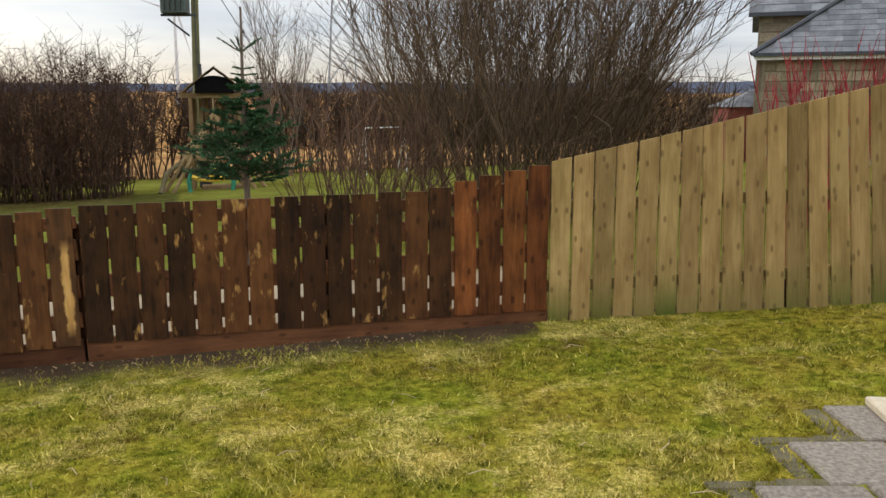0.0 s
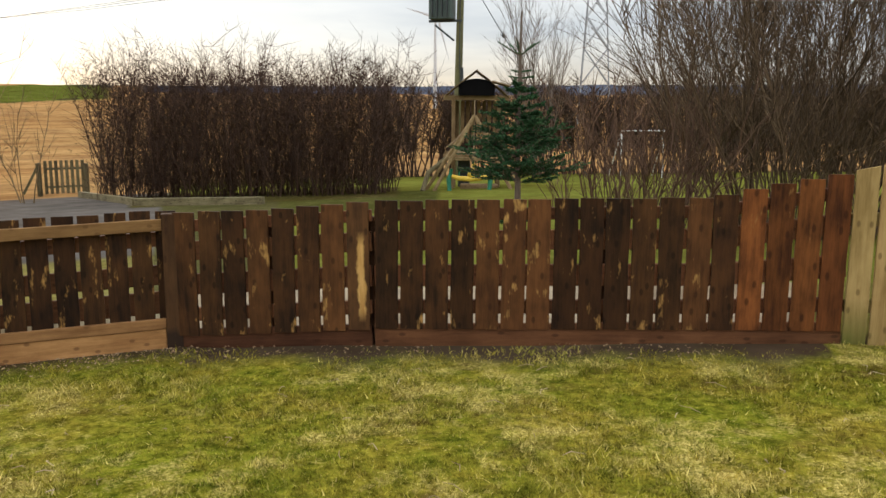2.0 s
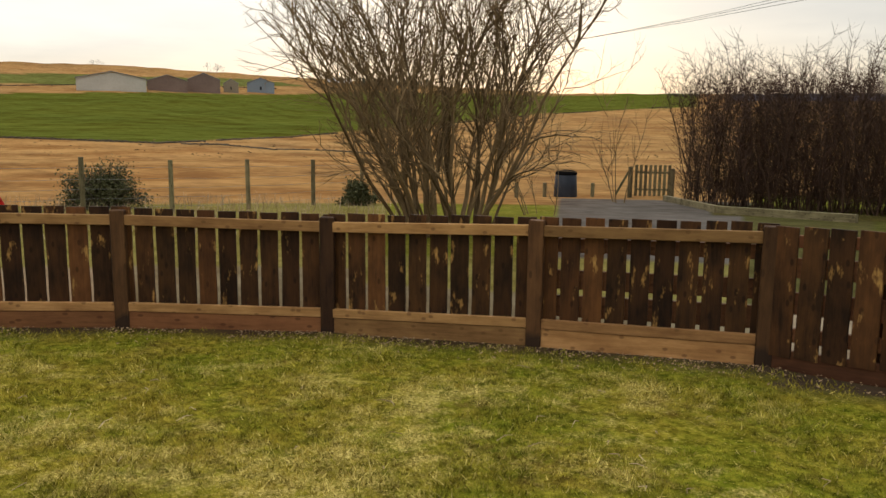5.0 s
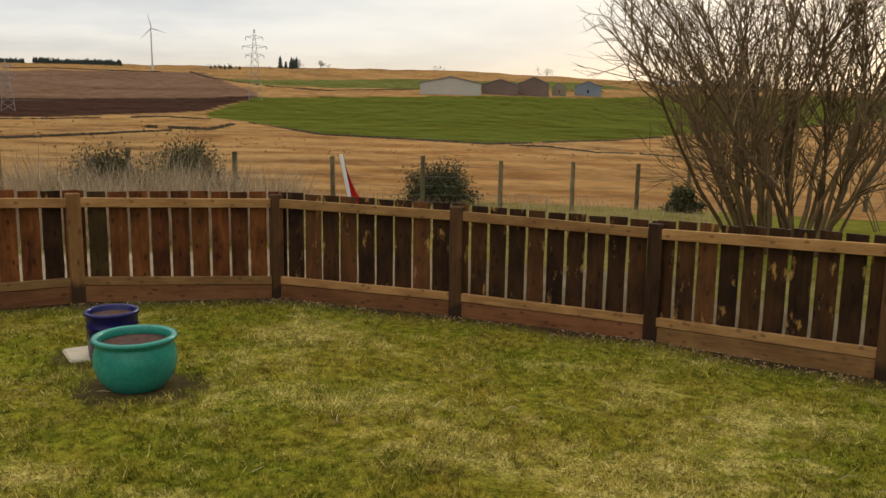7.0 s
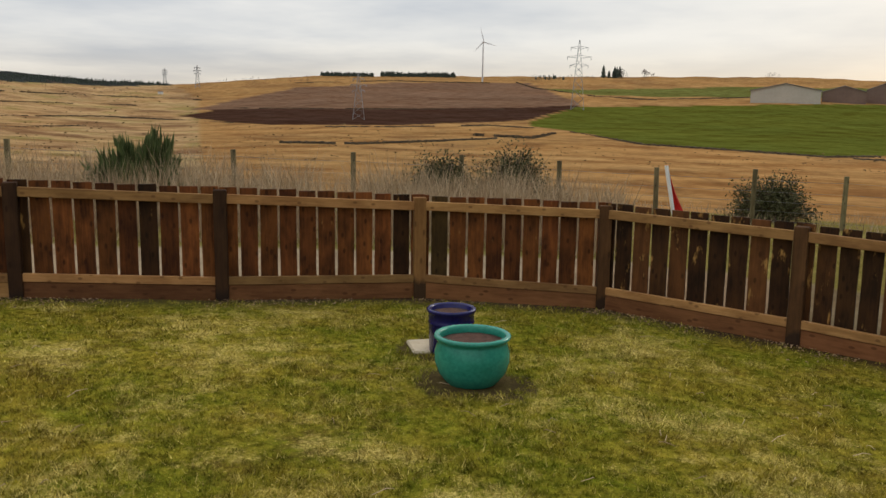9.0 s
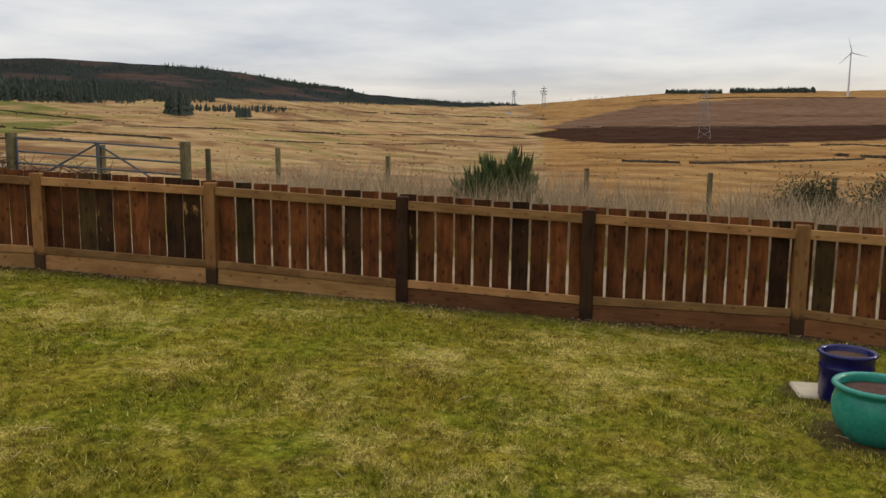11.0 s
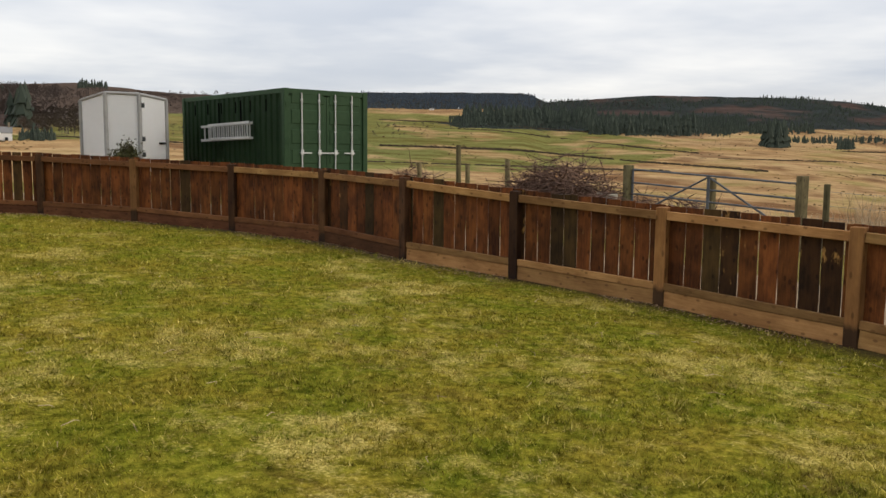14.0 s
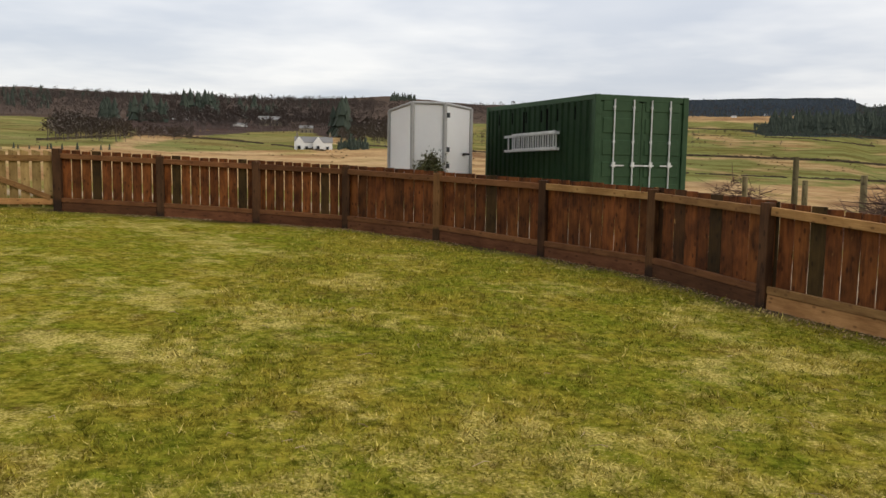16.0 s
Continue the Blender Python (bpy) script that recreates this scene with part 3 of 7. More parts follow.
def fence_bay(i):
    """From post i to the next: post, top rail and kickboards on the garden side, boards behind."""
    rnd = random.Random(100 + i)
    (ax, ay, az, at), (bx, by, bz, bt) = POSTS[i], POSTS[i + 1]
    d = Vector((bx - ax, by - ay, 0))
    length = d.length
    d.normalize()
    out = Vector((d.y, -d.x, 0))
    dark = i < 4
    ob = thing("fence_bay", Matrix.Translation((ax, ay, az)),
               ("dark brown stained" if dark else "red-brown stained") + " timber fence bay with vertical boards, rail and kickboards", "fence", "garden fence bays")
    p = part("post", POST_MESH[POST_KIND.get(i, 0)], None, ob)
    p.matrix_basis = Matrix.Rotation(math.atan2(d.y, d.x), 4, "Z") @ Matrix.Diagonal((1, 1, at - az + 0.12, 1)) @ Matrix.Translation((0, 0, -0.12 / (at - az + 0.12)))
    A, B = Vector((ax, ay, 0)), Vector((bx, by, 0))
    up = Vector((0, 0, 1))
    e = 0.058
    zr = 0.082
    beam("rail", A + d * e - out * 0.02 + up * (at - zr), B - d * e - out * 0.02 + up * (bt - zr), 0.045, 0.085, FRESH if i < 13 else SOFT, ob, "fresh orange-brown rail" if i < 13 else "")
    low = FRESH if i in PALE_KICKS else KICK if i > 10 else SOFT
    cap = FRESH if i < 11 else SOFT
    beam("kickboard", A + d * e - out * 0.018 + up * (az + 0.070), B - d * e - out * 0.018 + up * (bz + 0.070), 0.04, 0.155, low, ob)
    beam("kickboard", A + d * e - out * 0.024 + up * (az + 0.189), B - d * e - out * 0.024 + up * (bz + 0.189), 0.045, 0.074, cap, ob)
    if i == 0:
        for zz, hh in ((0.20, 0.11), (0.47, 0.15), (0.68, 0.17)):
            beam("backing_rail", A + d * e + out * 0.075 + up * (at - zz), B - d * e + out * 0.075 + up * (bt - zz), 0.03, hh, KICK, ob)
    first, pitch = BOARDING[i]
    gaps = [first + k * pitch for k in range(-1, 13)]
    gap = (0.030 if i < 3 else 0.023 if i < 8 else 0.016 if i < 15 else 0.02)
    for g0, g1 in zip(gaps, gaps[1:]):
        l, r = max(g0 + gap / 2, -0.06), min(g1 - gap / 2, length + 0.06)
        if r - l < 0.03:
            continue
        s = (l + r) / 2
        t = s / length
        z0 = az + (bz - az) * t + 0.10
        z1 = at + (bt - at) * t + 0.018 + rnd.uniform(-0.007, 0.007)
        tint = rnd.random()
        kind = (OLIVES if tint < 0.06 else WORN if tint > 0.78 else DARKS) if dark else (OLIVES if tint < 0.10 else DARKS if tint < 0.19 else REDS)
        q = part("board", rnd.choice(kind), None, ob)
        m = Matrix.Translation(A + d * s + out * (0.035 + rnd.uniform(0, 0.004)) + up * z0 - Vector((ax, ay, az)))
        q.matrix_basis = m @ Matrix.Rotation(math.atan2(d.y, d.x) + rnd.uniform(-0.01, 0.01), 4, "Z") @ Matrix.Rotation(rnd.uniform(-0.004, 0.004), 4, "Y") @ Matrix.Diagonal(((r - l) / BOARD_W, 1, z1 - z0, 1))
    return ob


def front_fence():
    """The stained run between the corner post and the weathered fence, boards on the garden side."""
    rnd = random.Random(7)
    A, B = Vector((-3.918, 5.206, 0)), Vector((0.77, 6.118, 0))
    d = (B - A).normalized()
    out = Vector((-d.y, d.x, 0))
    for start, count, pitch in ((0.03, 8, 0.1845), (1.527, 18, 0.1808)):
        o = A + d * start
        z = ground(o.x, o.y)
        ob = thing("stained_fence", Matrix.Translation((o.x, o.y, z)), "dark stained timber fence panel with worn pale patches and open gaps", "fence", "stained fence panels")
        for k in range(count):
            s = start + (k + 0.5) * pitch
            low = float(np.interp(s, [0, 1.5, 1.51, 3.9, 4.8], [-0.24, -0.135, -0.13, -0.06, -0.04]))
            top = float(np.interp(s, [0, 0.8, 1.5, 2.7, 3.85, 4.75], [0.69, 0.735, 0.805, 0.84, 0.865, 1.05])) + rnd.uniform(-0.006, 0.006)
            p = A + d * s - out * (0.03 + rnd.uniform(0, 0.004))
            me = rnd.choice(REDS if k > 13 and count == 18 else DARKS + DARKS + WORN)
            if (count, k) in ((8, 7), (18, 6), (18, 12)):
                me = STREAKED if count == 8 else WORN[k % 2]
            q = part("board", me, None, ob)
            q.matrix_basis = Matrix.Translation((p.x - o.x, p.y - o.y, low - z)) @ Matrix.Rotation(math.atan2(d.y, d.x), 4, "Z") @ Matrix.Rotation(rnd.uniform(-0.008, 0.008), 4, "Y") @ Matrix.Diagonal((1.08, 1, top - low, 1))
        s0, s1 = start, start + count * pitch
        gz = lambda s: float(np.interp(s, [0, 1.5, 4.8], [-0.33, -0.24, -0.12]))
        base = lambda s: float(np.interp(s, [0, 1.5, 1.51, 3.9, 4.8], [-0.24, -0.135, -0.13, -0.06, -0.04]))
        head = lambda s: float(np.interp(s, [0, 0.8, 1.5, 2.7, 3.85, 4.75], [0.69, 0.735, 0.805, 0.84, 0.865, 1.05]))
        s2 = min(s1, 3.9)
        for f, hh in ((0.115, 0.085), (0.315, 0.14), (0.585, 0.155), (0.83, 0.10)):
            zz = [head(q) + (base(q) - head(q)) * f for q in (s0, s2, s1)]
            beam("rail", A + d * s0 + Vector((0, 0, zz[0])), A + d * s2 + Vector((0, 0, zz[1])), 0.04, hh, KICK, ob)
            if s1 > s2:
                beam("rail", A + d * s2 + Vector((0, 0, zz[1])), A + d * s1 + Vector((0, 0, zz[2])), 0.04, hh, KICK, ob)
        beam("kickboard", A + d * s0 - out * 0.012 + Vector((0, 0, gz(s0) + 0.055)), A + d * s1 - out * 0.012 + Vector((0, 0, gz(s1) + 0.055)), 0.03, 0.17, KICK, ob)
        for s in ([s0 + 0.02] if s0 > 1 else [1.47]) + [(s0 + s1) / 2, s1 - 0.06]:
            p = A + d * s + out * 0.075
            q = part("post", POST_MESH[0], None, ob)
            q.matrix_basis = Matrix.Translation((p.x - o.x, p.y - o.y, gz(s) - z - 0.1)) @ Matrix.Rotation(math.atan2(d.y, d.x), 4, "Z") @ Matrix.Diagonal((0.8, 0.8, 1.02, 1))


def grey_fence():
    rnd = random.Random(9)
    A, B = Vector((0.785, 6.12, 0)), Vector((4.9, 6.40, 0))
    d = (B - A).normalized()
    out = Vector((-d.y, d.x, 0))
    ob = thing("tall_fence", Matrix.Translation((A.x, A.y, -0.12)), "tall weathered pale pine fence with algae at its foot", "fence")
    for k in range(24):
        s = 0.075 + k * 0.1625
        low = -0.13 + 0.042 * s + rnd.uniform(-0.01, 0.01)
        top = 1.08 + 0.225 * (s - 0.075)
        lean = min(0.1, 0.0006 * k * k)
        p = A + d * s - out * 0.035
        q = part("board", board_mesh("board", GREY_BOARD, 60 + k, 0.147, (0.225 - lean) / (top - low)), None, ob)
        q.matrix_basis = Matrix.Translation((p.x - A.x, p.y - A.y, low + 0.12)) @ Matrix.Rotation(math.atan2(d.y, d.x), 4, "Z") @ Matrix.Translation((lean * 0.5 * (top - low), 0, 0)) @ Matrix.Rotation(rnd.uniform(-0.004, 0.004) - lean, 4, "Y") @ Matrix.Diagonal((0.985, 1, top - low, 1))
    for zz in (0.25, 0.85):
        beam("rail", A + Vector((0, 0, zz - 0.12)), A + d * 3.95 + Vector((0, 0, zz + 0.05)), 0.04, 0.09, GREY_BOARD, ob)
    for s in (0.1, 1.9, 3.7):
        p = A + d * s + out * 0.075
        q = part("post", POST_MESH[1], None, ob)
        q.matrix_basis = Matrix.Translation((p.x - A.x, p.y - A.y, -0.05)) @ Matrix.Diagonal((0.85, 0.85, 1.0 + 0.225 * s, 1))


for i in range(len(POSTS) - 1):
    fence_bay(i)
front_fence()
grey_fence()

# ---- trees and shrubs ----


def limb(soup, rnd, p, d, length, radius, depth, spread=0.5, lift=0.25, kids=(4, 7), sides=3, wob=0.14, shrink=(0.4, 0.65), start=0.25):
    """A bending branch with side branches."""
    n = 5 if depth > 0 else 3
    pts, rad = [tuple(p)], [radius]
    p, d = Vector(p), Vector(d).normalized()
    for i in range(1, n):
        d = (d + Vector((rnd.gauss(0, wob), rnd.gauss(0, wob), rnd.gauss(0, wob) + lift * 0.25))).normalized()
        p = p + d * (length / (n - 1))
        pts.append(tuple(p))
        rad.append(radius * (1 - 0.75 * i / (n - 1)))
    soup.stem(pts, rad, sides if depth > 0 else 3)
    if depth <= 0:
        return
    for _ in range(rnd.randint(*kids)):
        t = rnd.uniform(start, 1.0) * (n - 1)
        i = min(int(t), n - 2)
        q = Vector(pts[i]).lerp(Vector(pts[i + 1]), t - i)
        dd = (Vector(pts[i + 1]) - Vector(pts[i])).normalized()
        side = Vector((rnd.gauss(0, 1), rnd.gauss(0, 1), rnd.gauss(0, 0.5)))
        limb(soup, rnd, q, dd + side.normalized() * spread, length * rnd.uniform(*shrink) * (1.15 - 0.5 * t / (n - 1)), max(radius * 0.5, 0.0035), depth - 1, spread, lift, kids, sides, wob, shrink, start)


BARK_TAN = twigs("olive_brown_bark", (0.07, 0.045, 0.020), (0.25, 0.165, 0.078))
BARK_WILLOW = twigs("brown_willow_bark", (0.040, 0.027, 0.016), (0.17, 0.112, 0.062))
BARK_RED = twigs("reddish_twigs", (0.055, 0.030, 0.019), (0.17, 0.098, 0.060))
BARK_HEDGE = twigs("dark_hedge_twigs", (0.020, 0.012, 0.008), (0.105, 0.056, 0.033))
BARK_FAR_HEDGE = twigs("reddish_hedge_twigs", (0.026, 0.015, 0.010), (0.105, 0.060, 0.038))
BARK_GREY = twigs("grey_brown_bark", (0.07, 0.05, 0.038), (0.20, 0.15, 0.11))
BARK_DOG = twigs("red_dogwood_stems", (0.16, 0.012, 0.018), (0.42, 0.045, 0.055))
NEEDLE = twigs("fir_needles", (0.012, 0.046, 0.018), (0.055, 0.125, 0.042))
GORSE = twigs("gorse_green", (0.028, 0.032, 0.012), (0.11, 0.105, 0.042))
BROOM = twigs("broom_green", (0.035, 0.055, 0.015), (0.12, 0.15, 0.05))
REED = twigs("dry_reeds", (0.20, 0.13, 0.07), (0.52, 0.40, 0.25))
BRUSH = twigs("cut_branches", (0.035, 0.018, 0.013), (0.21, 0.125, 0.085))


def bare_tree(name, at, label, mat, seed, stems, height, fan, radius, base, depth, kids, trunk_part="crown", twig=0.009, sway=0.07, **kw):
    rnd = random.Random(seed)
    at = Vector(at)
    ob = thing(name, Matrix.Translation(at), label, "tree" if "tree" in name else "shrub")
    low, fine = Soup(), Soup()
    for _ in range(stems):
        a, r = rnd.uniform(0, 2 * math.pi), math.sqrt(rnd.random())
        p = Vector((math.cos(a) * r * base, math.sin(a) * r * base, -0.1))
        out = Vector((math.cos(a), math.sin(a), 0)) * (fan * r * rnd.uniform(0.7, 1.2)) + Vector((0, 0, height))
        h = height * rnd.uniform(0.7, 1.05)
        rad = radius * rnd.uniform(0.6, 1.25)
        # main stem, then its branches
        pts, rr, q, d = [tuple(p)], [rad], p, out.normalized()
        for i in range(6):
            d = (d + Vector((rnd.gauss(0, sway), rnd.gauss(0, sway), 0.02))).normalized()
            q = q + d * h / 6
            pts.append(tuple(q))
            rr.append(rad * (1 - 0.13 * (i + 1)))
        low.stem(pts, rr, 5)
        for _ in range(rnd.randint(*kids)):
            t = rnd.uniform(1.0, 6.0)
            i = min(int(t), 5)
            b = Vector(pts[i]).lerp(Vector(pts[i + 1]), t - i)
            dd = (Vector(pts[i + 1]) - Vector(pts[i])).normalized() + Vector((rnd.gauss(0, 0.4), rnd.gauss(0, 0.4), 0.1))
            limb(fine, rnd, b, dd, h * rnd.uniform(0.22, 0.5), max(rad * 0.4, twig), depth, kids=(3, 5), **kw)
    part("trunk", low.mesh("trunk", mat), None, ob)
    part(trunk_part, fine.mesh(trunk_part, mat), None, ob)
    return ob


bare_tree("bare_shrub_tree", at_bearing(53.9, 14.8), "leafless many-stemmed shrub tree with olive brown bark behind the fence", BARK_TAN, 3, 37, 4.8, 2.4, 0.043, 0.85, 2, (12, 15), twig=0.009, sway=0.14, spread=0.85, lift=0.2, wob=0.2)
bare_tree("willow_shrub", at_bearing(-7.2, 13.2), "big leafless willow shrub with dense upright brown stems", BARK_WILLOW, 5, 115, 4.6, 2.2, 0.015, 1.3, 1, (15, 20), twig=0.0075, sway=0.11, spread=0.6, lift=0.3, wob=0.22)
bare_tree("twiggy_shrub", at_bearing(2.6, 11.6), "low leafless shrub with reddish brown twigs", BARK_RED, 6, 42, 2.0, 1.15, 0.013, 0.8, 1, (6, 9), spread=0.5, lift=0.3)
bare_tree("twiggy_shrub", at_bearing(-13.5, 15.0), "low leafless shrub with tangled brown twigs behind the tall fence", BARK_WILLOW, 16, 40, 2.3, 1.4, 0.015, 1.2, 1, (6, 9), spread=0.5, lift=0.2)
bare_tree("slender_tree", at_bearing(9.6, 32.3), "slender leafless garden tree with upright grey branches", BARK_GREY, 8, 9, 6.4, 1.7, 0.04, 0.2, 2, (10, 13), twig=0.007, spread=0.5, lift=0.5)
bare_tree("sapling_tree", at_bearing(42.6, 26.0), "thin leafless sapling beside the gravel", BARK_TAN, 9, 4, 3.2, 0.9, 0.02, 0.3, 1, (8, 10), spread=0.5)
bare_tree("sapling_tree", at_bearing(47.3, 20.0), "thin leafless sapling beside the gravel", BARK_TAN, 12, 5, 2.4, 0.9, 0.016, 0.5, 1, (6, 8), spread=0.6)


def hedge(name, label, a, b, depth, count, low, high, tall, mat, seed, clear=0.0, many=(30, 40), thick=1.0, fine=0.008):
    """A leafless hedge along a line: upright stems with dense twigs from clear up to low..high over eye level."""
    rnd = random.Random(seed)
    a, b = Vector(a), Vector(b)
    mid = (a + b) / 2
    ob = thing(name, Matrix.Translation((mid.x, mid.y, ground(mid.x, mid.y))), label, "hedge")
    side = Vector((a.y - b.y, b.x - a.x, 0)).normalized()
    if side.y < 0:
        side = -side
    stems, tw = Soup(), Soup()
    for k in range(count):
        t = (k + rnd.random()) / count
        p = a.lerp(b, t) + side * rnd.uniform(0, depth)
        z0 = ground(p.x, p.y)
        o = p - mid
        o.z = z0 - ob.location.z - 0.05
        wave = noise.noise(Vector((t * 9 + seed, 0.3, 0)))
        top = low + (high - low) * max(0, min(1, 0.5 + 0.9 * wave)) - z0
        if rnd.random() < 0.3:
            top += tall * rnd.random()
        lean = Vector((rnd.gauss(0, 0.16), rnd.gauss(0, 0.16), 1))
        pts, q, d = [tuple(o)], o.copy(), lean
        for i in range(5):
            d = (d + Vector((rnd.gauss(0, 0.14), rnd.gauss(0, 0.14), 0.12))).normalized()
            q = q + d * top / 5
            pts.append(tuple(q))
        r = rnd.uniform(0.007, 0.02) * thick
        stems.stem(pts, [r * (1 - 0.16 * i) for i in range(6)], 3)
        for _ in range(rnd.randint(*many)):
            f = rnd.uniform(clear, 0.98) * 5
            i = min(int(f), 4)
            s = Vector(pts[i]).lerp(Vector(pts[i + 1]), f - i)
            d = Vector((rnd.gauss(0, 0.8), rnd.gauss(0, 0.8), rnd.uniform(0.0, 1.0)))
            limb(tw, rnd, s, d, rnd.uniform(0.25, 0.75), fine, 0, lift=0.5)
    part("stem_growth", stems.mesh("stem_growth", mat), None, ob)
    part("twig_growth", tw.mesh("twig_growth", mat), None, ob)


hedge("beech_hedge", "tall dense leafless hedge of dark brown twigs", at_bearing(39.0, 25.4), at_bearing(20.2, 22.3), 2.4, 660, 1.9, 3.1, 1.2, BARK_HEDGE, 21, 0.06, (34, 44), 1.0, 0.0068)
hedge("boundary_hedge", "leafless boundary hedge with open trunks along the far lawn", at_bearing(21, 36), at_bearing(-20, 38), 1.2, 420, 1.8, 2.5, 0.9, BARK_FAR_HEDGE, 22, 0.28, (52, 64), 2.6, 0.015)


def fir():
    rnd = random.Random(31)
    x, y = -1.99, 8.41
    z0 = ground(x, y)
    ob = thing("fir_tree", Matrix.Translation((x, y, z0)), "young dark green fir tree with a long bare leader", "tree")
    wood, green = Soup(), Soup()
    tip = 2.40 - z0
    wood.stem([(0, 0, -0.05), (0.01, 0, 0.8), (0.0, 0.01, 1.6), (0.012, 0, tip)], [0.042, 0.034, 0.022, 0.011], 6)

    def spray(p, d, length, width, n):
        p, d = Vector(p), Vector(d).normalized()
        e = p + d * length
        wood.stem([tuple(p), tuple(e)], [0.007, 0.003], 3)
        for k in range(n):
            q = p.lerp(e, rnd.uniform(0.12, 1.0))
            s = (d * 0.8 + Vector((rnd.gauss(0, 0.8), rnd.gauss(0, 0.8), rnd.gauss(0.15, 0.5)))).normalized()
            l = width * rnd.uniform(0.6, 1.1)
            side = s.cross(Vector((rnd.gauss(0, 1), rnd.gauss(0, 1), rnd.gauss(0, 1)))).normalized() * 0.0095
            green.tri(tuple(q - side), tuple(q + side), tuple(q + s * l))

    layers = [(0.42, 0.20, 5), (0.60, 0.26, 4), (1.02, 0.50, 9), (1.14, 0.56, 11), (1.28, 0.52, 11), (1.42, 0.46, 11), (1.56, 0.38, 10), (1.69, 0.28, 7), (1.82, 0.20, 6), (1.95, 0.15, 5)]
    for h, r, n in layers:
        for k in range(n):
            a = 2 * math.pi * (k + rnd.random() * 0.7) / n
            l = r * rnd.uniform(0.75, 1.12)
            d = Vector((math.cos(a), math.sin(a), rnd.uniform(0.05, 0.4)))
            p = Vector((0, 0, h + rnd.uniform(-0.05, 0.05)))
            spray(p, d, l, 0.038, 130)
            for _ in range(9):
                t = rnd.uniform(0.25, 0.95)
                w = d + Vector((rnd.gauss(0, 0.8), rnd.gauss(0, 0.8), rnd.gauss(0.05, 0.2)))
                spray(p + d.normalized() * l * t, w, l * rnd.uniform(0.25, 0.5), 0.03, 45)
    for h, r, n, up in ((2.28, 0.25, 5, 0.62), (2.12, 0.12, 3, 0.15), (2.06, 0.15, 3, 0.1)):
        for k in range(n):
            a = 2 * math.pi * k / n + h
            spray((0, 0, h), (math.cos(a), math.sin(a), up), r, 0.02, 90)
    part("trunk", wood.mesh("trunk", BARK_GREY), None, ob, "bare grey-brown trunk and leader")
    part("needles", green.mesh("needles", NEEDLE), None, ob)


fir()


def leafy_bush(name, at, label, mat, seed, size, count, leaf, spiky=0.0):
    """A rounded bush of short twigs and small leaves."""
    rnd = random.Random(seed)
    at = Vector(at)
    ob = thing(name, Matrix.Translation(at), label, "bush")
    wood, green = Soup(), Soup()
    for _ in range(count):
        a, e = rnd.uniform(0, 2 * math.pi), rnd.uniform(0.1, 1.45)
        k = 0.75 + 0.35 * noise.noise(Vector((math.cos(a) * 2 + seed, math.sin(a) * 2, e * 2)))
        tip = Vector((math.cos(a) * math.cos(e) * size[0], math.sin(a) * math.cos(e) * size[1], math.sin(e) * size[2])) * k * rnd.uniform(0.75, 1.1)
        foot = Vector((tip.x * 0.25, tip.y * 0.25, 0))
        mid = foot.lerp(tip, 0.5) + Vector((0, 0, 0.08))
        wood.stem([tuple(foot), tuple(mid), tuple(tip)], [0.012, 0.009, 0.004], 3)
        d = (tip - mid).normalized()
        for _ in range(26):
            q = mid.lerp(tip, rnd.uniform(0.1, 1.05)) + Vector((rnd.gauss(0, 0.09), rnd.gauss(0, 0.09), rnd.gauss(0, 0.07))) * (0.2 if spiky else size[2])
            if spiky:
                s = (d + Vector((rnd.gauss(0, 0.25), rnd.gauss(0, 0.25), 0.7))).normalized()
            else:
                s = Vector((rnd.gauss(0, 1), rnd.gauss(0, 1), rnd.gauss(0.4, 0.8))).normalized()
            w = s.cross(Vector((rnd.gauss(0, 1), rnd.gauss(0, 1), rnd.gauss(0, 1)))).normalized() * leaf * (0.1 if spiky else 0.35)
            green.tri(tuple(q - w), tuple(q + w), tuple(q + s * leaf * rnd.uniform(0.7, 1.3)))
    part("crown", wood.mesh("crown", BARK_GREY), None, ob)
    part("foliage", green.mesh("foliage", mat), None, ob)


def on(x, y):
    return (x, y, ground(x, y) - 0.03)


leafy_bush("gorse_bush", on(-19.0, -2.9), "dark green gorse bush with dry stems on the moor edge", GORSE, 41, (0.95, 1.45, 1.45), 420, 0.06)
leafy_bush("gorse_bush", on(-19.0, -1.3), "dark green gorse bush with dry stems on the moor edge", GORSE, 42, (0.9, 1.25, 1.7), 420, 0.06)
leafy_bush("gorse_bush", on(-22.3, 5.0), "dark green gorse bush with dry stems on the moor edge", GORSE, 43, (0.9, 1.5, 1.25), 340, 0.06)
leafy_bush("gorse_bush", on(-20.5, 11.2), "dark green gorse bush by the wire fence", GORSE, 44, (0.6, 0.7, 0.8), 110, 0.08)
leafy_bush("broom_bush", on(-14.6, -7.7), "spiky green broom bush rising from dry grass", BROOM, 45, (1.0, 1.25, 1.45), 420, 0.24, 1.0)
leafy_bush("gorse_bush", on(-17.0, -0.6), "dark green gorse bush with dry stems on the moor edge", GORSE, 46, (0.6, 0.9, 0.9), 200, 0.06)


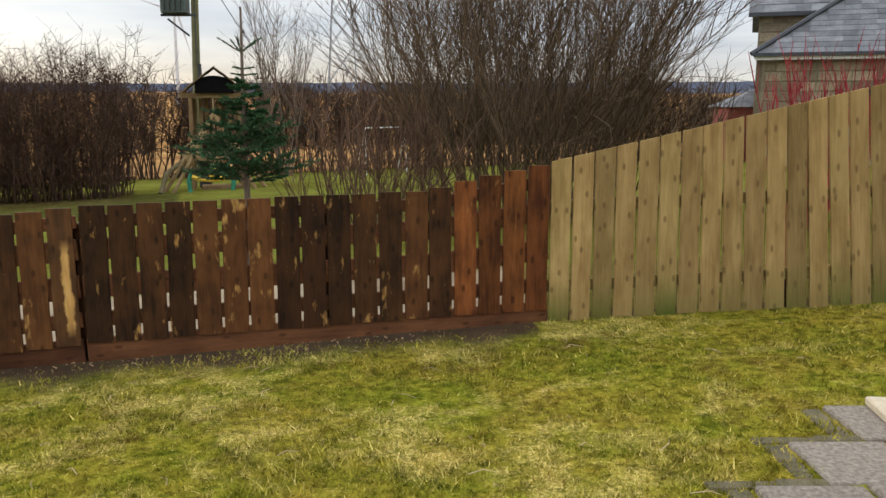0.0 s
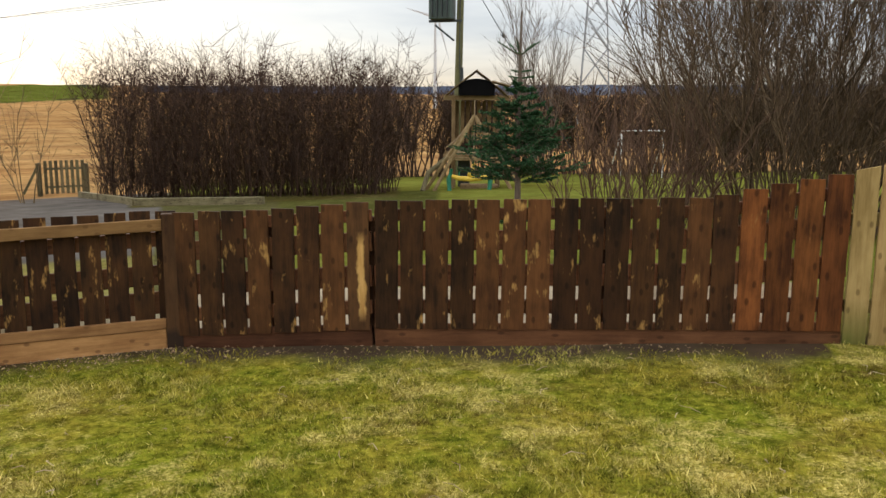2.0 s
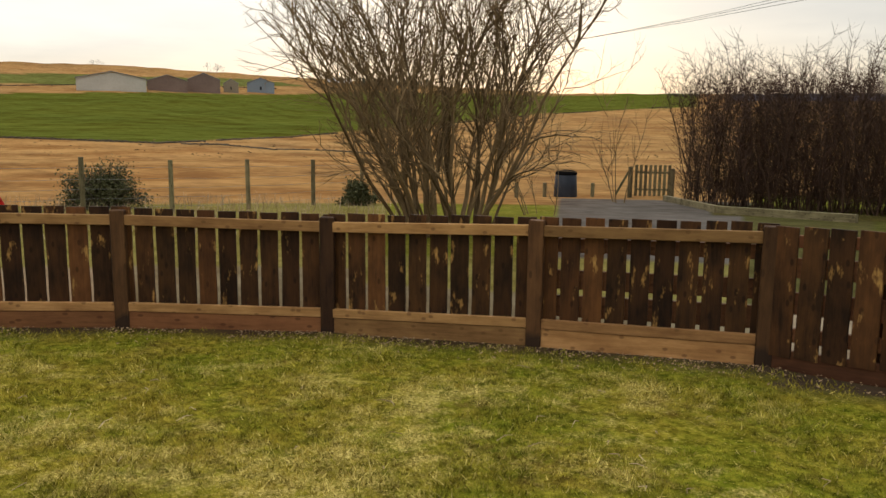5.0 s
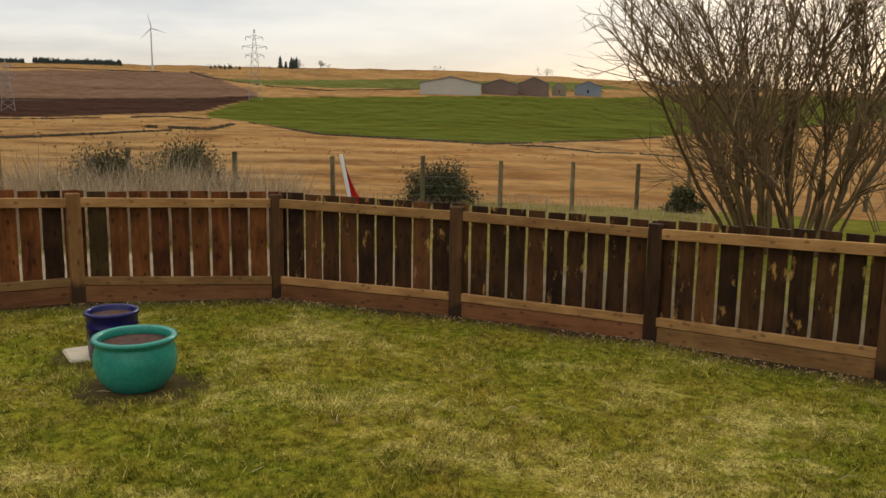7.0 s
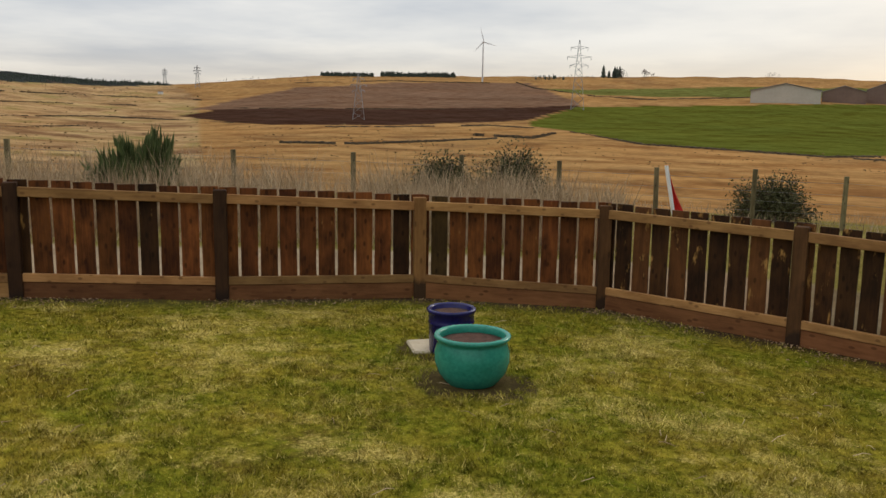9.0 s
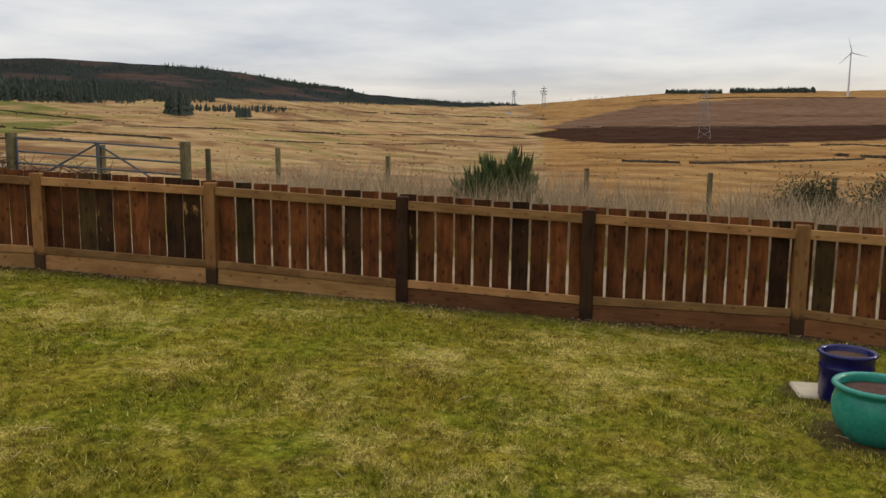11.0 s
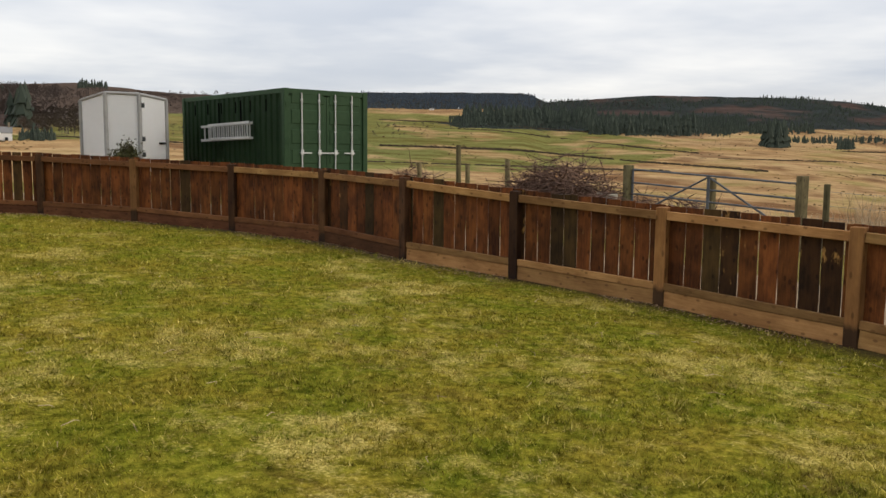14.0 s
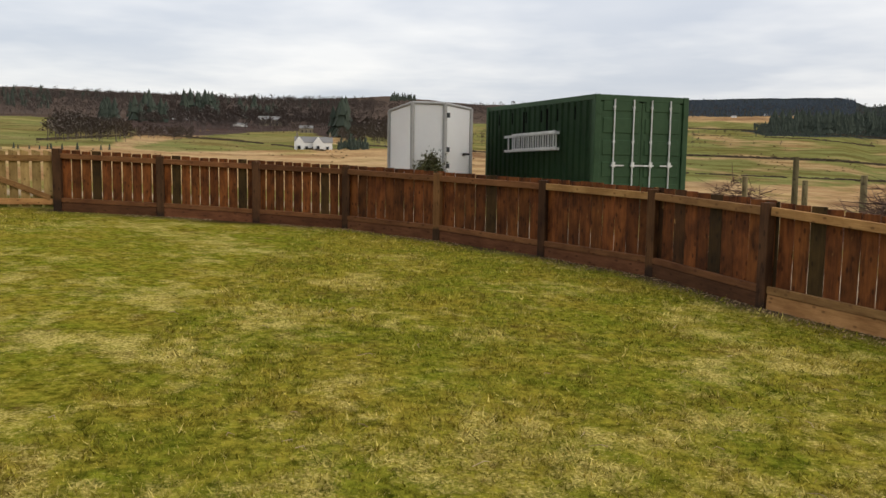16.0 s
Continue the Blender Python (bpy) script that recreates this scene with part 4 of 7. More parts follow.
def dogwood():
    rnd = random.Random(51)
    for k in range(3):
        x, y = 4.75 + 0.9 * k, 10.7 - 0.2 * k
        ob = thing("dogwood_shrub", Matrix.Translation(on(x, y)), "leafless dogwood shrub with bright red stems", "shrub", "dogwood shrubs")
        s = Soup()
        for _ in range(60):
            a = rnd.uniform(0, 6.28)
            r = rnd.uniform(0, 0.45)
            h = rnd.uniform(1.3, 2.35)
            limb(s, rnd, (math.cos(a) * r, math.sin(a) * r, 0), (math.cos(a) * 0.22, math.sin(a) * 0.22, 1), h, 0.015, 1, 0.45, 0.6, (2, 4), 3, 0.05, (0.2, 0.4), 0.45)
        part("crown", s.mesh("crown", BARK_DOG), None, ob)


dogwood()

# ---- beyond the fence: play garden, pole, yard ----
OLD_WOOD = timber("grey_green_timber", (0.075, 0.058, 0.030), (0.20, 0.16, 0.085), None, 0.0, 0.8)
PLAY_WOOD = timber("play_tower_timber", (0.14, 0.085, 0.04), (0.30, 0.20, 0.10), None, 0.0, 0.75)
GALV = plain("galvanised_steel", (0.15, 0.15, 0.145), (0.27, 0.27, 0.26), 5, 0.6, 0.3, 0.5, 0.05)
DARK_STEEL = plain("dark_painted_steel", (0.03, 0.035, 0.035), (0.06, 0.065, 0.065), 4, 0.5)
BOX_GREEN = plain("grey_green_enamel", (0.055, 0.075, 0.065), (0.09, 0.115, 0.10), 3, 0.5)
YELLOW = plain("yellow_plastic", (0.55, 0.36, 0.03), (0.68, 0.46, 0.06), 6, 0.4)
TOY_GREEN = plain("green_plastic", (0.01, 0.11, 0.055), (0.02, 0.17, 0.085), 6, 0.4)
BLACK = plain("black_tarpaulin", (0.004, 0.004, 0.004), (0.009, 0.008, 0.008), 5, 0.95, 0.0, 0.02)
GATE_STEEL = plain("dull_gate_steel", (0.075, 0.08, 0.085), (0.14, 0.145, 0.15), 5, 0.7, 0.2, 0.3, 0.05)
WHITE = plain("white_paint", (0.66, 0.66, 0.64), (0.78, 0.78, 0.76), 4, 0.5)
RED = plain("red_cloth", (0.42, 0.025, 0.02), (0.60, 0.05, 0.035), 5, 0.8)


def rods(name, parent, mat, pieces, label="", sides=6):
    """One part each for a list of (points, radius), given in the parent's space."""
    for pts, r in pieces:
        bm = bmesh.new()
        tube(bm, pts, r, sides)
        part(name, bm, mat, parent, label)


def play_tower():
    x, y = -6.55, 24.3
    m = Matrix.Translation(on(x, y)) @ Matrix.Rotation(radians(15), 4, "Z")
    ob = thing("play_tower", m, "weathered wooden play tower with gabled roof, swing frame and rope", "playset")
    w, dp = 0.66, 0.62
    eave = 2.66
    for sx in (-1, 1):
        for sy in (-1, 1):
            beam_local("post", (sx * w, sy * dp, 0), (sx * w, sy * dp, eave), 0.09, 0.09, PLAY_WOOD, ob)
    bm = boxes(((1.5, 1.4, 0.05), (0, 0, 1.05)))
    part("platform", bm, PLAY_WOOD, ob)
    for sy in (-1, 1):
        beam_local("beam", (-0.95, sy * dp, eave), (0.95, sy * dp, eave), 0.10, 0.13, PLAY_WOOD, ob)
        beam_local("beam", (-0.95, sy * (dp + 0.06), 0.98), (0.95, sy * (dp + 0.06), 0.98), 0.06, 0.14, PLAY_WOOD, ob)
    for k in range(8):
        part("slat", boxes(((0.11, 0.025, 1.25), (-w + 0.09 + k * 0.163, dp, 1.95))), PLAY_WOOD, ob)
    for k in range(3):
        for sx in (-1, 1):
            part("slat", boxes(((0.025, 0.11, 0.85), (sx * w, -0.4 + k * 0.4, 1.55))), PLAY_WOOD, ob)
    # gabled roof of battens over a black sheet
    h = 0.78
    pts = [(-0.92, 0.05), (0, h), (0.92, 0.05)]
    for a, b in zip(pts, pts[1:]):
        n = 5
        for i in range(n):
            p0 = Vector((a[0], 0, a[1])).lerp(Vector((b[0], 0, b[1])), i / n)
            p1 = Vector((a[0], 0, a[1])).lerp(Vector((b[0], 0, b[1])), (i + 1.12) / n)
            c = (p0 + p1) / 2
            ang = math.atan2(p1.z - p0.z, p1.x - p0.x)
            bm = bmesh.new()
            box(bm, ((p1 - p0).length, 1.75, 0.02), Matrix.Translation((c.x, 0, eave + c.z + 0.012 * (i % 2))) @ Matrix.Rotation(-ang, 4, "Y"))
            part("roof_board", bm, PLAY_WOOD, ob)
    bm = bmesh.new()
    prof = [(-0.52, 0.06)] + [(-0.52 + 1.04 * i / 10, 0.06 + 0.48 * math.sin(math.pi * (0.18 + 0.64 * i / 10)) ** 0.6) for i in range(11)] + [(0.52, 0.06)]
    for yy, flip in ((-0.80, False), (0.75, True)):
        vs = [bm.verts.new((px, yy, eave + pz)) for px, pz in prof]
        bm.faces.new(vs[::-1] if flip else vs)
    bm.verts.ensure_lookup_table()
    nn = len(prof)
    for i in range(nn - 1):
        bm.faces.new((bm.verts[i], bm.verts[i + 1], bm.verts[nn + i + 1], bm.verts[nn + i]))
    part("canopy", bm, BLACK, ob, "black sheet under the roof")
    part("end_roof", boxes(((0.55, 1.5, 0.03), (0.72, 0.3, eave + 0.42), Matrix.Rotation(radians(14), 4, "Y"))), PLAY_WOOD, ob)
    # swing frame in front
    top = (-0.05, -1.1, 2.15)
    rods("frame_leg", ob, PLAY_WOOD, [([top, (-1.45, -1.0, 0.0)], 0.055), ([top, (-1.2, -1.7, 0.0)], 0.055), ([top, (1.35, -1.0, 0.0)], 0.055), ([top, (1.05, -1.7, 0.0)], 0.055)], "", 8)
    rods("rope", ob, REED, [([(-0.05, -1.1, 2.6), (-0.06, -1.12, 1.0)], 0.018), ([(-0.05, -1.1, 2.1), (-0.55, -1.1, 1.5), (-0.85, -1.05, 1.25)], 0.022)])
    part("swing_seat", boxes(((1.45, 0.14, 0.1), (-0.15, -1.1, 0.93), Matrix(), 0.01)), PLAY_WOOD, ob)
    part("bench_log", boxes(((1.1, 0.3, 0.2), (0.1, -0.9, 0.1), Matrix(), 0.03)), PLAY_WOOD, ob)
    part("side_log", boxes(((0.35, 0.35, 0.85), (-0.35, 0.2, 0.45), Matrix(), 0.03)), DARK_STEEL, ob, "dark barrel under the platform")
    rods("slide_rail", ob, OLD_WOOD, [([(-0.75, -0.6, 1.0), (-1.35, -1.3, 0.55), (-1.5, -1.7, 0.05)], 0.07)], "", 8)
    return ob


def beam_local(name, a, b, depth, height, mat, parent, label=""):
    ob = beam(name, parent.matrix_world @ Vector(a), parent.matrix_world @ Vector(b), depth, height, mat, parent, label)
    return ob


play_tower()


def seesaw():
    x, y = -6.25, 22.5
    ob = thing("seesaw_rocker", Matrix.Translation(on(x, y)) @ Matrix.Rotation(radians(14), 4, "Z"), "toddlers' yellow and green plastic rocker on the grass", "toy")
    bm = bmesh.new()
    tube(bm, [(-0.5, 0, 0.42), (-0.3, 0, 0.36), (0, 0, 0.34), (0.3, 0, 0.36), (0.5, 0, 0.42)], [0.05, 0.07, 0.075, 0.07, 0.05], 10)
    part("beam", bm, YELLOW, ob, "curved yellow beam")
    for s in (-1, 1):
        bm = bmesh.new()
        tube(bm, [(s * 0.55, -0.1, 0.0), (s * 0.58, 0, 0.3), (s * 0.5, 0, 0.62)], [0.06, 0.07, 0.045], 8)
        part("end_stand", bm, TOY_GREEN, ob, "dark green end stand")
        bm = bmesh.new()
        tube(bm, [(s * 0.3, 0, 0.40), (s * 0.28, 0.02, 0.62)], [0.025, 0.02], 6)
        part("handle", bm, TOY_GREEN, ob)
    for px, pz, r in ((0.02, 0.47, 0.085), (0.12, 0.58, 0.10), (0.12, 0.70, 0.07)):
        bm = bmesh.new()
        bmesh.ops.create_icosphere(bm, subdivisions=2, radius=r, matrix=Matrix.Translation((px, 0, pz)) @ Matrix.Diagonal((1, 0.9, 1.1, 1)))
        part("seat_hump", bm, YELLOW, ob)


seesaw()


def power_pole():
    x, y = -9.55, 32.6
    ob = thing("power_pole", Matrix.Translation(on(x, y)), "weathered green-brown power pole with a transformer and stay wire", "utility pole")
    bm = bmesh.new()
    tube(bm, [(0, 0, -0.2), (0.1, 0, 3.5), (0.22, 0, 9.6)], [0.17, 0.155, 0.125], 12)
    part("pole", bm, plain("green_pole_wood", (0.09, 0.085, 0.035), (0.17, 0.155, 0.07), 3, 0.85), ob)
    t = part("transformer", boxes(((0.95, 0.6, 1.0), (-0.55, -0.1, 6.75), Matrix(), 0.03), ((1.02, 0.66, 0.05), (-0.55, -0.1, 7.27))), BOX_GREEN, ob, "grey-green transformer box")
    for k in range(4):
        part("cooling_fin", boxes(((0.03, 0.12, 0.8), (-0.85 + k * 0.2, -0.45, 6.75))), DARK_STEEL, t)
    part("bracket", boxes(((1.35, 0.09, 0.09), (-0.42, -0.1, 6.2)), ((1.0, 0.07, 0.07), (-0.45, -0.1, 5.75), Matrix.Rotation(radians(38), 4, "Y"))), DARK_STEEL, ob)
    rods("insulator", ob, DARK_STEEL, [([(0.28, -0.1, 4.4), (0.3, -0.12, 3.9)], 0.06), ([(0.25, -0.1, 3.75), (0.27, -0.12, 3.45)], 0.045)])
    rods("cable", ob, DARK_STEEL, [([(0.2, -0.14, 8.5), (0.2, -0.2, 5.0), (0.24, -0.16, 3.6)], 0.02)])
    foot = Vector((-4.2, 33.4, 0)) - Vector((x, y, 0))
    a, b = Vector((0.2, 0, 8.3)), Vector((foot.x, foot.y, 0))
    q = a.lerp(b, 0.33)
    rods("stay_wire", ob, DARK_STEEL, [([tuple(a), tuple(b)], 0.018), ([tuple(a.lerp(b, 0.315)), tuple(q)], 0.08)])
    # overhead lines running off towards the moor
    for k in range(3):
        p = Vector((0.2, 0.1, 8.6 + 0.35 * k))
        e = Vector((-95, 8 + 5 * k, 10))
        pts = [tuple(p.lerp(e, i / 10) - Vector((0, 0, 10 * (i / 10) * (1 - i / 10)))) for i in range(11)]
        rods("overhead_wire", ob, DARK_STEEL, [(pts, 0.012)], "", 3)


power_pole()


def goal():
    a, b = at_bearing(4.2, 29.5), at_bearing(1.5, 30.6)
    ob = thing("football_goal", Matrix.Translation(a), "small white tube football goal on the far lawn", "goal")
    d = b - a
    h = 1.65
    rods("goal_post", ob, WHITE, [([(0, 0, 0), (0, 0, h)], 0.025), ([tuple(d), (d.x, d.y, d.z + h)], 0.025)])
    rods("crossbar", ob, WHITE, [([(0, 0, h), (d.x, d.y, d.z + h)], 0.025)])
    rods("brace", ob, WHITE, [([(0, 0, h), (-0.5, 1.1, 0)], 0.02), ([(d.x, d.y, d.z + h), (d.x - 0.4, d.y + 1.1, d.z)], 0.02)])


goal()


def yard():
    """Timber edging, picket gate, bin at the gravel yard."""
    ob = thing("timber_edging", Matrix.Translation(at_bearing(35.8, 23.4)), "grey timber edging along the gravel yard and hedge bed", "edging")
    pts = [at_bearing(39.6, 28.0), at_bearing(36.2, 22.2), at_bearing(28, 20.6)]
    for a, b in zip(pts, pts[1:]):
        beam("sleeper", a + Vector((0, 0, 0.08)), b + Vector((0, 0, 0.08)), 0.16, 0.2, OLD_WOOD, ob)
    p, q = at_bearing(42.3, 30.5), at_bearing(39.4, 30.6)
    ob = thing("picket_gate", Matrix.Translation(p), "low green-grey picket gate between posts", "gate")
    d = q - p
    for k in range(8):
        t = 0.25 + k * 0.105
        s = d * t
        bm = bmesh.new()
        box(bm, (0.10, 0.022, 1.1), Matrix.Translation((s.x, s.y, s.z + 0.62)) @ Matrix.Rotation(math.atan2(d.y, d.x), 4, "Z"), 0.005)
        part("picket", bm, OLD_WOOD, ob)
    for t, h in ((0.12, 1.1), (1.05, 1.05)):
        s = d * t
        beam("post", p + s, p + s + Vector((0, 0, h)), 0.12, 0.12, OLD_WOOD, ob)
    for z in (0.3, 0.9):
        beam("rail", p + d * 0.2 + Vector((0, 0.04, z)), p + d * 1.02 + Vector((0, 0.04, z)), 0.04, 0.07, OLD_WOOD, ob)
    beam("brace", p + d * -0.2 + Vector((0, 0, 0.1)), p + d * 0.14 + Vector((0, 0, 1.1)), 0.06, 0.08, OLD_WOOD, ob)
    b = at_bearing(46.2, 30.0)
    ob = thing("compost_bin", Matrix.Translation(b), "dark blue-black plastic bin at the yard's edge", "bin")
    bm = bmesh.new()
    lathe(bm, [(0.40, 0.0), (0.42, 0.05), (0.38, 0.75), (0.36, 0.80)], 20)
    part("bin_body", bm, plain("dark_blue_plastic", (0.012, 0.016, 0.024), (0.03, 0.036, 0.05), 4, 0.5), ob)
    bm = bmesh.new()
    lathe(bm, [(0.38, 0.80), (0.40, 0.83), (0.33, 0.93), (0.1, 0.97)], 20)
    part("lid", bm, BLACK, ob)
    for k, (a, r) in enumerate(((44.4, 30.4), (47.6, 29.6), (49.5, 28.5))):
        p = at_bearing(a, r)
        o = thing("stub_post", Matrix.Translation(p), "short weathered post at the yard's edge", "post", "yard posts")
        beam("shaft", p, p + Vector((0, 0, 0.5)), 0.10, 0.10, OLD_WOOD, o)


yard()

# ---- wire fence, gate and brush along the moor ----
WIRE_POSTS = [(-22.4, 12.4), (-21.2, 10.2), (-20.45, 8.03), (-20.3, 6.06), (-20.2, 4.06), (-20.0, 1.9), (-19.75, -0.3), (-19.1, -2.5), (-18.1, -4.7),
              (-17.3, -7.05), (-16.4, -8.9), (-15.3, -10.8), (-13.9, -12.6), (-12.6, -13.3)]


def wire_fence():
    ob = thing("wire_fence", Matrix.Translation(on(*WIRE_POSTS[0])), "stock fence of weathered round posts and galvanised wire", "fence")
    inv = ob.matrix_world.inverted()
    rnd = random.Random(61)
    tops = []
    for x, y in WIRE_POSTS:
        bm = bmesh.new()
        h = rnd.uniform(1.22, 1.34)
        tube(bm, [(0, 0, -0.2), (rnd.uniform(-0.03, 0.03), rnd.uniform(-0.03, 0.03), h)], [0.06, 0.055], 10)
        q = part("post", bm, OLD_WOOD, ob)
        q.matrix_basis = inv @ Matrix.Translation(on(x, y))
        tops.append(Vector(on(x, y)))
    for z in (0.18, 0.4, 0.62, 0.84, 1.1):
        for a, b in zip(tops, tops[1:]):
            bm = bmesh.new()
            tube(bm, [tuple(a + Vector((0, 0, z))), tuple((a + b) / 2 + Vector((0, 0, z - 0.02))), tuple(b + Vector((0, 0, z)))], 0.004, 3)
            q = part("wire", bm, GALV, ob)
            q.matrix_basis = inv


wire_fence()


def field_gate():
    a, b = Vector(on(-11.84, -13.12)), Vector(on(-10.4, -16.41))
    ob = thing("field_gate", Matrix.Translation(a), "galvanised tubular steel field gate hung between timber posts", "gate")
    d = b - a
    z = lambda t, h: (d.x * t, d.y * t, d.z * t + h)
    for h in (0.30, 0.50, 0.72, 0.95, 1.22):
        rods("bar", ob, GATE_STEEL, [([z(0.02, h), z(0.97, h + 0.04)], 0.021)])
    rods("frame", ob, GATE_STEEL, [([z(0.02, 0.28), z(0.02, 1.24)], 0.024), ([z(0.97, 0.30), z(0.97, 1.26)], 0.024), ([z(0.5, 0.3), z(0.5, 1.22)], 0.03)])
    rods("brace", ob, GATE_STEEL, [([z(0.03, 0.30), z(0.5, 1.22)], 0.02), ([z(0.5, 1.22), z(0.95, 0.32)], 0.02)])
    beam("gate_post", a + Vector((0, 0, -0.1)), a + Vector((0, 0, 1.36)), 0.15, 0.15, OLD_WOOD, ob)
    beam("gate_post", b + Vector((0, 0, -0.1)), b + Vector((0, 0, 1.34)), 0.16, 0.16, OLD_WOOD, ob)
    beam("gate_post", (a + b) / 2 + Vector((-0.15, -0.06, -0.1)), (a + b) / 2 + Vector((-0.15, -0.06, 1.2)), 0.10, 0.10, OLD_WOOD, ob)
    for k, (x, y, h) in enumerate(((-9.6, -20.6, 1.25), (-9.3, -23.2, 1.55), (-8.6, -24.5, 1.0), (-9.9, -24.0, 1.0))):
        p = Vector(on(x, y))
        o = thing("stock_post", Matrix.Translation(p), "weathered round fence post standing in dry grass", "post", "stock posts")
        bm = bmesh.new()
        tube(bm, [(0, 0, -0.2), (0.02, 0, h)], [0.075, 0.065], 10)
        part("shaft", bm, OLD_WOOD, o)
    p = Vector(on(-10.2, -16.9))
    o = thing("stone_block", Matrix.Translation(p), "pale rough stone block beside the gate post", "stone")
    part("block", boxes(((0.35, 0.35, 0.75), (0, 0, 0.35), Matrix.Rotation(0.3, 4, "Z"), 0.03)), plain("pale_stone", (0.25, 0.22, 0.17), (0.42, 0.38, 0.31), 5, 0.9), o)


field_gate()


def brush_pile(x, y, rx, ry, h, count, seed):
    rnd = random.Random(seed)
    s = Soup()
    for _ in range(count):
        a, r = rnd.uniform(0, 6.28), math.sqrt(rnd.random())
        z = h * (1 - r ** 1.6) * rnd.uniform(0.05, 1.0)
        p = Vector((math.cos(a) * r * rx, math.sin(a) * r * ry, z))
        d = Vector((rnd.gauss(0, 1), rnd.gauss(0, 1), rnd.gauss(0.0, 0.35)))
        limb(s, rnd, p, d, rnd.uniform(0.3, 0.95), rnd.uniform(0.006, 0.02), 1 if rnd.random() < 0.25 else 0, 0.7, -0.1, (2, 4))
    ob = new("brush_pile", s.mesh("brush_pile", BRUSH))
    ob.matrix_world = Matrix.Translation(on(x, y))
    tagged(ob, "tangled cut brown branches and twigs on rough grass", "brush pile", kind="stuff")


brush_pile(-9.7, -18.0, 1.7, 2.0, 1.45, 3000, 71)
brush_pile(-9.9, -19.2, 0.8, 0.7, 1.25, 500, 74)
brush_pile(-11.6, -16.4, 0.8, 1.3, 0.8, 420, 72)
brush_pile(-9.0, -26.0, 1.0, 0.9, 1.0, 360, 73)


def flag():
    ob = thing("marker_flag", Matrix.Translation(on(-19.2, 2.15)), "leaning white rod with a red marker flag", "flag")
    rods("rod", ob, WHITE, [([(0.0, 0.1, 0), (0, -0.16, 1.32)], 0.045)])
    bm = bmesh.new()
    rows = []
    for i in range(7):
        t = i / 6
        z = 1.18 - t * 1.1
        y0 = -0.13 + (1.32 - z) * 0.19
        w = 0.03 + 0.28 * t ** 1.3
        rows.append([bm.verts.new((0.03 * math.sin(5 * t + 3 * k), y0 + w * k / 3 * 1.0, z - 0.02 * k)) for k in range(4)])
    for a, b in zip(rows, rows[1:]):
        for k in range(3):
            bm.faces.new((a[k], a[k + 1], b[k + 1], b[k]))
    bmesh.ops.solidify(bm, geom=bm.faces[:], thickness=0.008)
    part("cloth", bm, RED, ob, "red cloth")


flag()


def reeds():
    rnd = random.Random(81)
    s = Soup()

    def stalk(x, y, h):
        z = ground(x, y)
        d = Vector((rnd.gauss(0, 0.22), rnd.gauss(0, 0.22), 1))
        w = rnd.uniform(0.003, 0.008)
        a = rnd.uniform(0, 3.14)
        u = Vector((math.cos(a) * w, math.sin(a) * w, 0))
        p = Vector((x, y, z - 0.03))
        q = p + d * h * 0.6
        t = p + d * h + Vector((rnd.gauss(0, 0.1) * h, rnd.gauss(0, 0.1) * h, -0.04))
        s.quad(tuple(p - u), tuple(p + u), tuple(q + u * 0.8), tuple(q - u * 0.8))
        s.tri(tuple(q - u * 0.8), tuple(q + u * 0.8), tuple(t))

    for _ in range(15000):
        a = rnd.uniform(86, 136)
        r = rnd.uniform(12, 18)
        n = noise.noise(Vector((a * 0.25, r * 0.5, 2)))
        if n > -0.25:
            p = at_bearing(a, r)
            stalk(p.x, p.y, rnd.uniform(0.6, 1.25) * (1.0 + 0.5 * n))
    for _ in range(5200):
        a, r = rnd.uniform(56, 132), rnd.uniform(15, 26)
        p = at_bearing(a, r)
        if off_fence(p.x, p.y)[0] > 6:
            stalk(p.x, p.y, rnd.uniform(0.15, 0.4))
    for _ in range(3000):
        a, r = rnd.uniform(132, 164), rnd.uniform(15, 25)
        p = at_bearing(a, r)
        stalk(p.x, p.y, rnd.uniform(0.25, 0.6))
    tagged(new("dry_grass", s.mesh("dry_grass", REED)), "pale dry reeds and rough grass along the moor edge", "grass", kind="stuff")


reeds()

# ---- container, box trailer, ladder ----
ALU = plain("bright_metal", (0.46, 0.46, 0.45), (0.62, 0.62, 0.60), 5, 0.5, 0.2)
CON_GREEN = plain("dark_green_container_paint", (0.016, 0.043, 0.016), (0.031, 0.067, 0.027), 1.2, 0.6, 0.0, 0.2, 0.1)


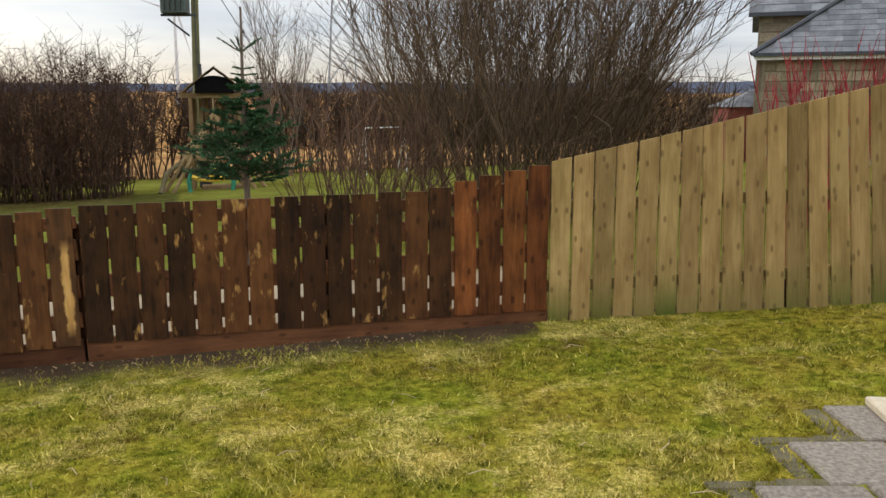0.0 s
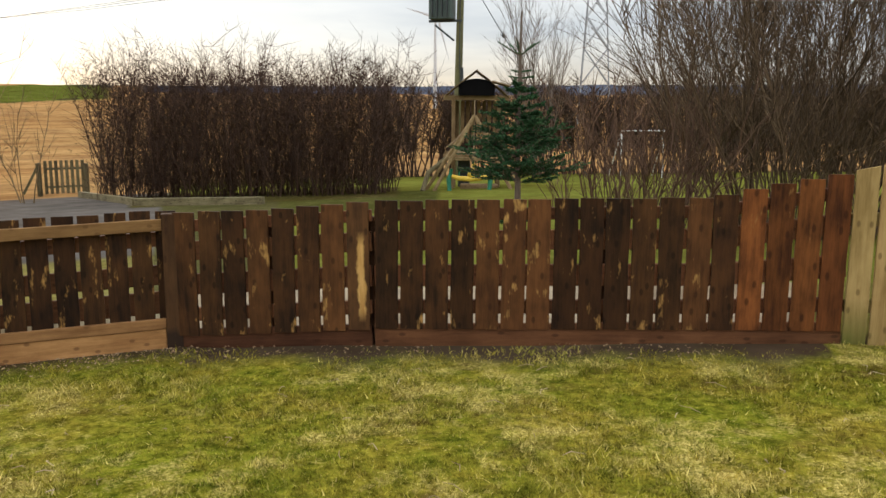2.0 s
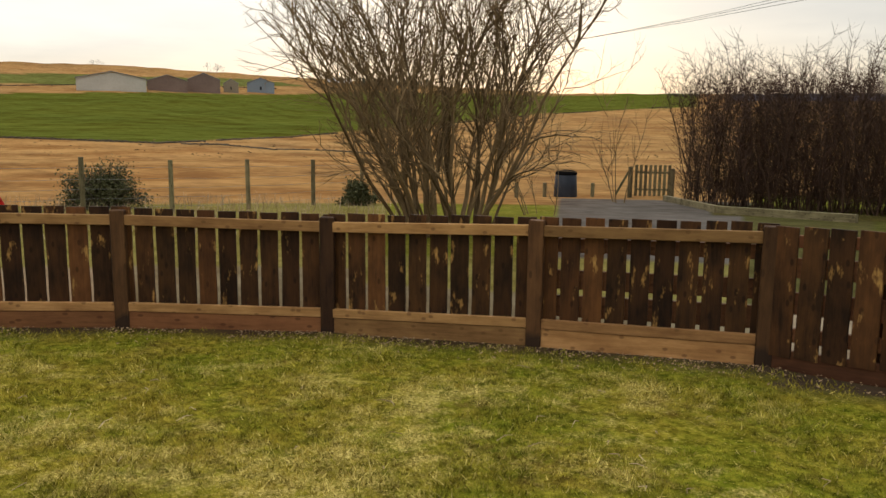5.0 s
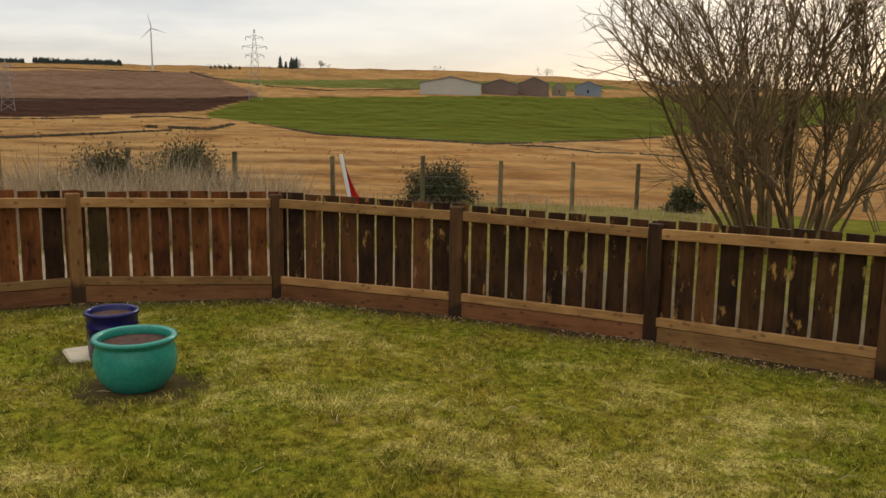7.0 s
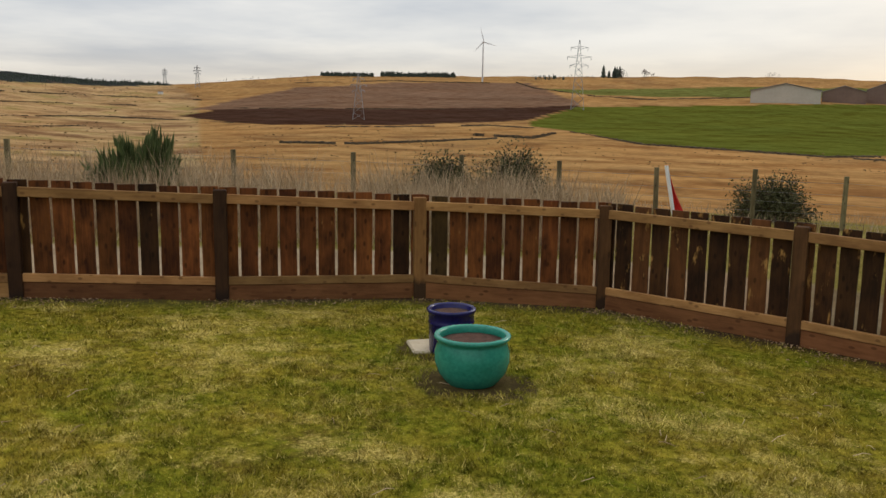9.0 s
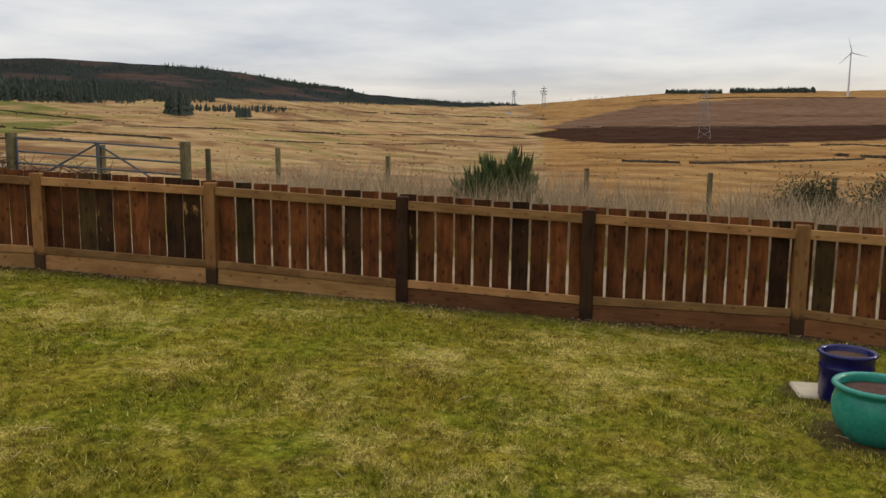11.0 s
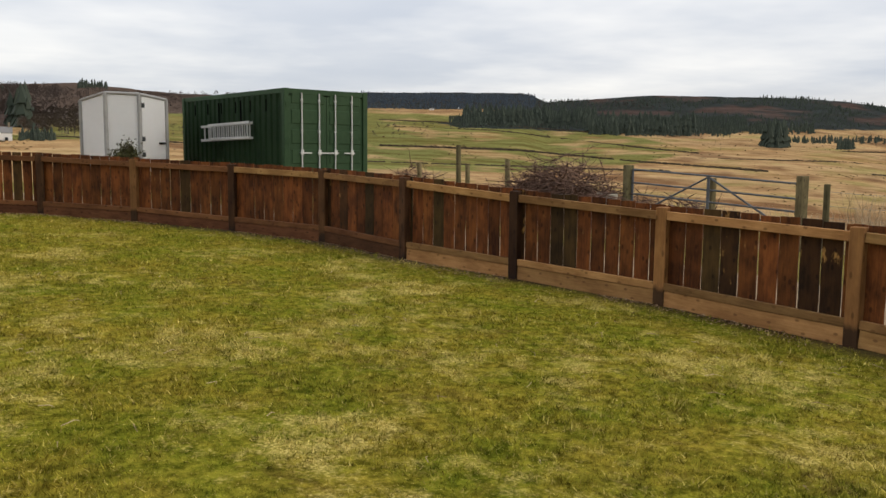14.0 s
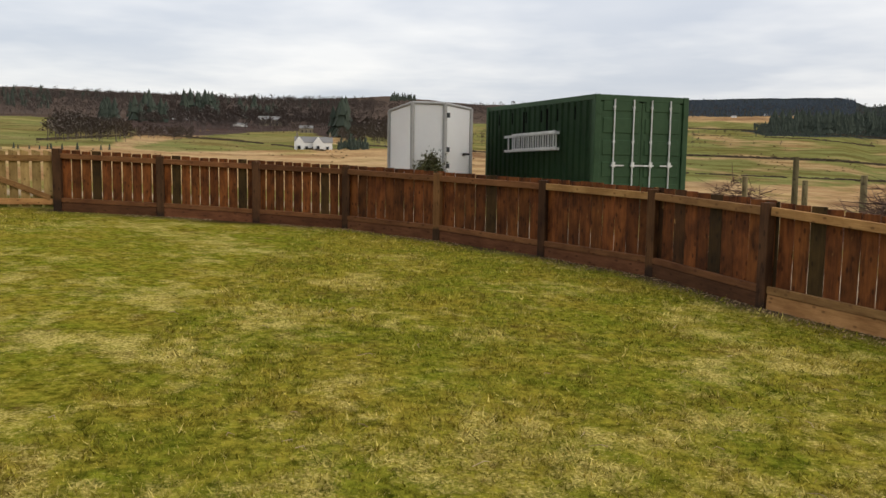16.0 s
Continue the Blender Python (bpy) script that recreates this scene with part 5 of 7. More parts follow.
def container():
    ang = radians(199.75)
    z = ground(-4.9, -24.5) + 0.02
    # x runs along the doors, y along the side away from the viewer
    m = Matrix.Translation((-4.305, -22.129, z)) @ Matrix.Rotation(ang, 4, "Z")
    ob = thing("shipping_container", m, "dark green corrugated steel shipping container with double doors", "container")
    W, L, H = 2.44, 6.06, 2.59

    def wall(name, length, place, turn, n):
        bm = bmesh.new()
        zs = (0.16, H - 0.12)
        cols = []
        for i in range(n):
            x0 = i * length / n
            p = length / n
            for f, o in ((0.0, 0.0), (0.28, 0.0), (0.42, -0.036), (0.86, -0.036)):
                cols.append((x0 + f * p, o))
        cols.append((length, 0.0))
        for z0, z1 in (zs,):
            lo = [bm.verts.new((x, o, z0)) for x, o in cols]
            hi = [bm.verts.new((x, o, z1)) for x, o in cols]
            for i in range(len(cols) - 1):
                bm.faces.new((lo[i], lo[i + 1], hi[i + 1], hi[i]))
        bmesh.ops.solidify(bm, geom=bm.faces[:], thickness=0.004)
        q = part(name, bm, CON_GREEN, ob)
        q.matrix_basis = Matrix.Translation(place) @ Matrix.Rotation(turn, 4, "Z")

    wall("side_wall", L - 0.2, (0.05, L - 0.1, 0), radians(-90), 20)
    wall("side_wall", L - 0.2, (W - 0.05, 0.1, 0), radians(90), 20)
    wall("end_wall", W - 0.2, (W - 0.1, L - 0.05, 0), radians(180), 9)
    for x in (0.06, W - 0.06):
        for y in (0.06, L - 0.06):
            part("corner_post", boxes(((0.14, 0.14, H), (x, y, H / 2), Matrix(), 0.008)), CON_GREEN, ob)
        for zz in (0.09, H - 0.06):
            part("side_rail", boxes(((0.10, L - 0.26, 0.12), (x, L / 2, zz), Matrix(), 0.006)), CON_GREEN, ob)
    for y in (0.06, L - 0.06):
        for zz in (0.09, H - 0.07):
            part("end_rail", boxes(((W - 0.26, 0.10, 0.13), (W / 2, y, zz), Matrix(), 0.006)), CON_GREEN, ob)
    part("roof", boxes(((W - 0.1, L - 0.1, 0.03), (W / 2, L / 2, H - 0.02))), CON_GREEN, ob)
    part("floor", boxes(((W - 0.2, L - 0.2, 0.05), (W / 2, L / 2, 0.16))), DARK_STEEL, ob)
    for side in (0, 1):
        x0 = 0.13 + side * 1.095
        door = part("door", boxes(((1.08, 0.035, H - 0.34), (x0 + 0.54, 0.05, H / 2 + 0.01))), CON_GREEN, ob)
        for k in range(5):
            zz = 0.30 + k * 0.49
            part("panel", boxes(((0.92, 0.03, 0.34), (x0 + 0.54, 0.03, zz + 0.14), Matrix(), 0.012)), CON_GREEN, door)
        for k in range(2):
            x = x0 + 0.25 + k * 0.50 + (0.10 if side == 0 else -0.02)
            bm = bmesh.new()
            tube(bm, [(x, -0.015, 0.12), (x, -0.015, H - 0.1)], 0.018, 8)
            part("lock_rod", bm, ALU, door, "galvanised locking rod")
            for zz in (0.35, 1.55, 2.32):
                part("rod_bracket", boxes(((0.055, 0.045, 0.045), (x, -0.005, zz))), ALU, door)
            part("lock_handle", boxes(((0.32, 0.025, 0.03), (x + (0.09 if side == 0 else -0.09) * (1 if k == 0 else 1), -0.045, 1.02)), ((0.07, 0.04, 0.12), (x, -0.03, 1.04))), ALU, door)
        for zz in (0.4, 1.3, 2.2):
            part("hinge", boxes(((0.10, 0.03, 0.10), (0.08 if side == 0 else W - 0.08, -0.01, zz))), CON_GREEN, ob)
    # hooks and ladder on the long side
    for k in range(6):
        part("lashing_strap", boxes(((0.02, 0.03, 0.30), (-0.01, 0.9 + k * 0.85, 2.2))), BLACK, ob)
    lad = thing("aluminium_ladder", m @ Matrix.Translation((-0.10, 1.46, 1.58)) @ Matrix.Rotation(radians(-1.0), 4, "X"), "aluminium double ladder hung sideways on the container", "ladder")
    for dx, dz, y1 in ((0.0, 0.0, 3.1), (-0.07, 0.02, 2.5)):
        for zz in (-0.19, 0.19):
            part("stile", boxes(((0.03, y1 - 0.02 + dx, 0.065), (dx, y1 / 2, zz + dz))), ALU, lad)
        for k in range(int(y1 / 0.27)):
            part("rung", boxes(((0.03, 0.035, 0.36), (dx, 0.16 + k * 0.27, dz))), ALU, lad)
    for y in (0.7, 2.0):
        part("strap", boxes(((0.03, 0.04, 0.9), (0.03, y, 0.35))), BLACK, lad)


container()


def box_trailer():
    """White box trailer with a chamfered front, plan drawn by bearing."""
    eye = Vector((-0.757, -3.514, 0))
    pt = lambda a, r: eye + Vector((-math.sin(radians(a)), math.cos(radians(a)), 0)) * r
    plan = [pt(183.05, 22.0), pt(181.5, 21.0), pt(179.3, 20.9), pt(177.55, 21.7), pt(177.9, 24.6), pt(182.7, 24.9)]
    z0 = ground(plan[1].x, plan[1].y)
    c = sum(plan, Vector()) / 6
    ob = thing("box_trailer", Matrix.Translation((c.x, c.y, z0)), "white panelled box trailer with grey corner trims", "trailer")
    tops = [2.12, 2.28, 2.26, 2.18, 2.15, 2.12]
    panel = plain("white_grp_panel", (0.87, 0.865, 0.845), (0.92, 0.915, 0.90), 0.9, 0.35)
    for i in range(6):
        a, b = plan[i] - c, plan[(i + 1) % 6] - c
        bm = bmesh.new()
        vs = [bm.verts.new((a.x, a.y, 0.32)), bm.verts.new((b.x, b.y, 0.32)), bm.verts.new((b.x, b.y, tops[(i + 1) % 6])), bm.verts.new((a.x, a.y, tops[i]))]
        bm.faces.new(vs)
        bmesh.ops.solidify(bm, geom=bm.faces[:], thickness=0.03)
        part("wall_panel", bm, panel, ob)
        bm = bmesh.new()
        tube(bm, [(a.x, a.y, 0.30), (a.x, a.y, tops[i] + 0.02)], 0.055, 8)
        part("corner_trim", bm, plain("grey_trim", (0.22, 0.22, 0.21), (0.34, 0.33, 0.31), 3, 0.6) if i == 0 else bpy.data.materials["grey_trim"], ob, "grey corner trim")
        bm = bmesh.new()
        tube(bm, [(a.x, a.y, tops[i] + 0.02), (b.x, b.y, tops[(i + 1) % 6] + 0.02)], 0.04, 8)
        part("roof_edge", bm, bpy.data.materials["grey_trim"], ob)
    bm = bmesh.new()
    bm.faces.new([bm.verts.new((p.x - c.x, p.y - c.y, h + 0.02)) for p, h in zip(plan, tops)])
    bmesh.ops.solidify(bm, geom=bm.faces[:], thickness=0.04)
    part("roof", bm, panel, ob)
    bm = bmesh.new()
    bm.faces.new([bm.verts.new((p.x - c.x, p.y - c.y, 0.34)) for p in plan])
    bmesh.ops.solidify(bm, geom=bm.faces[:], thickness=0.1)
    part("chassis", bm, DARK_STEEL, ob)
    a, b = plan[2] - c, plan[3] - c
    n = (b - a).normalized()
    o = Vector((n.y, -n.x, 0)) * (1 if (Vector((n.y, -n.x, 0))).dot(eye - c) > 0 else -1)
    p = a.lerp(b, 0.8) + o * 0.03
    part("door_handle", boxes(((0.22, 0.05, 0.05), (p.x, p.y, 1.05), Matrix.Rotation(math.atan2(n.y, n.x), 4, "Z"))), BLACK, ob)
    for zz in (0.75, 1.15, 2.0):
        p = a + o * 0.05 + n * 0.06
        part("hinge", boxes(((0.08, 0.06, 0.12), (p.x, p.y, zz), Matrix.Rotation(math.atan2(n.y, n.x), 4, "Z"))), DARK_STEEL, ob)
    for i, j in ((0, 5), (3, 4)):
        p = (plan[i] + plan[j]) / 2 - c
        bm = bmesh.new()
        bmesh.ops.create_cone(bm, cap_ends=True, segments=20, radius1=0.32, radius2=0.32, depth=0.18, matrix=Matrix.Translation((p.x, p.y, 0.30)) @ Matrix.Rotation(math.pi / 2, 4, "Y"))
        w = part("wheel", bm, BLACK, ob)
        bm = bmesh.new()
        bmesh.ops.create_cone(bm, cap_ends=True, segments=16, radius1=0.17, radius2=0.17, depth=0.20, matrix=Matrix.Translation((p.x, p.y, 0.30)) @ Matrix.Rotation(math.pi / 2, 4, "Y"))
        part("rim", bm, GALV, w)
    p = pt(180.3, 20.3)
    leafy_bush("dark_bush", (p.x, p.y, ground(p.x, p.y)), "low dark bush in front of the white trailer", GORSE, 91, (0.42, 0.3, 1.2), 260, 0.07)


box_trailer()


def garden_gate():
    """Pale boarded gate beyond the last fence post."""
    x, y, zb, zt = POSTS[-1]
    ob = thing("garden_gate", Matrix.Translation((x, y, zb)), "pale boarded timber garden gate with a diagonal brace", "gate")
    d = Vector((1.0, 0.12, 0)).normalized()
    o = Vector((d.y, -d.x, 0))
    part("post", POST_MESH[0], None, ob).matrix_basis = Matrix.Diagonal((1.1, 1.1, 1.02, 1))
    q = part("post", POST_MESH[0], None, ob)
    q.matrix_basis = Matrix.Translation(d * 1.75) @ Matrix.Diagonal((1.1, 1.1, 1.02, 1))
    for k in range(9):
        q = part("board", GREYS[k % 4], None, ob)
        q.matrix_basis = Matrix.Translation(d * (0.16 + k * 0.178) + o * 0.03 + Vector((0, 0, 0.06))) @ Matrix.Rotation(math.atan2(d.y, d.x), 4, "Z") @ Matrix.Diagonal((0.9, 1, 0.92, 1))
    A = Vector((x, y, zb))
    for z in (0.16, 0.86):
        beam("rail", A + d * 0.08 - o * 0.0 + Vector((0, 0, z)), A + d * 1.66 + Vector((0, 0, z)), 0.04, 0.10, FRESH, ob)
    beam("brace", A + d * 0.12 - o * 0.01 + Vector((0, 0, 0.22)), A + d * 1.6 - o * 0.01 + Vector((0, 0, 0.80)), 0.03, 0.09, FRESH, ob)


garden_gate()

# ---- pots and paving in the garden ----


def glazed(name, deep, light):
    m, nt, b = material(name, 0.25, 0.0, 0.35)
    k = Nodes(nt)
    v = k.coord("Object")
    f = k.math("ADD", k.math("MULTIPLY", k.noise(v, 5.0), 0.6), k.math("MULTIPLY", k.noise(v, 40.0), 0.4))
    nt.links.new(k.mix(f, deep, light), b.inputs["Base Color"])
    k.bump(b, k.noise(v, 12.0), 0.08, 0.004)
    return m


TURQUOISE, COBALT = glazed("turquoise_glaze", (0.012, 0.16, 0.115), (0.035, 0.28, 0.20)), glazed("cobalt_glaze", (0.004, 0.004, 0.045), (0.012, 0.010, 0.105))
EARTH = plain("potting_earth", (0.035, 0.018, 0.012), (0.12, 0.055, 0.035), 22, 0.95, bump=0.8)
FLAG = plain("aggregate_slab", (0.085, 0.066, 0.05), (0.37, 0.315, 0.25), 45, 0.9, bump=0.7, vary=0.14)
EDGE = plain("mossy_concrete", (0.045, 0.042, 0.016), (0.155, 0.125, 0.075), 12, 0.9, bump=0.4, vary=0.12)
SAND = plain("pale_sandstone", (0.38, 0.31, 0.21), (0.55, 0.47, 0.34), 9, 0.85)


def pots():
    x, y = -5.70, -0.79
    ob = thing("turquoise_pot", Matrix.Translation((x, y, ground(x, y) + 0.003)) @ Matrix.Diagonal((1, 1, 0.9, 1)), "round glazed turquoise plant pot half full of earth", "plant pot")
    bm = bmesh.new()
    lathe(bm, [(0.02, 0.0), (0.155, 0.0), (0.172, 0.012), (0.222, 0.09), (0.243, 0.17), (0.242, 0.235), (0.226, 0.30), (0.222, 0.318), (0.235, 0.326), (0.247, 0.338), (0.248, 0.352), (0.238, 0.362),
               (0.215, 0.360), (0.207, 0.348), (0.212, 0.30), (0.222, 0.24), (0.20, 0.10), (0.02, 0.09)], 48)
    part("pot_body", bm, TURQUOISE, ob)
    bm = bmesh.new()
    lathe(bm, [(0.208, 0.28), (0.209, 0.305), (0.12, 0.318), (0.02, 0.31)], 32)
    part("earth", bm, EARTH, ob, "dark earth")
    x, y = -6.41, -1.02
    ob = thing("cobalt_pot", Matrix.Translation((x, y, ground(x, y) + 0.01)) @ Matrix.Diagonal((1, 1, 0.93, 1)), "straight cobalt blue glazed plant pot with earth", "plant pot")
    bm = bmesh.new()
    lathe(bm, [(0.02, 0.0), (0.150, 0.0), (0.158, 0.01), (0.165, 0.24), (0.171, 0.248), (0.165, 0.258), (0.168, 0.325), (0.180, 0.335), (0.181, 0.352), (0.172, 0.360), (0.156, 0.358), (0.150, 0.345),
               (0.150, 0.20), (0.02, 0.19)], 44)
    part("pot_body", bm, COBALT, ob)
    bm = bmesh.new()
    lathe(bm, [(0.148, 0.29), (0.1485, 0.318), (0.08, 0.328), (0.02, 0.32)], 28)
    part("earth", bm, EARTH, ob, "dark earth")
    x, y = -6.50, -1.19
    ob = thing("stone_slab", Matrix.Translation((x, y, ground(x, y))), "pale sandstone slab lying in the grass", "slab")
    part("slab_body", boxes(((0.33, 0.30, 0.05), (0, 0, 0.005), Matrix.Rotation(0.35, 4, "Z"), 0.012)), SAND, ob)


pots()


def paving():
    base = new("pavement", mesh_of("pavement", boxes(((2.9, 2.62, 0.10), (2.64, 2.66, -0.105), Matrix.Rotation(radians(-2.4), 4, "Y"))), EARTH))
    tagged(base, "earth bed under the garden paving", "paving", kind="structure")
    bm = bmesh.new()
    box(bm, (0.43, 0.425, 0.05), None, 0.008)
    slab = mesh_of("slab", bm, FLAG)
    bm = bmesh.new()
    box(bm, (0.10, 0.425, 0.05), None, 0.012)
    strip = mesh_of("edging_stone", bm, EDGE)
    rnd = random.Random(99)
    for row, (y, x0) in enumerate(((3.765, 2.11), (3.325, 1.76), (2.885, 1.45), (2.445, 1.43), (2.005, 1.43), (1.565, 1.43))):
        for k in range(6):
            x = x0 + k * 0.44
            q = part("slab", slab, None, base)
            q.matrix_basis = Matrix.Translation((x, y, near_ground(x, y) - 0.013 + rnd.uniform(-0.004, 0.004))) @ Matrix.Rotation(rnd.uniform(-0.012, 0.012), 4, "Z")
        q = part("edging_stone", strip, None, base)
        q.matrix_basis = Matrix.Translation((x0 - 0.275, y, near_ground(x0 - 0.275, y) - 0.020)) @ Matrix.Rotation(rnd.uniform(-0.03, 0.03), 4, "Z")
    for x, y in ((1.57, 3.595), (1.85, 3.59), (1.22, 3.15), (1.5, 3.145)):
        q = part("edging_stone", strip, None, base)
        q.matrix_basis = Matrix.Translation((x, y, near_ground(x, y) - 0.020)) @ Matrix.Rotation(radians(90), 4, "Z") @ Matrix.Diagonal((0.8, 0.75, 1, 1))
    ob = thing("loose_flagstone", Matrix.Translation((2.29, 3.80, 0.0)), "pale smooth flagstone lying on the paving", "flagstone")
    part("stone", boxes(((0.40, 0.34, 0.045), (0, 0, 0.02), Matrix.Rotation(-0.12, 4, "Z"), 0.008)), SAND, ob)


paving()

# ---- stone house and outhouse ----
STONE = plain("weathered_sandstone", (0.13, 0.105, 0.07), (0.31, 0.26, 0.18), 1.6, 0.9, bump=0.6)
RUBBLE = plain("sandstone_rubble", (0.14, 0.105, 0.066), (0.36, 0.29, 0.19), 2.6, 0.95, bump=0.7, vary=0.35)
SLATE = plain("grey_slate", (0.075, 0.078, 0.085), (0.19, 0.19, 0.195), 2.6, 0.75, bump=0.3, vary=0.3)
BRICK = plain("red_brick", (0.17, 0.045, 0.035), (0.30, 0.085, 0.06), 4.0, 0.9, bump=0.4, vary=0.15)
LEAD = plain("dark_lead", (0.03, 0.033, 0.037), (0.06, 0.063, 0.07), 4, 0.6)
GLASS = plain("dark_window_glass", (0.01, 0.012, 0.015), (0.02, 0.024, 0.03), 1.0, 0.08, 0.0, 0.5, 0.0)


def slates(parent, a, b, up, rows, cols, cut=None):
    """Courses of slates from eave a-b along the slope vector up."""
    a, b, up = Vector(a), Vector(b), Vector(up)
    along = b - a
    n = along.cross(up).normalized()
    for r in range(rows):
        for c in range(cols):
            u0, u1 = (c + 0.5 * (r % 2)) / cols, (c + 1 + 0.5 * (r % 2)) / cols
            if cut and cut((u0 + u1) / 2, (r + 0.5) / rows):
                continue
            w = min(u1, 1.0)
            p, q = a + along * (u0 + 0.03 / cols) + up * (r / rows), a + along * (w - 0.03 / cols) + up * (r / rows)
            s = up * (1.08 / rows)
            l = n * 0.03
            bm = bmesh.new()
            vs = [bm.verts.new(v) for v in (p + l, q + l, q + s + l * 0.3, p + s + l * 0.3, p, q, q + s, p + s)]
            for f in ((0, 1, 2, 3), (7, 6, 5, 4), (0, 4, 5, 1), (1, 5, 6, 2), (2, 6, 7, 3), (3, 7, 4, 0)):
                bm.faces.new([vs[i] for i in f])
            part("slate", bm, SLATE, parent)


def house():
    x0, y0 = 9.62, 26.3
    m = Matrix.Translation((x0, y0, ground(x0, y0) - 0.1)) @ Matrix.Rotation(radians(-21), 4, "Z")
    ob = thing("stone_house", m, "old sandstone farmhouse with slate roofs and a lean-to wing", "house")
    H = 4.75
    wall = part("wall", boxes(((9.0, 6.0, H), (4.5, 3.0, H / 2))), STONE, ob)
    wing_wall = part("wing_wall", boxes(((8.6, 2.4, 3.2), (4.5, -1.2, 1.6))), STONE, ob)
    rnd = random.Random(17)
    shapes = []
    for k in range(6):
        bm = bmesh.new()
        box(bm, (1.0, 0.05, 0.25), None, 0.012)
        shapes.append(mesh_of("stone", bm, RUBBLE))
    for owner, y, z0, z1, x0, x1 in ((wall, 0.0, 3.3, 4.6, 0.0, 3.4), (wing_wall, -2.4, 1.5, 3.1, 0.2, 4.0)):
        z = z0
        while z < z1:
            x = x0 + rnd.uniform(0, 0.15)
            while x < x1:
                w = rnd.uniform(0.28, 0.62)
                q = part("stone", rnd.choice(shapes), None, owner)
                q.matrix_basis = Matrix.Translation((x + w / 2, y - rnd.uniform(0.002, 0.016), z + 0.13)) @ Matrix.Diagonal((w - 0.025, 1, rnd.uniform(0.92, 1.05), 1))
                x += w
            z += 0.275
    roof = part("roof", boxes(((9.6, 3.6, 0.12), (4.5, 1.25, H + 0.85), Matrix.Rotation(radians(33), 4, "X")), ((9.6, 3.6, 0.12), (4.5, 4.25, H + 0.85), Matrix.Rotation(radians(-33), 4, "X"))), SLATE, ob)
    slates(roof, (-0.3, -0.27, H - 0.08), (9.3, -0.27, H - 0.08), (0, 3.0, 1.95), 7, 22)
    part("gutter", boxes(((9.6, 0.12, 0.12), (4.5, -0.32, H - 0.12))), LEAD, ob)
    e = 3.32
    wing = part("wing_roof", boxes(((0.1, 0.1, 0.1), (4.5, -0.1, e + 1.6))), SLATE, ob)
    bm = bmesh.new()
    vs = [bm.verts.new(v) for v in ((-0.05, -2.65, e), (9.1, -2.65, e), (9.1, -0.02, e + 2.2), (3.1, -0.02, e + 2.2), (-0.05, -0.02, e))]
    bm.faces.new((vs[0], vs[1], vs[2], vs[3]))
    bm.faces.new((vs[0], vs[3], vs[4]))
    part("roof_deck", bm, SLATE, wing)
    for r in range(14):
        z0, y1 = e + 2.2 * r / 14, -2.65 + 2.63 * r / 14
        x1 = -0.05 + 3.15 * r / 14
        n = max(4, int((9.1 - x1) / 0.42))
        for c in range(n):
            xa = x1 + 0.12 + (9.0 - x1) * c / n + 0.2 * (r % 2)
            part("slate", boxes((((9.0 - x1) / n - 0.008, 0.26, 0.018), (xa + 0.2, y1 + 0.10, z0 + 0.115), Matrix.Rotation(radians(37.5), 4, "X"))), SLATE, wing)
    bm = bmesh.new()
    tube(bm, [(-0.1, -2.7, e + 0.03), (3.1, -0.02, e + 2.28)], 0.07, 6)
    part("hip_ridge", bm, LEAD, ob, "dark lead hip")
    part("fascia", boxes(((9.1, 0.05, 0.1), (4.55, -2.66, e - 0.09))), WHITE, ob, "white fascia board")
    part("wing_gutter", boxes(((9.2, 0.11, 0.1), (4.55, -2.73, e + 0.0))), LEAD, ob)
    w = part("window", boxes(((1.0, 0.08, 1.2), (3.3, -2.42, 1.85))), plain("maroon_frame", (0.10, 0.02, 0.025), (0.16, 0.035, 0.04), 5, 0.6), ob, "maroon window frame")
    for k in range(2):
        part("pane", boxes(((0.40, 0.03, 1.0), (3.08 + 0.45 * k, -2.47, 1.85))), GLASS, w)
    part("door", boxes(((0.95, 0.08, 2.0), (2.0, -2.42, 1.0))), bpy.data.materials["maroon_frame"], ob, "maroon door")
    # brick outhouse
    x1, y1 = 10.3, 30.6
    m = Matrix.Translation((x1, y1, ground(x1, y1) - 0.1)) @ Matrix.Rotation(radians(-4), 4, "Z")
    ob = thing("brick_outhouse", m, "small red brick outhouse with a dark slate roof", "outbuilding")
    w = part("wall", boxes(((2.4, 2.4, 2.1), (1.2, 1.2, 1.05))), BRICK, ob)
    bm = bmesh.new()
    box(bm, (0.215, 0.02, 0.068))
    brick = mesh_of("brick", bm, BRICK)
    for r in range(14):
        for c in range(9):
            q = part("brick", brick, None, w)
            q.matrix_basis = Matrix.Translation((0.14 + c * 0.232 + 0.11 * (r % 2), -0.008, 1.0 + r * 0.078))
    bm = bmesh.new()
    vs = [bm.verts.new(v) for v in ((-0.15, -0.15, 2.08), (2.55, -0.15, 2.08), (2.55, 2.55, 2.08), (-0.15, 2.55, 2.08), (1.2, 1.2, 2.75))]
    for i in range(4):
        bm.faces.new((vs[i], vs[(i + 1) % 4], vs[4]))
    bm.faces.new(vs[3::-1])
    part("roof", bm, SLATE, ob)


house()

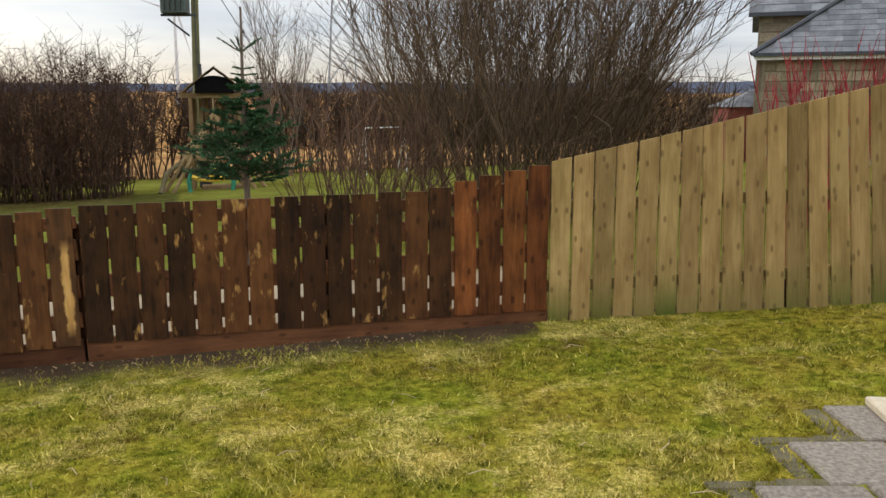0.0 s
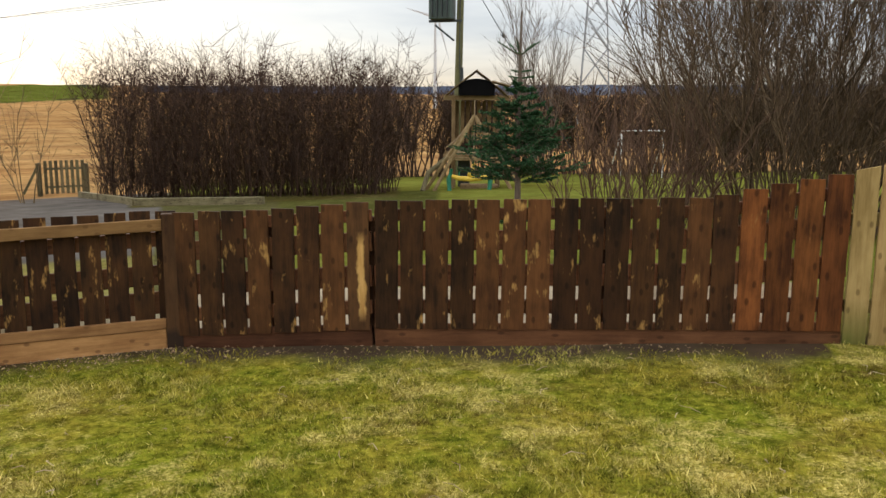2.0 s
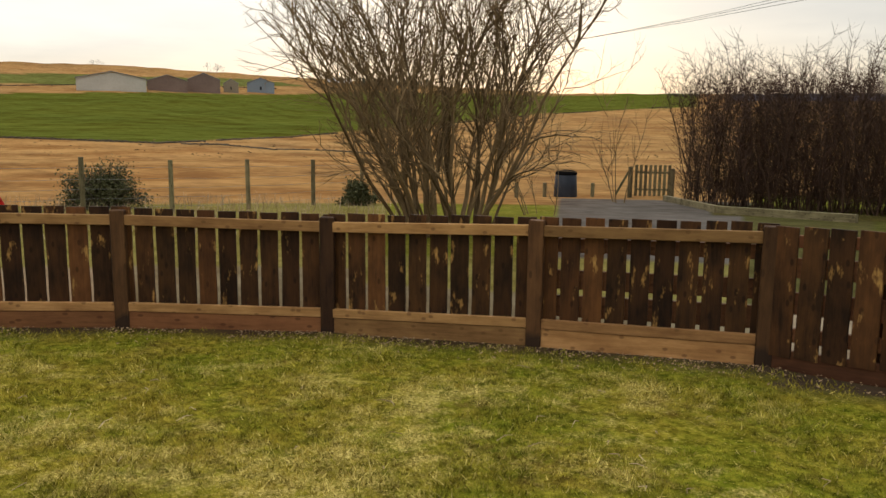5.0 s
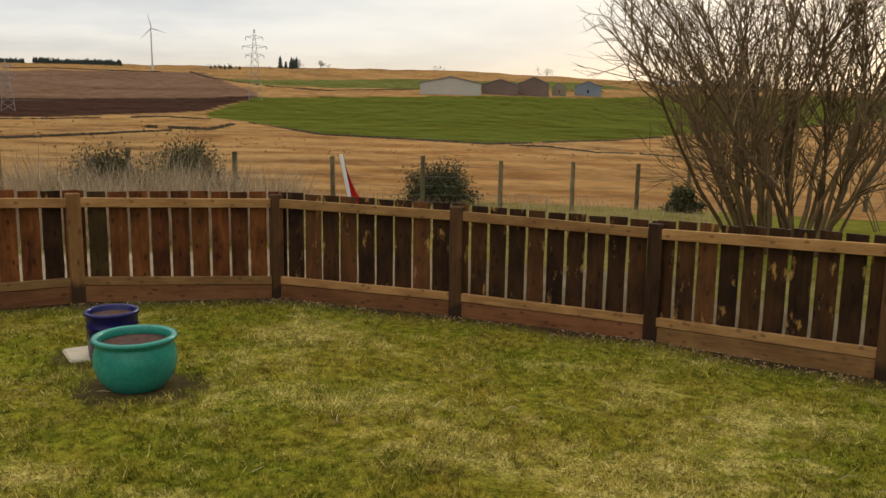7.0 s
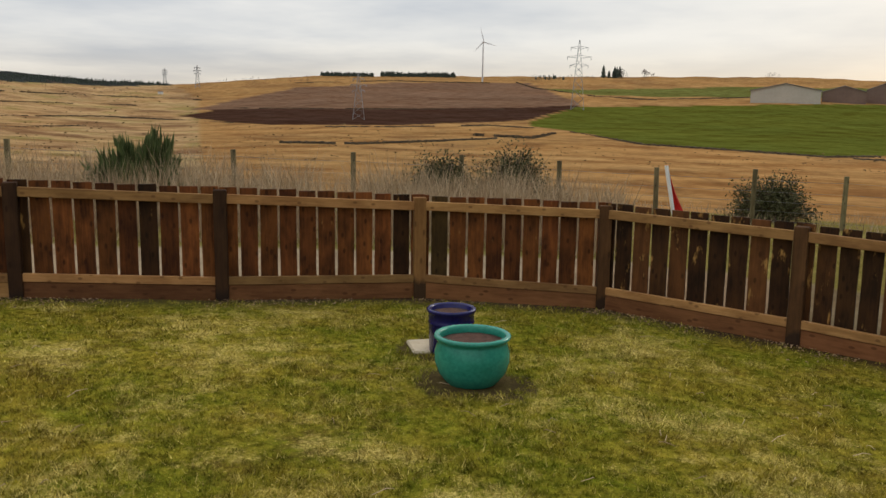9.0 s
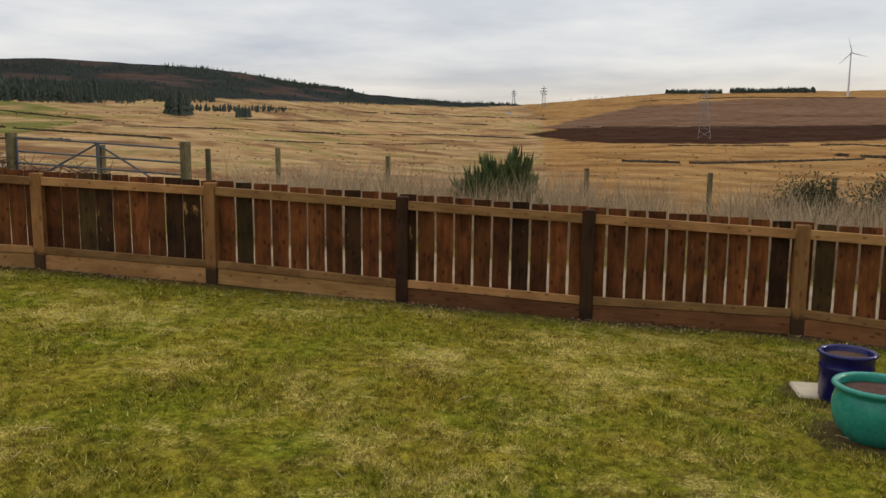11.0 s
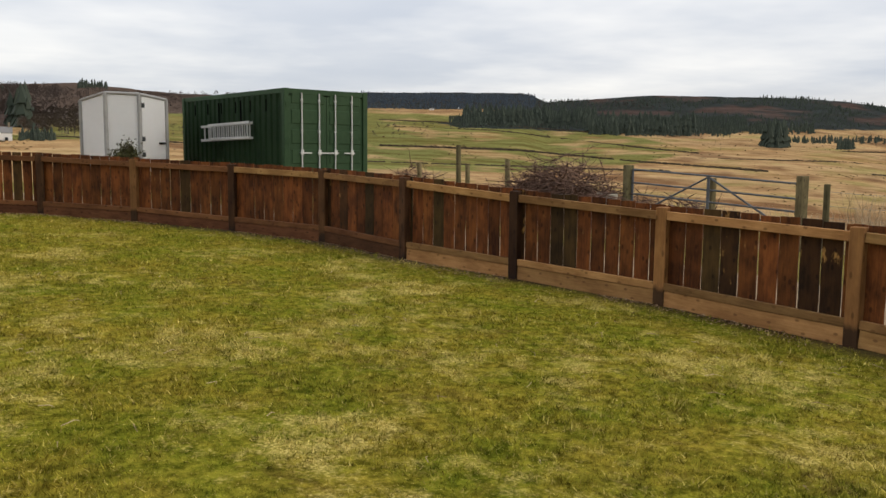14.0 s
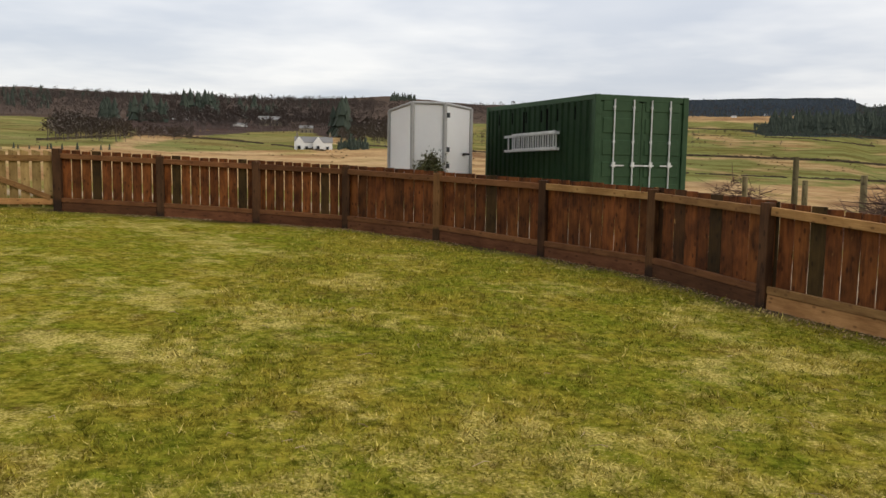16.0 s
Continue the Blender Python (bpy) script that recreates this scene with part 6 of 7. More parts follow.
# ---- distant buildings, masts, woods ----
HAZE_GREY = plain("pale_cladding", (0.36, 0.335, 0.28), (0.46, 0.43, 0.36), 0.08, 0.7)
BROWN_CLAD = plain("brown_cladding", (0.13, 0.085, 0.065), (0.19, 0.13, 0.10), 0.08, 0.7)
BLUE_CLAD = plain("blue_grey_cladding", (0.13, 0.155, 0.175), (0.20, 0.23, 0.255), 0.08, 0.6)
ROOFING = plain("grey_roofing", (0.14, 0.135, 0.13), (0.23, 0.22, 0.205), 0.1, 0.7)
HARL = plain("white_harling", (0.62, 0.61, 0.58), (0.76, 0.75, 0.72), 0.3, 0.8)
MAST = plain("mast_steel", (0.20, 0.21, 0.22), (0.30, 0.31, 0.32), 0.3, 0.6)
PALE_TOWER = plain("turbine_white", (0.50, 0.50, 0.50), (0.60, 0.60, 0.60), 0.1, 0.5)


def shed(name, label, category, a0, a1, up, height, depth, wall, roof, group="", openings=3, r=None):
    """A gabled building whose long side spans the bearings a0 to a1."""
    r = r or range_of((a0 + a1) / 2, up)
    p, q = at_bearing(a0, r), at_bearing(a1, r)
    d = q - p
    L = Vector((d.x, d.y, 0)).length
    z = min(p.z, q.z) - 0.5
    m = Matrix.Translation((p.x, p.y, z)) @ Matrix.Rotation(math.atan2(d.y, d.x), 4, "Z")
    h = height * r
    ob = thing(name, m, label, category, group)
    D = depth * L
    e = h * 0.68
    bm = bmesh.new()
    prof = [(0, 0), (L, 0), (L, e), (L / 2, h), (0, e)] if depth > 0.9 else None
    if prof:
        f = [bm.verts.new((x, 0, zz)) for x, zz in prof]
        b = [bm.verts.new((x, D, zz)) for x, zz in prof]
        bm.faces.new(f)
        bm.faces.new(b[::-1])
        for i in range(5):
            j = (i + 1) % 5
            if i not in (2, 3):
                bm.faces.new((f[i], b[i], b[j], f[j]))
        part("wall", bm, wall, ob)
        for i in (2, 3):
            s = [Vector(prof[i]), Vector(prof[i + 1])]
            c = (s[0] + s[1]) / 2
            v = s[1] - s[0]
            part("roof", boxes(((v.length * 1.06, D * 1.04, h * 0.03), (c.x, D / 2, c.y + h * 0.015), Matrix.Rotation(-math.atan2(v.y, v.x), 4, "Y"))), roof, ob)
    else:
        f = [bm.verts.new((x, y, zz)) for x in (0, L) for y, zz in ((0, 0), (0, e), (D / 2, h), (D, e), (D, 0))]
        bm.faces.new(f[:5])
        bm.faces.new(f[:4:-1])
        bm.faces.new((f[0], f[5], f[6], f[1]))
        bm.faces.new((f[4], f[3], f[8], f[9]))
        part("wall", bm, wall, ob)
        for y0, z0, y1, z1 in ((0, e, D / 2, h), (D, e, D / 2, h)):
            v = Vector((y1 - y0, z1 - z0))
            part("roof", boxes(((L * 1.03, v.length * 1.08, h * 0.03), (L / 2, (y0 + y1) / 2, (z0 + z1) / 2 + h * 0.015), Matrix.Rotation(math.atan2(v.y, v.x), 4, "X"))), roof, ob)
    for k in range(openings):
        x = L * (k + 0.7) / (openings + 0.4)
        o = part("window", boxes(((L * 0.07, 0.3, e * 0.32), (x, -0.02, e * 0.52))), GLASS, ob)
        part("sill", boxes(((L * 0.09, 0.4, e * 0.04), (x, -0.1, e * 0.33))), wall, o)
    return ob, m, L, h, e


def farm():
    shed("farm_shed", "long pale clad farm shed across the green field", "shed", 78.2, 74.1, 0.84, 0.023, 1.0, HAZE_GREY, ROOFING, openings=0)
    shed("farm_shed", "brown clad farm shed across the green field", "shed", 74.05, 71.6, 0.84, 0.020, 1.0, BROWN_CLAD, ROOFING, openings=0)
    shed("farm_shed", "brown clad farm shed with a wide gable", "shed", 71.6, 69.55, 0.84, 0.0225, 1.0, BROWN_CLAD, ROOFING, openings=0)
    shed("stone_barn", "small dark stone barn beside the sheds", "barn", 69.35, 68.4, 0.86, 0.016, 1.0, STONE, ROOFING, openings=1)
    shed("tin_shed", "blue-grey tin shed with a dark roof", "shed", 67.85, 66.1, 0.86, 0.018, 1.2, BLUE_CLAD, ROOFING, openings=1)
    shed("far_cottage", "long low cottage on the horizon beside trees", "cottage", 62.6, 61.0, 1.62, 0.006, 0.3, HARL, ROOFING, openings=4)
    ob, m, L, h, e = shed("white_cottage", "white harled cottage with grey slate roof and dormers", "cottage", 188.9, 186.5, 0.52, 0.0195, 0.42, HARL, ROOFING, openings=5)
    for k, x in enumerate((0.06, 0.94)):
        part("chimney", boxes(((L * 0.045, L * 0.05, h * 0.35), (L * x, L * 0.21, h * 1.1))), STONE, ob)
    for x in (0.12, 0.62):
        bm = bmesh.new()
        w, d = L * 0.13, L * 0.12
        pr = [(-w, 0), (w, 0), (w, e), (0, h * 1.02), (-w, e)]
        f = [bm.verts.new((L * x + px, -d, pz)) for px, pz in pr]
        b = [bm.verts.new((L * x + px, L * 0.2, pz)) for px, pz in pr]
        bm.faces.new(f)
        for i in range(5):
            bm.faces.new((f[i], b[i], b[(i + 1) % 5], f[(i + 1) % 5]))
        part("gable", bm, HARL, ob)
        part("window", boxes(((w * 0.6, 0.3, e * 0.35), (L * x, -d - 0.05, e * 0.55))), GLASS, ob)
    for a0, a1, up, hh, wall in ((197.6, 195.5, 2.25, 0.010, HARL), (191.6, 190.1, 1.95, 0.013, STONE), (193.2, 192.3, 1.9, 0.006, HARL), (188.9, 188.0, 1.6, 0.010, STONE), (185.0, 184.2, 0.9, 0.006, HARL), (203.0, 202.3, 2.2, 0.005, HARL)):
        shed("village_house", "distant house with a grey roof among bare trees", "house", a0, a1, up, hh, 0.45, wall, ROOFING, "village houses", 3)
    for a, up in ((158.6, 3.3), (160.5, 3.2), (156.8, 3.25), (131.0, 1.75), (116.5, 1.2)):
        shed("hill_farm", "tiny pale farmhouse below the wooded hills", "house", a + 0.16, a - 0.16, up - 0.3, 0.003, 0.5, HARL, ROOFING, "hill farms", 1)


farm()


def turbine(a, hub_up, r, blade, spin, yaw, label):
    base = at_bearing(a, r)
    top = EYE[2] + r * math.tan(radians(hub_up))
    H = top - base.z
    ob = thing("wind_turbine", Matrix.Translation(base), label, "wind turbine", "wind turbines")
    bm = bmesh.new()
    tube(bm, [(0, 0, -2), (0, 0, H * 0.5), (0, 0, H)], [H * 0.024, H * 0.018, H * 0.013], 12)
    part("tower", bm, PALE_TOWER, ob)
    face = Matrix.Translation((0, 0, H)) @ Matrix.Rotation(radians(a + yaw), 4, "Z")
    n = part("nacelle", boxes(((H * 0.03, H * 0.09, H * 0.035), (0, 0, 0.5), Matrix(), H * 0.006)), PALE_TOWER, ob)
    n.matrix_basis = face
    bm = bmesh.new()
    bmesh.ops.create_icosphere(bm, subdivisions=2, radius=H * 0.02, matrix=Matrix.Translation((0, -H * 0.055, 0.5)))
    part("hub", bm, PALE_TOWER, n)
    for k in range(3):
        ang = radians(spin + 120 * k)
        bm = bmesh.new()
        rows = []
        for t, w in ((0.02, 0.03), (0.12, 0.07), (0.3, 0.058), (0.65, 0.036), (1.0, 0.01)):
            rows.append([bm.verts.new((dx * w * blade, -H * 0.055 + dy * w * blade * 0.25, t * blade)) for dx, dy in ((-0.35, 0), (0, 0.6), (0.65, 0), (0, -0.6))])
        for p, q in zip(rows, rows[1:]):
            for i in range(4):
                bm.faces.new((p[i], p[(i + 1) % 4], q[(i + 1) % 4], q[i]))
        bl = part("blade", bm, PALE_TOWER, ob)
        bl.matrix_basis = face @ Matrix.Translation((0, 0, 0.5)) @ Matrix.Rotation(ang, 4, "Y")


turbine(95.47, 4.6, range_of(95.47, 2.0), 0.0168 * range_of(95.47, 2.0), -15, 15, "white three-bladed wind turbine on the hill")
turbine(17.28, 5.53, 560, 27, 160, 40, "pale three-bladed wind turbine behind the hedges")


def pylon(a, top_up, r, base_w, label="steel lattice power pylon"):
    p = at_bearing(a, r)
    H = EYE[2] + r * math.tan(radians(top_up)) - p.z
    ob = thing("pylon", Matrix.Translation(p) @ Matrix.Rotation(radians(a), 4, "Z"), label, "pylon", "pylons")
    s = Soup()
    t = max(H * 0.0030, r * 0.00026)
    w = lambda z: base_w * (1 - z / H * 0.9) if z < 0.62 * H else base_w * 0.44 * (1 - (z / H - 0.62) / 0.38 * 0.9)
    lv = [0, 0.16, 0.3, 0.42, 0.53, 0.62, 0.72, 0.82, 0.92, 1.0]
    for i in range(len(lv) - 1):
        z0, z1 = lv[i] * H, lv[i + 1] * H
        a0, a1 = w(z0) / 2, w(z1) / 2
        c0, c1 = [(-a0, -a0), (a0, -a0), (a0, a0), (-a0, a0)], [(-a1, -a1), (a1, -a1), (a1, a1), (-a1, a1)]
        for k in range(4):
            n = (k + 1) % 4
            s.stem([(*c0[k], z0), (*c1[k], z1)], [t, t], 3)
            s.stem([(*c0[k], z0), (*c1[n], z1)], [t * 0.6, t * 0.6], 3)
            s.stem([(*c0[n], z0), (*c1[k], z1)], [t * 0.6, t * 0.6], 3)
    part("lattice_tower", s.mesh("lattice_tower", MAST), None, ob)
    for f, l in ((0.64, 0.13), (0.76, 0.17), (0.89, 0.12)):
        z = f * H
        for sx in (-1, 1):
            s = Soup()
            s.stem([(sx * w(z) / 2, 0, z + 0.02 * H), (sx * l * H, 0, z)], [t, t], 3)
            s.stem([(sx * w(z) / 2, 0, z - 0.02 * H), (sx * l * H, 0, z)], [t, t], 3)
            s.stem([(sx * l * H, 0, z), (sx * l * H, 0, z - 0.045 * H)], [t * 1.4, t * 1.4], 3)
            part("cross_arm", s.mesh("cross_arm", MAST), None, ob)


pylon(89.1, 4.81, range_of(89.1, 0.25), 7.0)
pylon(103.8, 2.45, range_of(103.8, -0.6), 3.6)
pylon(114.2, 2.75, 1150, 6)
pylon(116.2, 2.5, 1350, 6)
pylon(6.6, 15.0, 240, 9.0)


def far_wood(name, label, spots, mat, seed, conifer=True):
    """Many small trees at (from bearing, to bearing, lower edge, upper edge, count, height), all in degrees."""
    rnd = random.Random(seed)
    s = Soup()
    for a0, a1, e0, e1, n, h in spots:
        for _ in range(n):
            a = rnd.uniform(a0, a1)
            r0, r1 = range_of(a, e0), range_of(a, e1)
            r = r0 + (r1 - r0) * rnd.random() ** 0.8
            p = at_bearing(a, r)
            if conifer and 126 < a < 150 and e1 > 2.5 and noise.noise(Vector((a * 0.30, math.log(r) * 5.5, 1.7))) > 0.18:
                continue
            k = r * math.tan(radians(h)) * rnd.choice((0.45, 0.7, 0.85, 1.0, 1.0, 1.35)) * rnd.uniform(0.85, 1.15)
            if conifer:
                tiers, m = 3, 5
                for t in range(tiers):
                    z0, z1 = k * (0.08 + 0.27 * t), k * (0.48 + 0.26 * t)
                    w = k * (0.25 - 0.055 * t)
                    off = rnd.random() * 6
                    for i in range(m):
                        b0, b1 = off + 6.283 * i / m, off + 6.283 * (i + 1) / m
                        s.tri((p.x + w * math.cos(b0), p.y + w * math.sin(b0), p.z + z0 - 0.1 * k * rnd.random()), (p.x + w * math.cos(b1), p.y + w * math.sin(b1), p.z + z0), (p.x, p.y, p.z + z1))
            else:
                s.stem([(p.x, p.y, p.z), (p.x, p.y, p.z + k * 0.8)], [k * 0.025, k * 0.01], 3)
                for _ in range(36 if h < 0.6 else 120):
                    b, e = rnd.uniform(0, 6.283), rnd.uniform(0.1, 1.4)
                    q = Vector((math.cos(b) * math.cos(e), math.sin(b) * math.cos(e), math.sin(e) * 1.25)) * k * 0.42 * rnd.uniform(0.5, 1.0) + Vector((p.x, p.y, p.z + k * 0.36))
                    w = k * rnd.uniform(0.02, 0.05)
                    s.tri((q.x - w, q.y + rnd.gauss(0, w), q.z - w * 0.6), (q.x + rnd.gauss(0, w), q.y + w, q.z + w), (q.x + w, q.y - w, q.z + rnd.gauss(0, w)))
    tagged(new(name, s.mesh(name, mat)), label, "wood", kind="stuff")


FIR_FAR = twigs("far_conifers", (0.026, 0.036, 0.026), (0.058, 0.070, 0.050))
BARE_FAR = twigs("far_bare_trees", (0.090, 0.070, 0.059), (0.125, 0.098, 0.083))
far_wood("conifer_woods", "dark conifer plantations on the hills", [
    (140, 159.3, 1.65, 2.4, 3600, 0.22), (141, 147, 1.2, 1.65, 500, 0.2), (127, 153, 2.4, 3.65, 2300, 0.18), (126, 140, 1.7, 2.6, 900, 0.17), (137.7, 139.0, 0.5, 0.62, 40, 1.35), (131.5, 137.5, 0.8, 1.0, 150, 0.32), (136, 143.5, 1.35, 1.7, 300, 0.45),
    (143.2, 150, 1.25, 1.75, 420, 0.85), (149.5, 158.4, 1.85, 2.3, 460, 0.8), (116, 128, 1.38, 1.8, 900, 0.14), (133.8, 134.8, 0.45, 0.5, 16, 0.55),
    (97.3, 102.3, 2.28, 2.34, 700, 0.24), (102.8, 106.3, 2.24, 2.3, 480, 0.2), (86.2, 87.6, 2.34, 2.38, 14, 0.6), (55.5, 60.5, 1.42, 1.5, 90, 0.4), (38, 40, 0.85, 1.0, 40, 0.2), (90.0, 92.0, 2.2, 2.3, 40, 0.2),
    (185.7, 186.7, 1.2, 1.5, 26, 1.9), (184.2, 186.1, 0.5, 0.7, 90, 0.55), (197.3, 199.6, 2.0, 2.3, 40, 1.25), (200.3, 201.2, 2.0, 2.2, 16, 1.2), (194.2, 196.4, 2.2, 2.7, 40, 1.2), (190.5, 193, 2.3, 2.7, 24, 0.9),
    (204, 213, 2.6, 3.4, 160, 0.5), (181.3, 183, 3.75, 3.95, 70, 0.35), (199.6, 206, 0.25, 0.3, 14, 0.42), (186, 212, 3.2, 3.55, 260, 0.35)], FIR_FAR, 201)
# needle colour pushed towards blue to stand in for distance haze
far_wood("blue_hill_woods", "dark spruce wood on the farthest hill, tinted blue for distance haze", [(153.5, 166, 2.9, 3.85, 2600, 0.2)], twigs("haze_tinted_conifers", (0.036, 0.048, 0.062), (0.060, 0.075, 0.092)), 203)
far_wood("bare_woods", "leafless brown woods along the hillside", [
    (184, 213, 2.1, 3.55, 5200, 0.42), (172, 184, 2.4, 3.5, 900, 0.35), (199.2, 203.6, 0.75, 1.25, 110, 1.15), (195.5, 199.5, 0.9, 1.3, 80, 0.6), (186.5, 199, 1.7, 2.3, 330, 0.85), (187, 197, 1.5, 1.75, 120, 0.55), (182.8, 186.2, 0.7, 1.7, 130, 1.0), (172, 183, 0.8, 1.6, 200, 0.4), (150, 170, 1.0, 1.9, 60, 0.3), (117, 142, 0.3, 1.0, 110, 0.14), (186, 205, 3.3, 3.55, 260, 0.38), (145, 165, 2.9, 3.5, 600, 0.2),
    (84.2, 85.3, 2.33, 2.38, 7, 0.45), (85.8, 86.4, 2.33, 2.38, 6, 0.45), (76.5, 77.4, 2.36, 2.42, 8, 0.3), (69.3, 70.6, 2.02, 2.1, 9, 0.5), (62, 63, 1.75, 1.8, 8, 0.3), (88.0, 92.2, 2.25, 2.35, 40, 0.2), (107, 113, 1.7, 2.1, 30, 0.2), (116, 128, 0.9, 1.6, 60, 0.18), (160, 168, 1.0, 2.0, 60, 0.25)], BARE_FAR, 202, False)


def dry_walls():
    """Field walls and ditches: broken rows of rough stones along the field edges."""
    rnd = random.Random(211)
    lines = [
        ([(62, -1.75), (65, -2.05), (73.5, -2.45), (80, -2.15), (84.7, -1.95), (89, -1.3), (91.6, -0.95)], 0.9), ([(92, -1.0), (95, -0.85), (101, -1.05), (106, -1.1)], 0.8),
        ([(94.5, -1.75), (99, -2.0), (104, -2.2), (109, -2.15)], 1.0), ([(90.5, -1.35), (92, -1.7), (96, -1.55)], 1.6), ([(66, -2.9), (69.5, -2.55), (72, -2.5)], 0.8), ([(58, -3.2), (63, -2.9), (66, -2.85)], 0.7),
        ([(128, -0.5), (136, -0.25), (143, -0.15)], 0.6), ([(112, -0.9), (120, -0.55), (127, -0.6), (134, -0.35)], 0.6), ([(118, 0.15), (127, 0.3), (137, 0.35)], 0.6), ([(120, -1.1), (126, -1.25), (133, -1.0)], 0.5),
        ([(139, -0.9), (147, -0.4), (155, 0.3), (164, 0.5)], 0.8), ([(143, 0.15), (150, 0.85), (156, 1.55), (163, 1.75)], 0.8), ([(145, -1.0), (155, -0.8), (165, -0.6)], 0.7), ([(150, 1.5), (157, 2.0), (164, 2.2)], 0.8),
        ([(176, 0.5), (182, 0.75), (186, 0.85)], 0.7), ([(187, 0.45), (193, 1.0), (198, 1.25), (204, 0.8)], 0.8), ([(84, 0.95), (88, 1.15), (92, 1.65), (93.2, 2.0)], 1.0), ([(66, 1.15), (75, 1.25), (84, 1.0)], 0.8),
        ([(94, 0.22), (100, 0.16), (107, 0.1), (112, 0.05)], 0.7), ([(40, 0.22), (48, -0.35), (58, -1.4)], 0.7), ([(95, 1.95), (102, 2.0), (108, 1.75)], 0.8), ([(114, 0.55), (120, 0.7), (128, 0.95), (134, 1.15)], 0.8)]
    s = Soup()
    for pts, size in lines:
        total = int(abs(pts[-1][0] - pts[0][0]) * 40)
        for k in range(total):
            a = pts[0][0] + (pts[-1][0] - pts[0][0]) * k / total
            if noise.noise(Vector((a * 0.7, size * 7 + pts[0][1], 0))) < -0.42:
                continue
            up = lerp(pts, a) + rnd.gauss(0, 0.012)
            r = range_of(a, up)
            p = at_bearing(a, r)
            w = r * 0.0011 * rnd.uniform(0.5, 1.2) + 0.15
            h = size * rnd.uniform(0.25, 0.7) * (0.35 + r / 700)
            x = Vector((-math.cos(radians(a)), -math.sin(radians(a)), 0)) * w
            b = Vector((p.x, p.y, p.z - 0.1))
            c = [tuple(b - x), tuple(b + x), tuple(b + x * 0.7 + Vector((0, 0, h))), tuple(b - x * 0.8 + Vector((0, 0, h * rnd.uniform(0.6, 1))))]
            y = Vector((x.y, -x.x, 0)) * 0.8
            s.quad(*c)
            s.quad(c[3], c[2], tuple(Vector(c[2]) + y), tuple(Vector(c[3]) + y))
            s.quad(c[1], tuple(Vector(c[1]) + y), tuple(Vector(c[2]) + y), c[2])
    m = twigs("field_wall_stone", (0.035, 0.027, 0.017), (0.13, 0.098, 0.06))
    tagged(new("field_walls", s.mesh("field_walls", m)), "broken dry stone walls and ditches between the fields", "wall", kind="stuff")


dry_walls()


def tussocks():
    """Rough grass tufts, heather and scrub over the moor."""
    rnd = random.Random(221)
    s = Soup()
    for _ in range(9000):
        a = rnd.uniform(40, 205)
        up = rnd.uniform(-3.4, 1.6)
        if up > lerp(SKYLINE, a) - 0.5 or (40 < a < 92 and up > -2.2) or (92 < a < 114 and up > -0.9) or (a > 140 and up < -0.5):
            continue
        if noise.noise(Vector((a * 0.35, up * 3, 5))) < 0.02:
            continue
        r = range_of(a, up)
        p = at_bearing(a, r)
        w = r * 0.0016 * rnd.uniform(0.4, 1.3)
        x = Vector((-math.cos(radians(a)), -math.sin(radians(a)), 0)) * w
        h = w * rnd.uniform(0.35, 0.8)
        s.tri(tuple(p - x), tuple(p + x), tuple(p + x * rnd.uniform(-0.5, 0.5) + Vector((0, 0, h))))
    m = twigs("moor_tussock", (0.055, 0.036, 0.018), (0.23, 0.155, 0.072))
    tagged(new("moor_tussocks", s.mesh("moor_tussocks", m)), "brown tussocks and scrub scattered over the moor", "grass", kind="stuff")


tussocks()

# ---- lawn blades, chips ----


def lawn_material(name):
    m, nt, bs = material(name, 1.0, 0.0, 0.04)
    k = Nodes(nt)
    v = k.coord("Object")
    isl = k.island()
    col = turf(k, v, isl)
    col = k.mix(1.0, col, k.math("ADD", k.math("MULTIPLY", k.math("FRACT", k.math("MULTIPLY", isl, 17.3)), 0.7), 0.75), "MULTIPLY")
    nt.links.new(col, bs.inputs["Base Color"])
    return m


def clumps(x, y, size, seed):
    """Smooth random values from 0 to 1 over the plan, one knot every size metres."""
    grid = np.random.default_rng(seed).random((256, 256))
    u, v = x / size + 91.3, y / size + 47.7
    i, j = np.floor(u).astype(int), np.floor(v).astype(int)
    f, g = u - i, v - j
    f, g = f * f * (3 - 2 * f), g * g * (3 - 2 * g)
    at = lambda a, b: grid[a % 256, b % 256]
    return (at(i, j) * (1 - f) + at(i + 1, j) * f) * (1 - g) + (at(i, j + 1) * (1 - f) + at(i + 1, j + 1) * f) * g


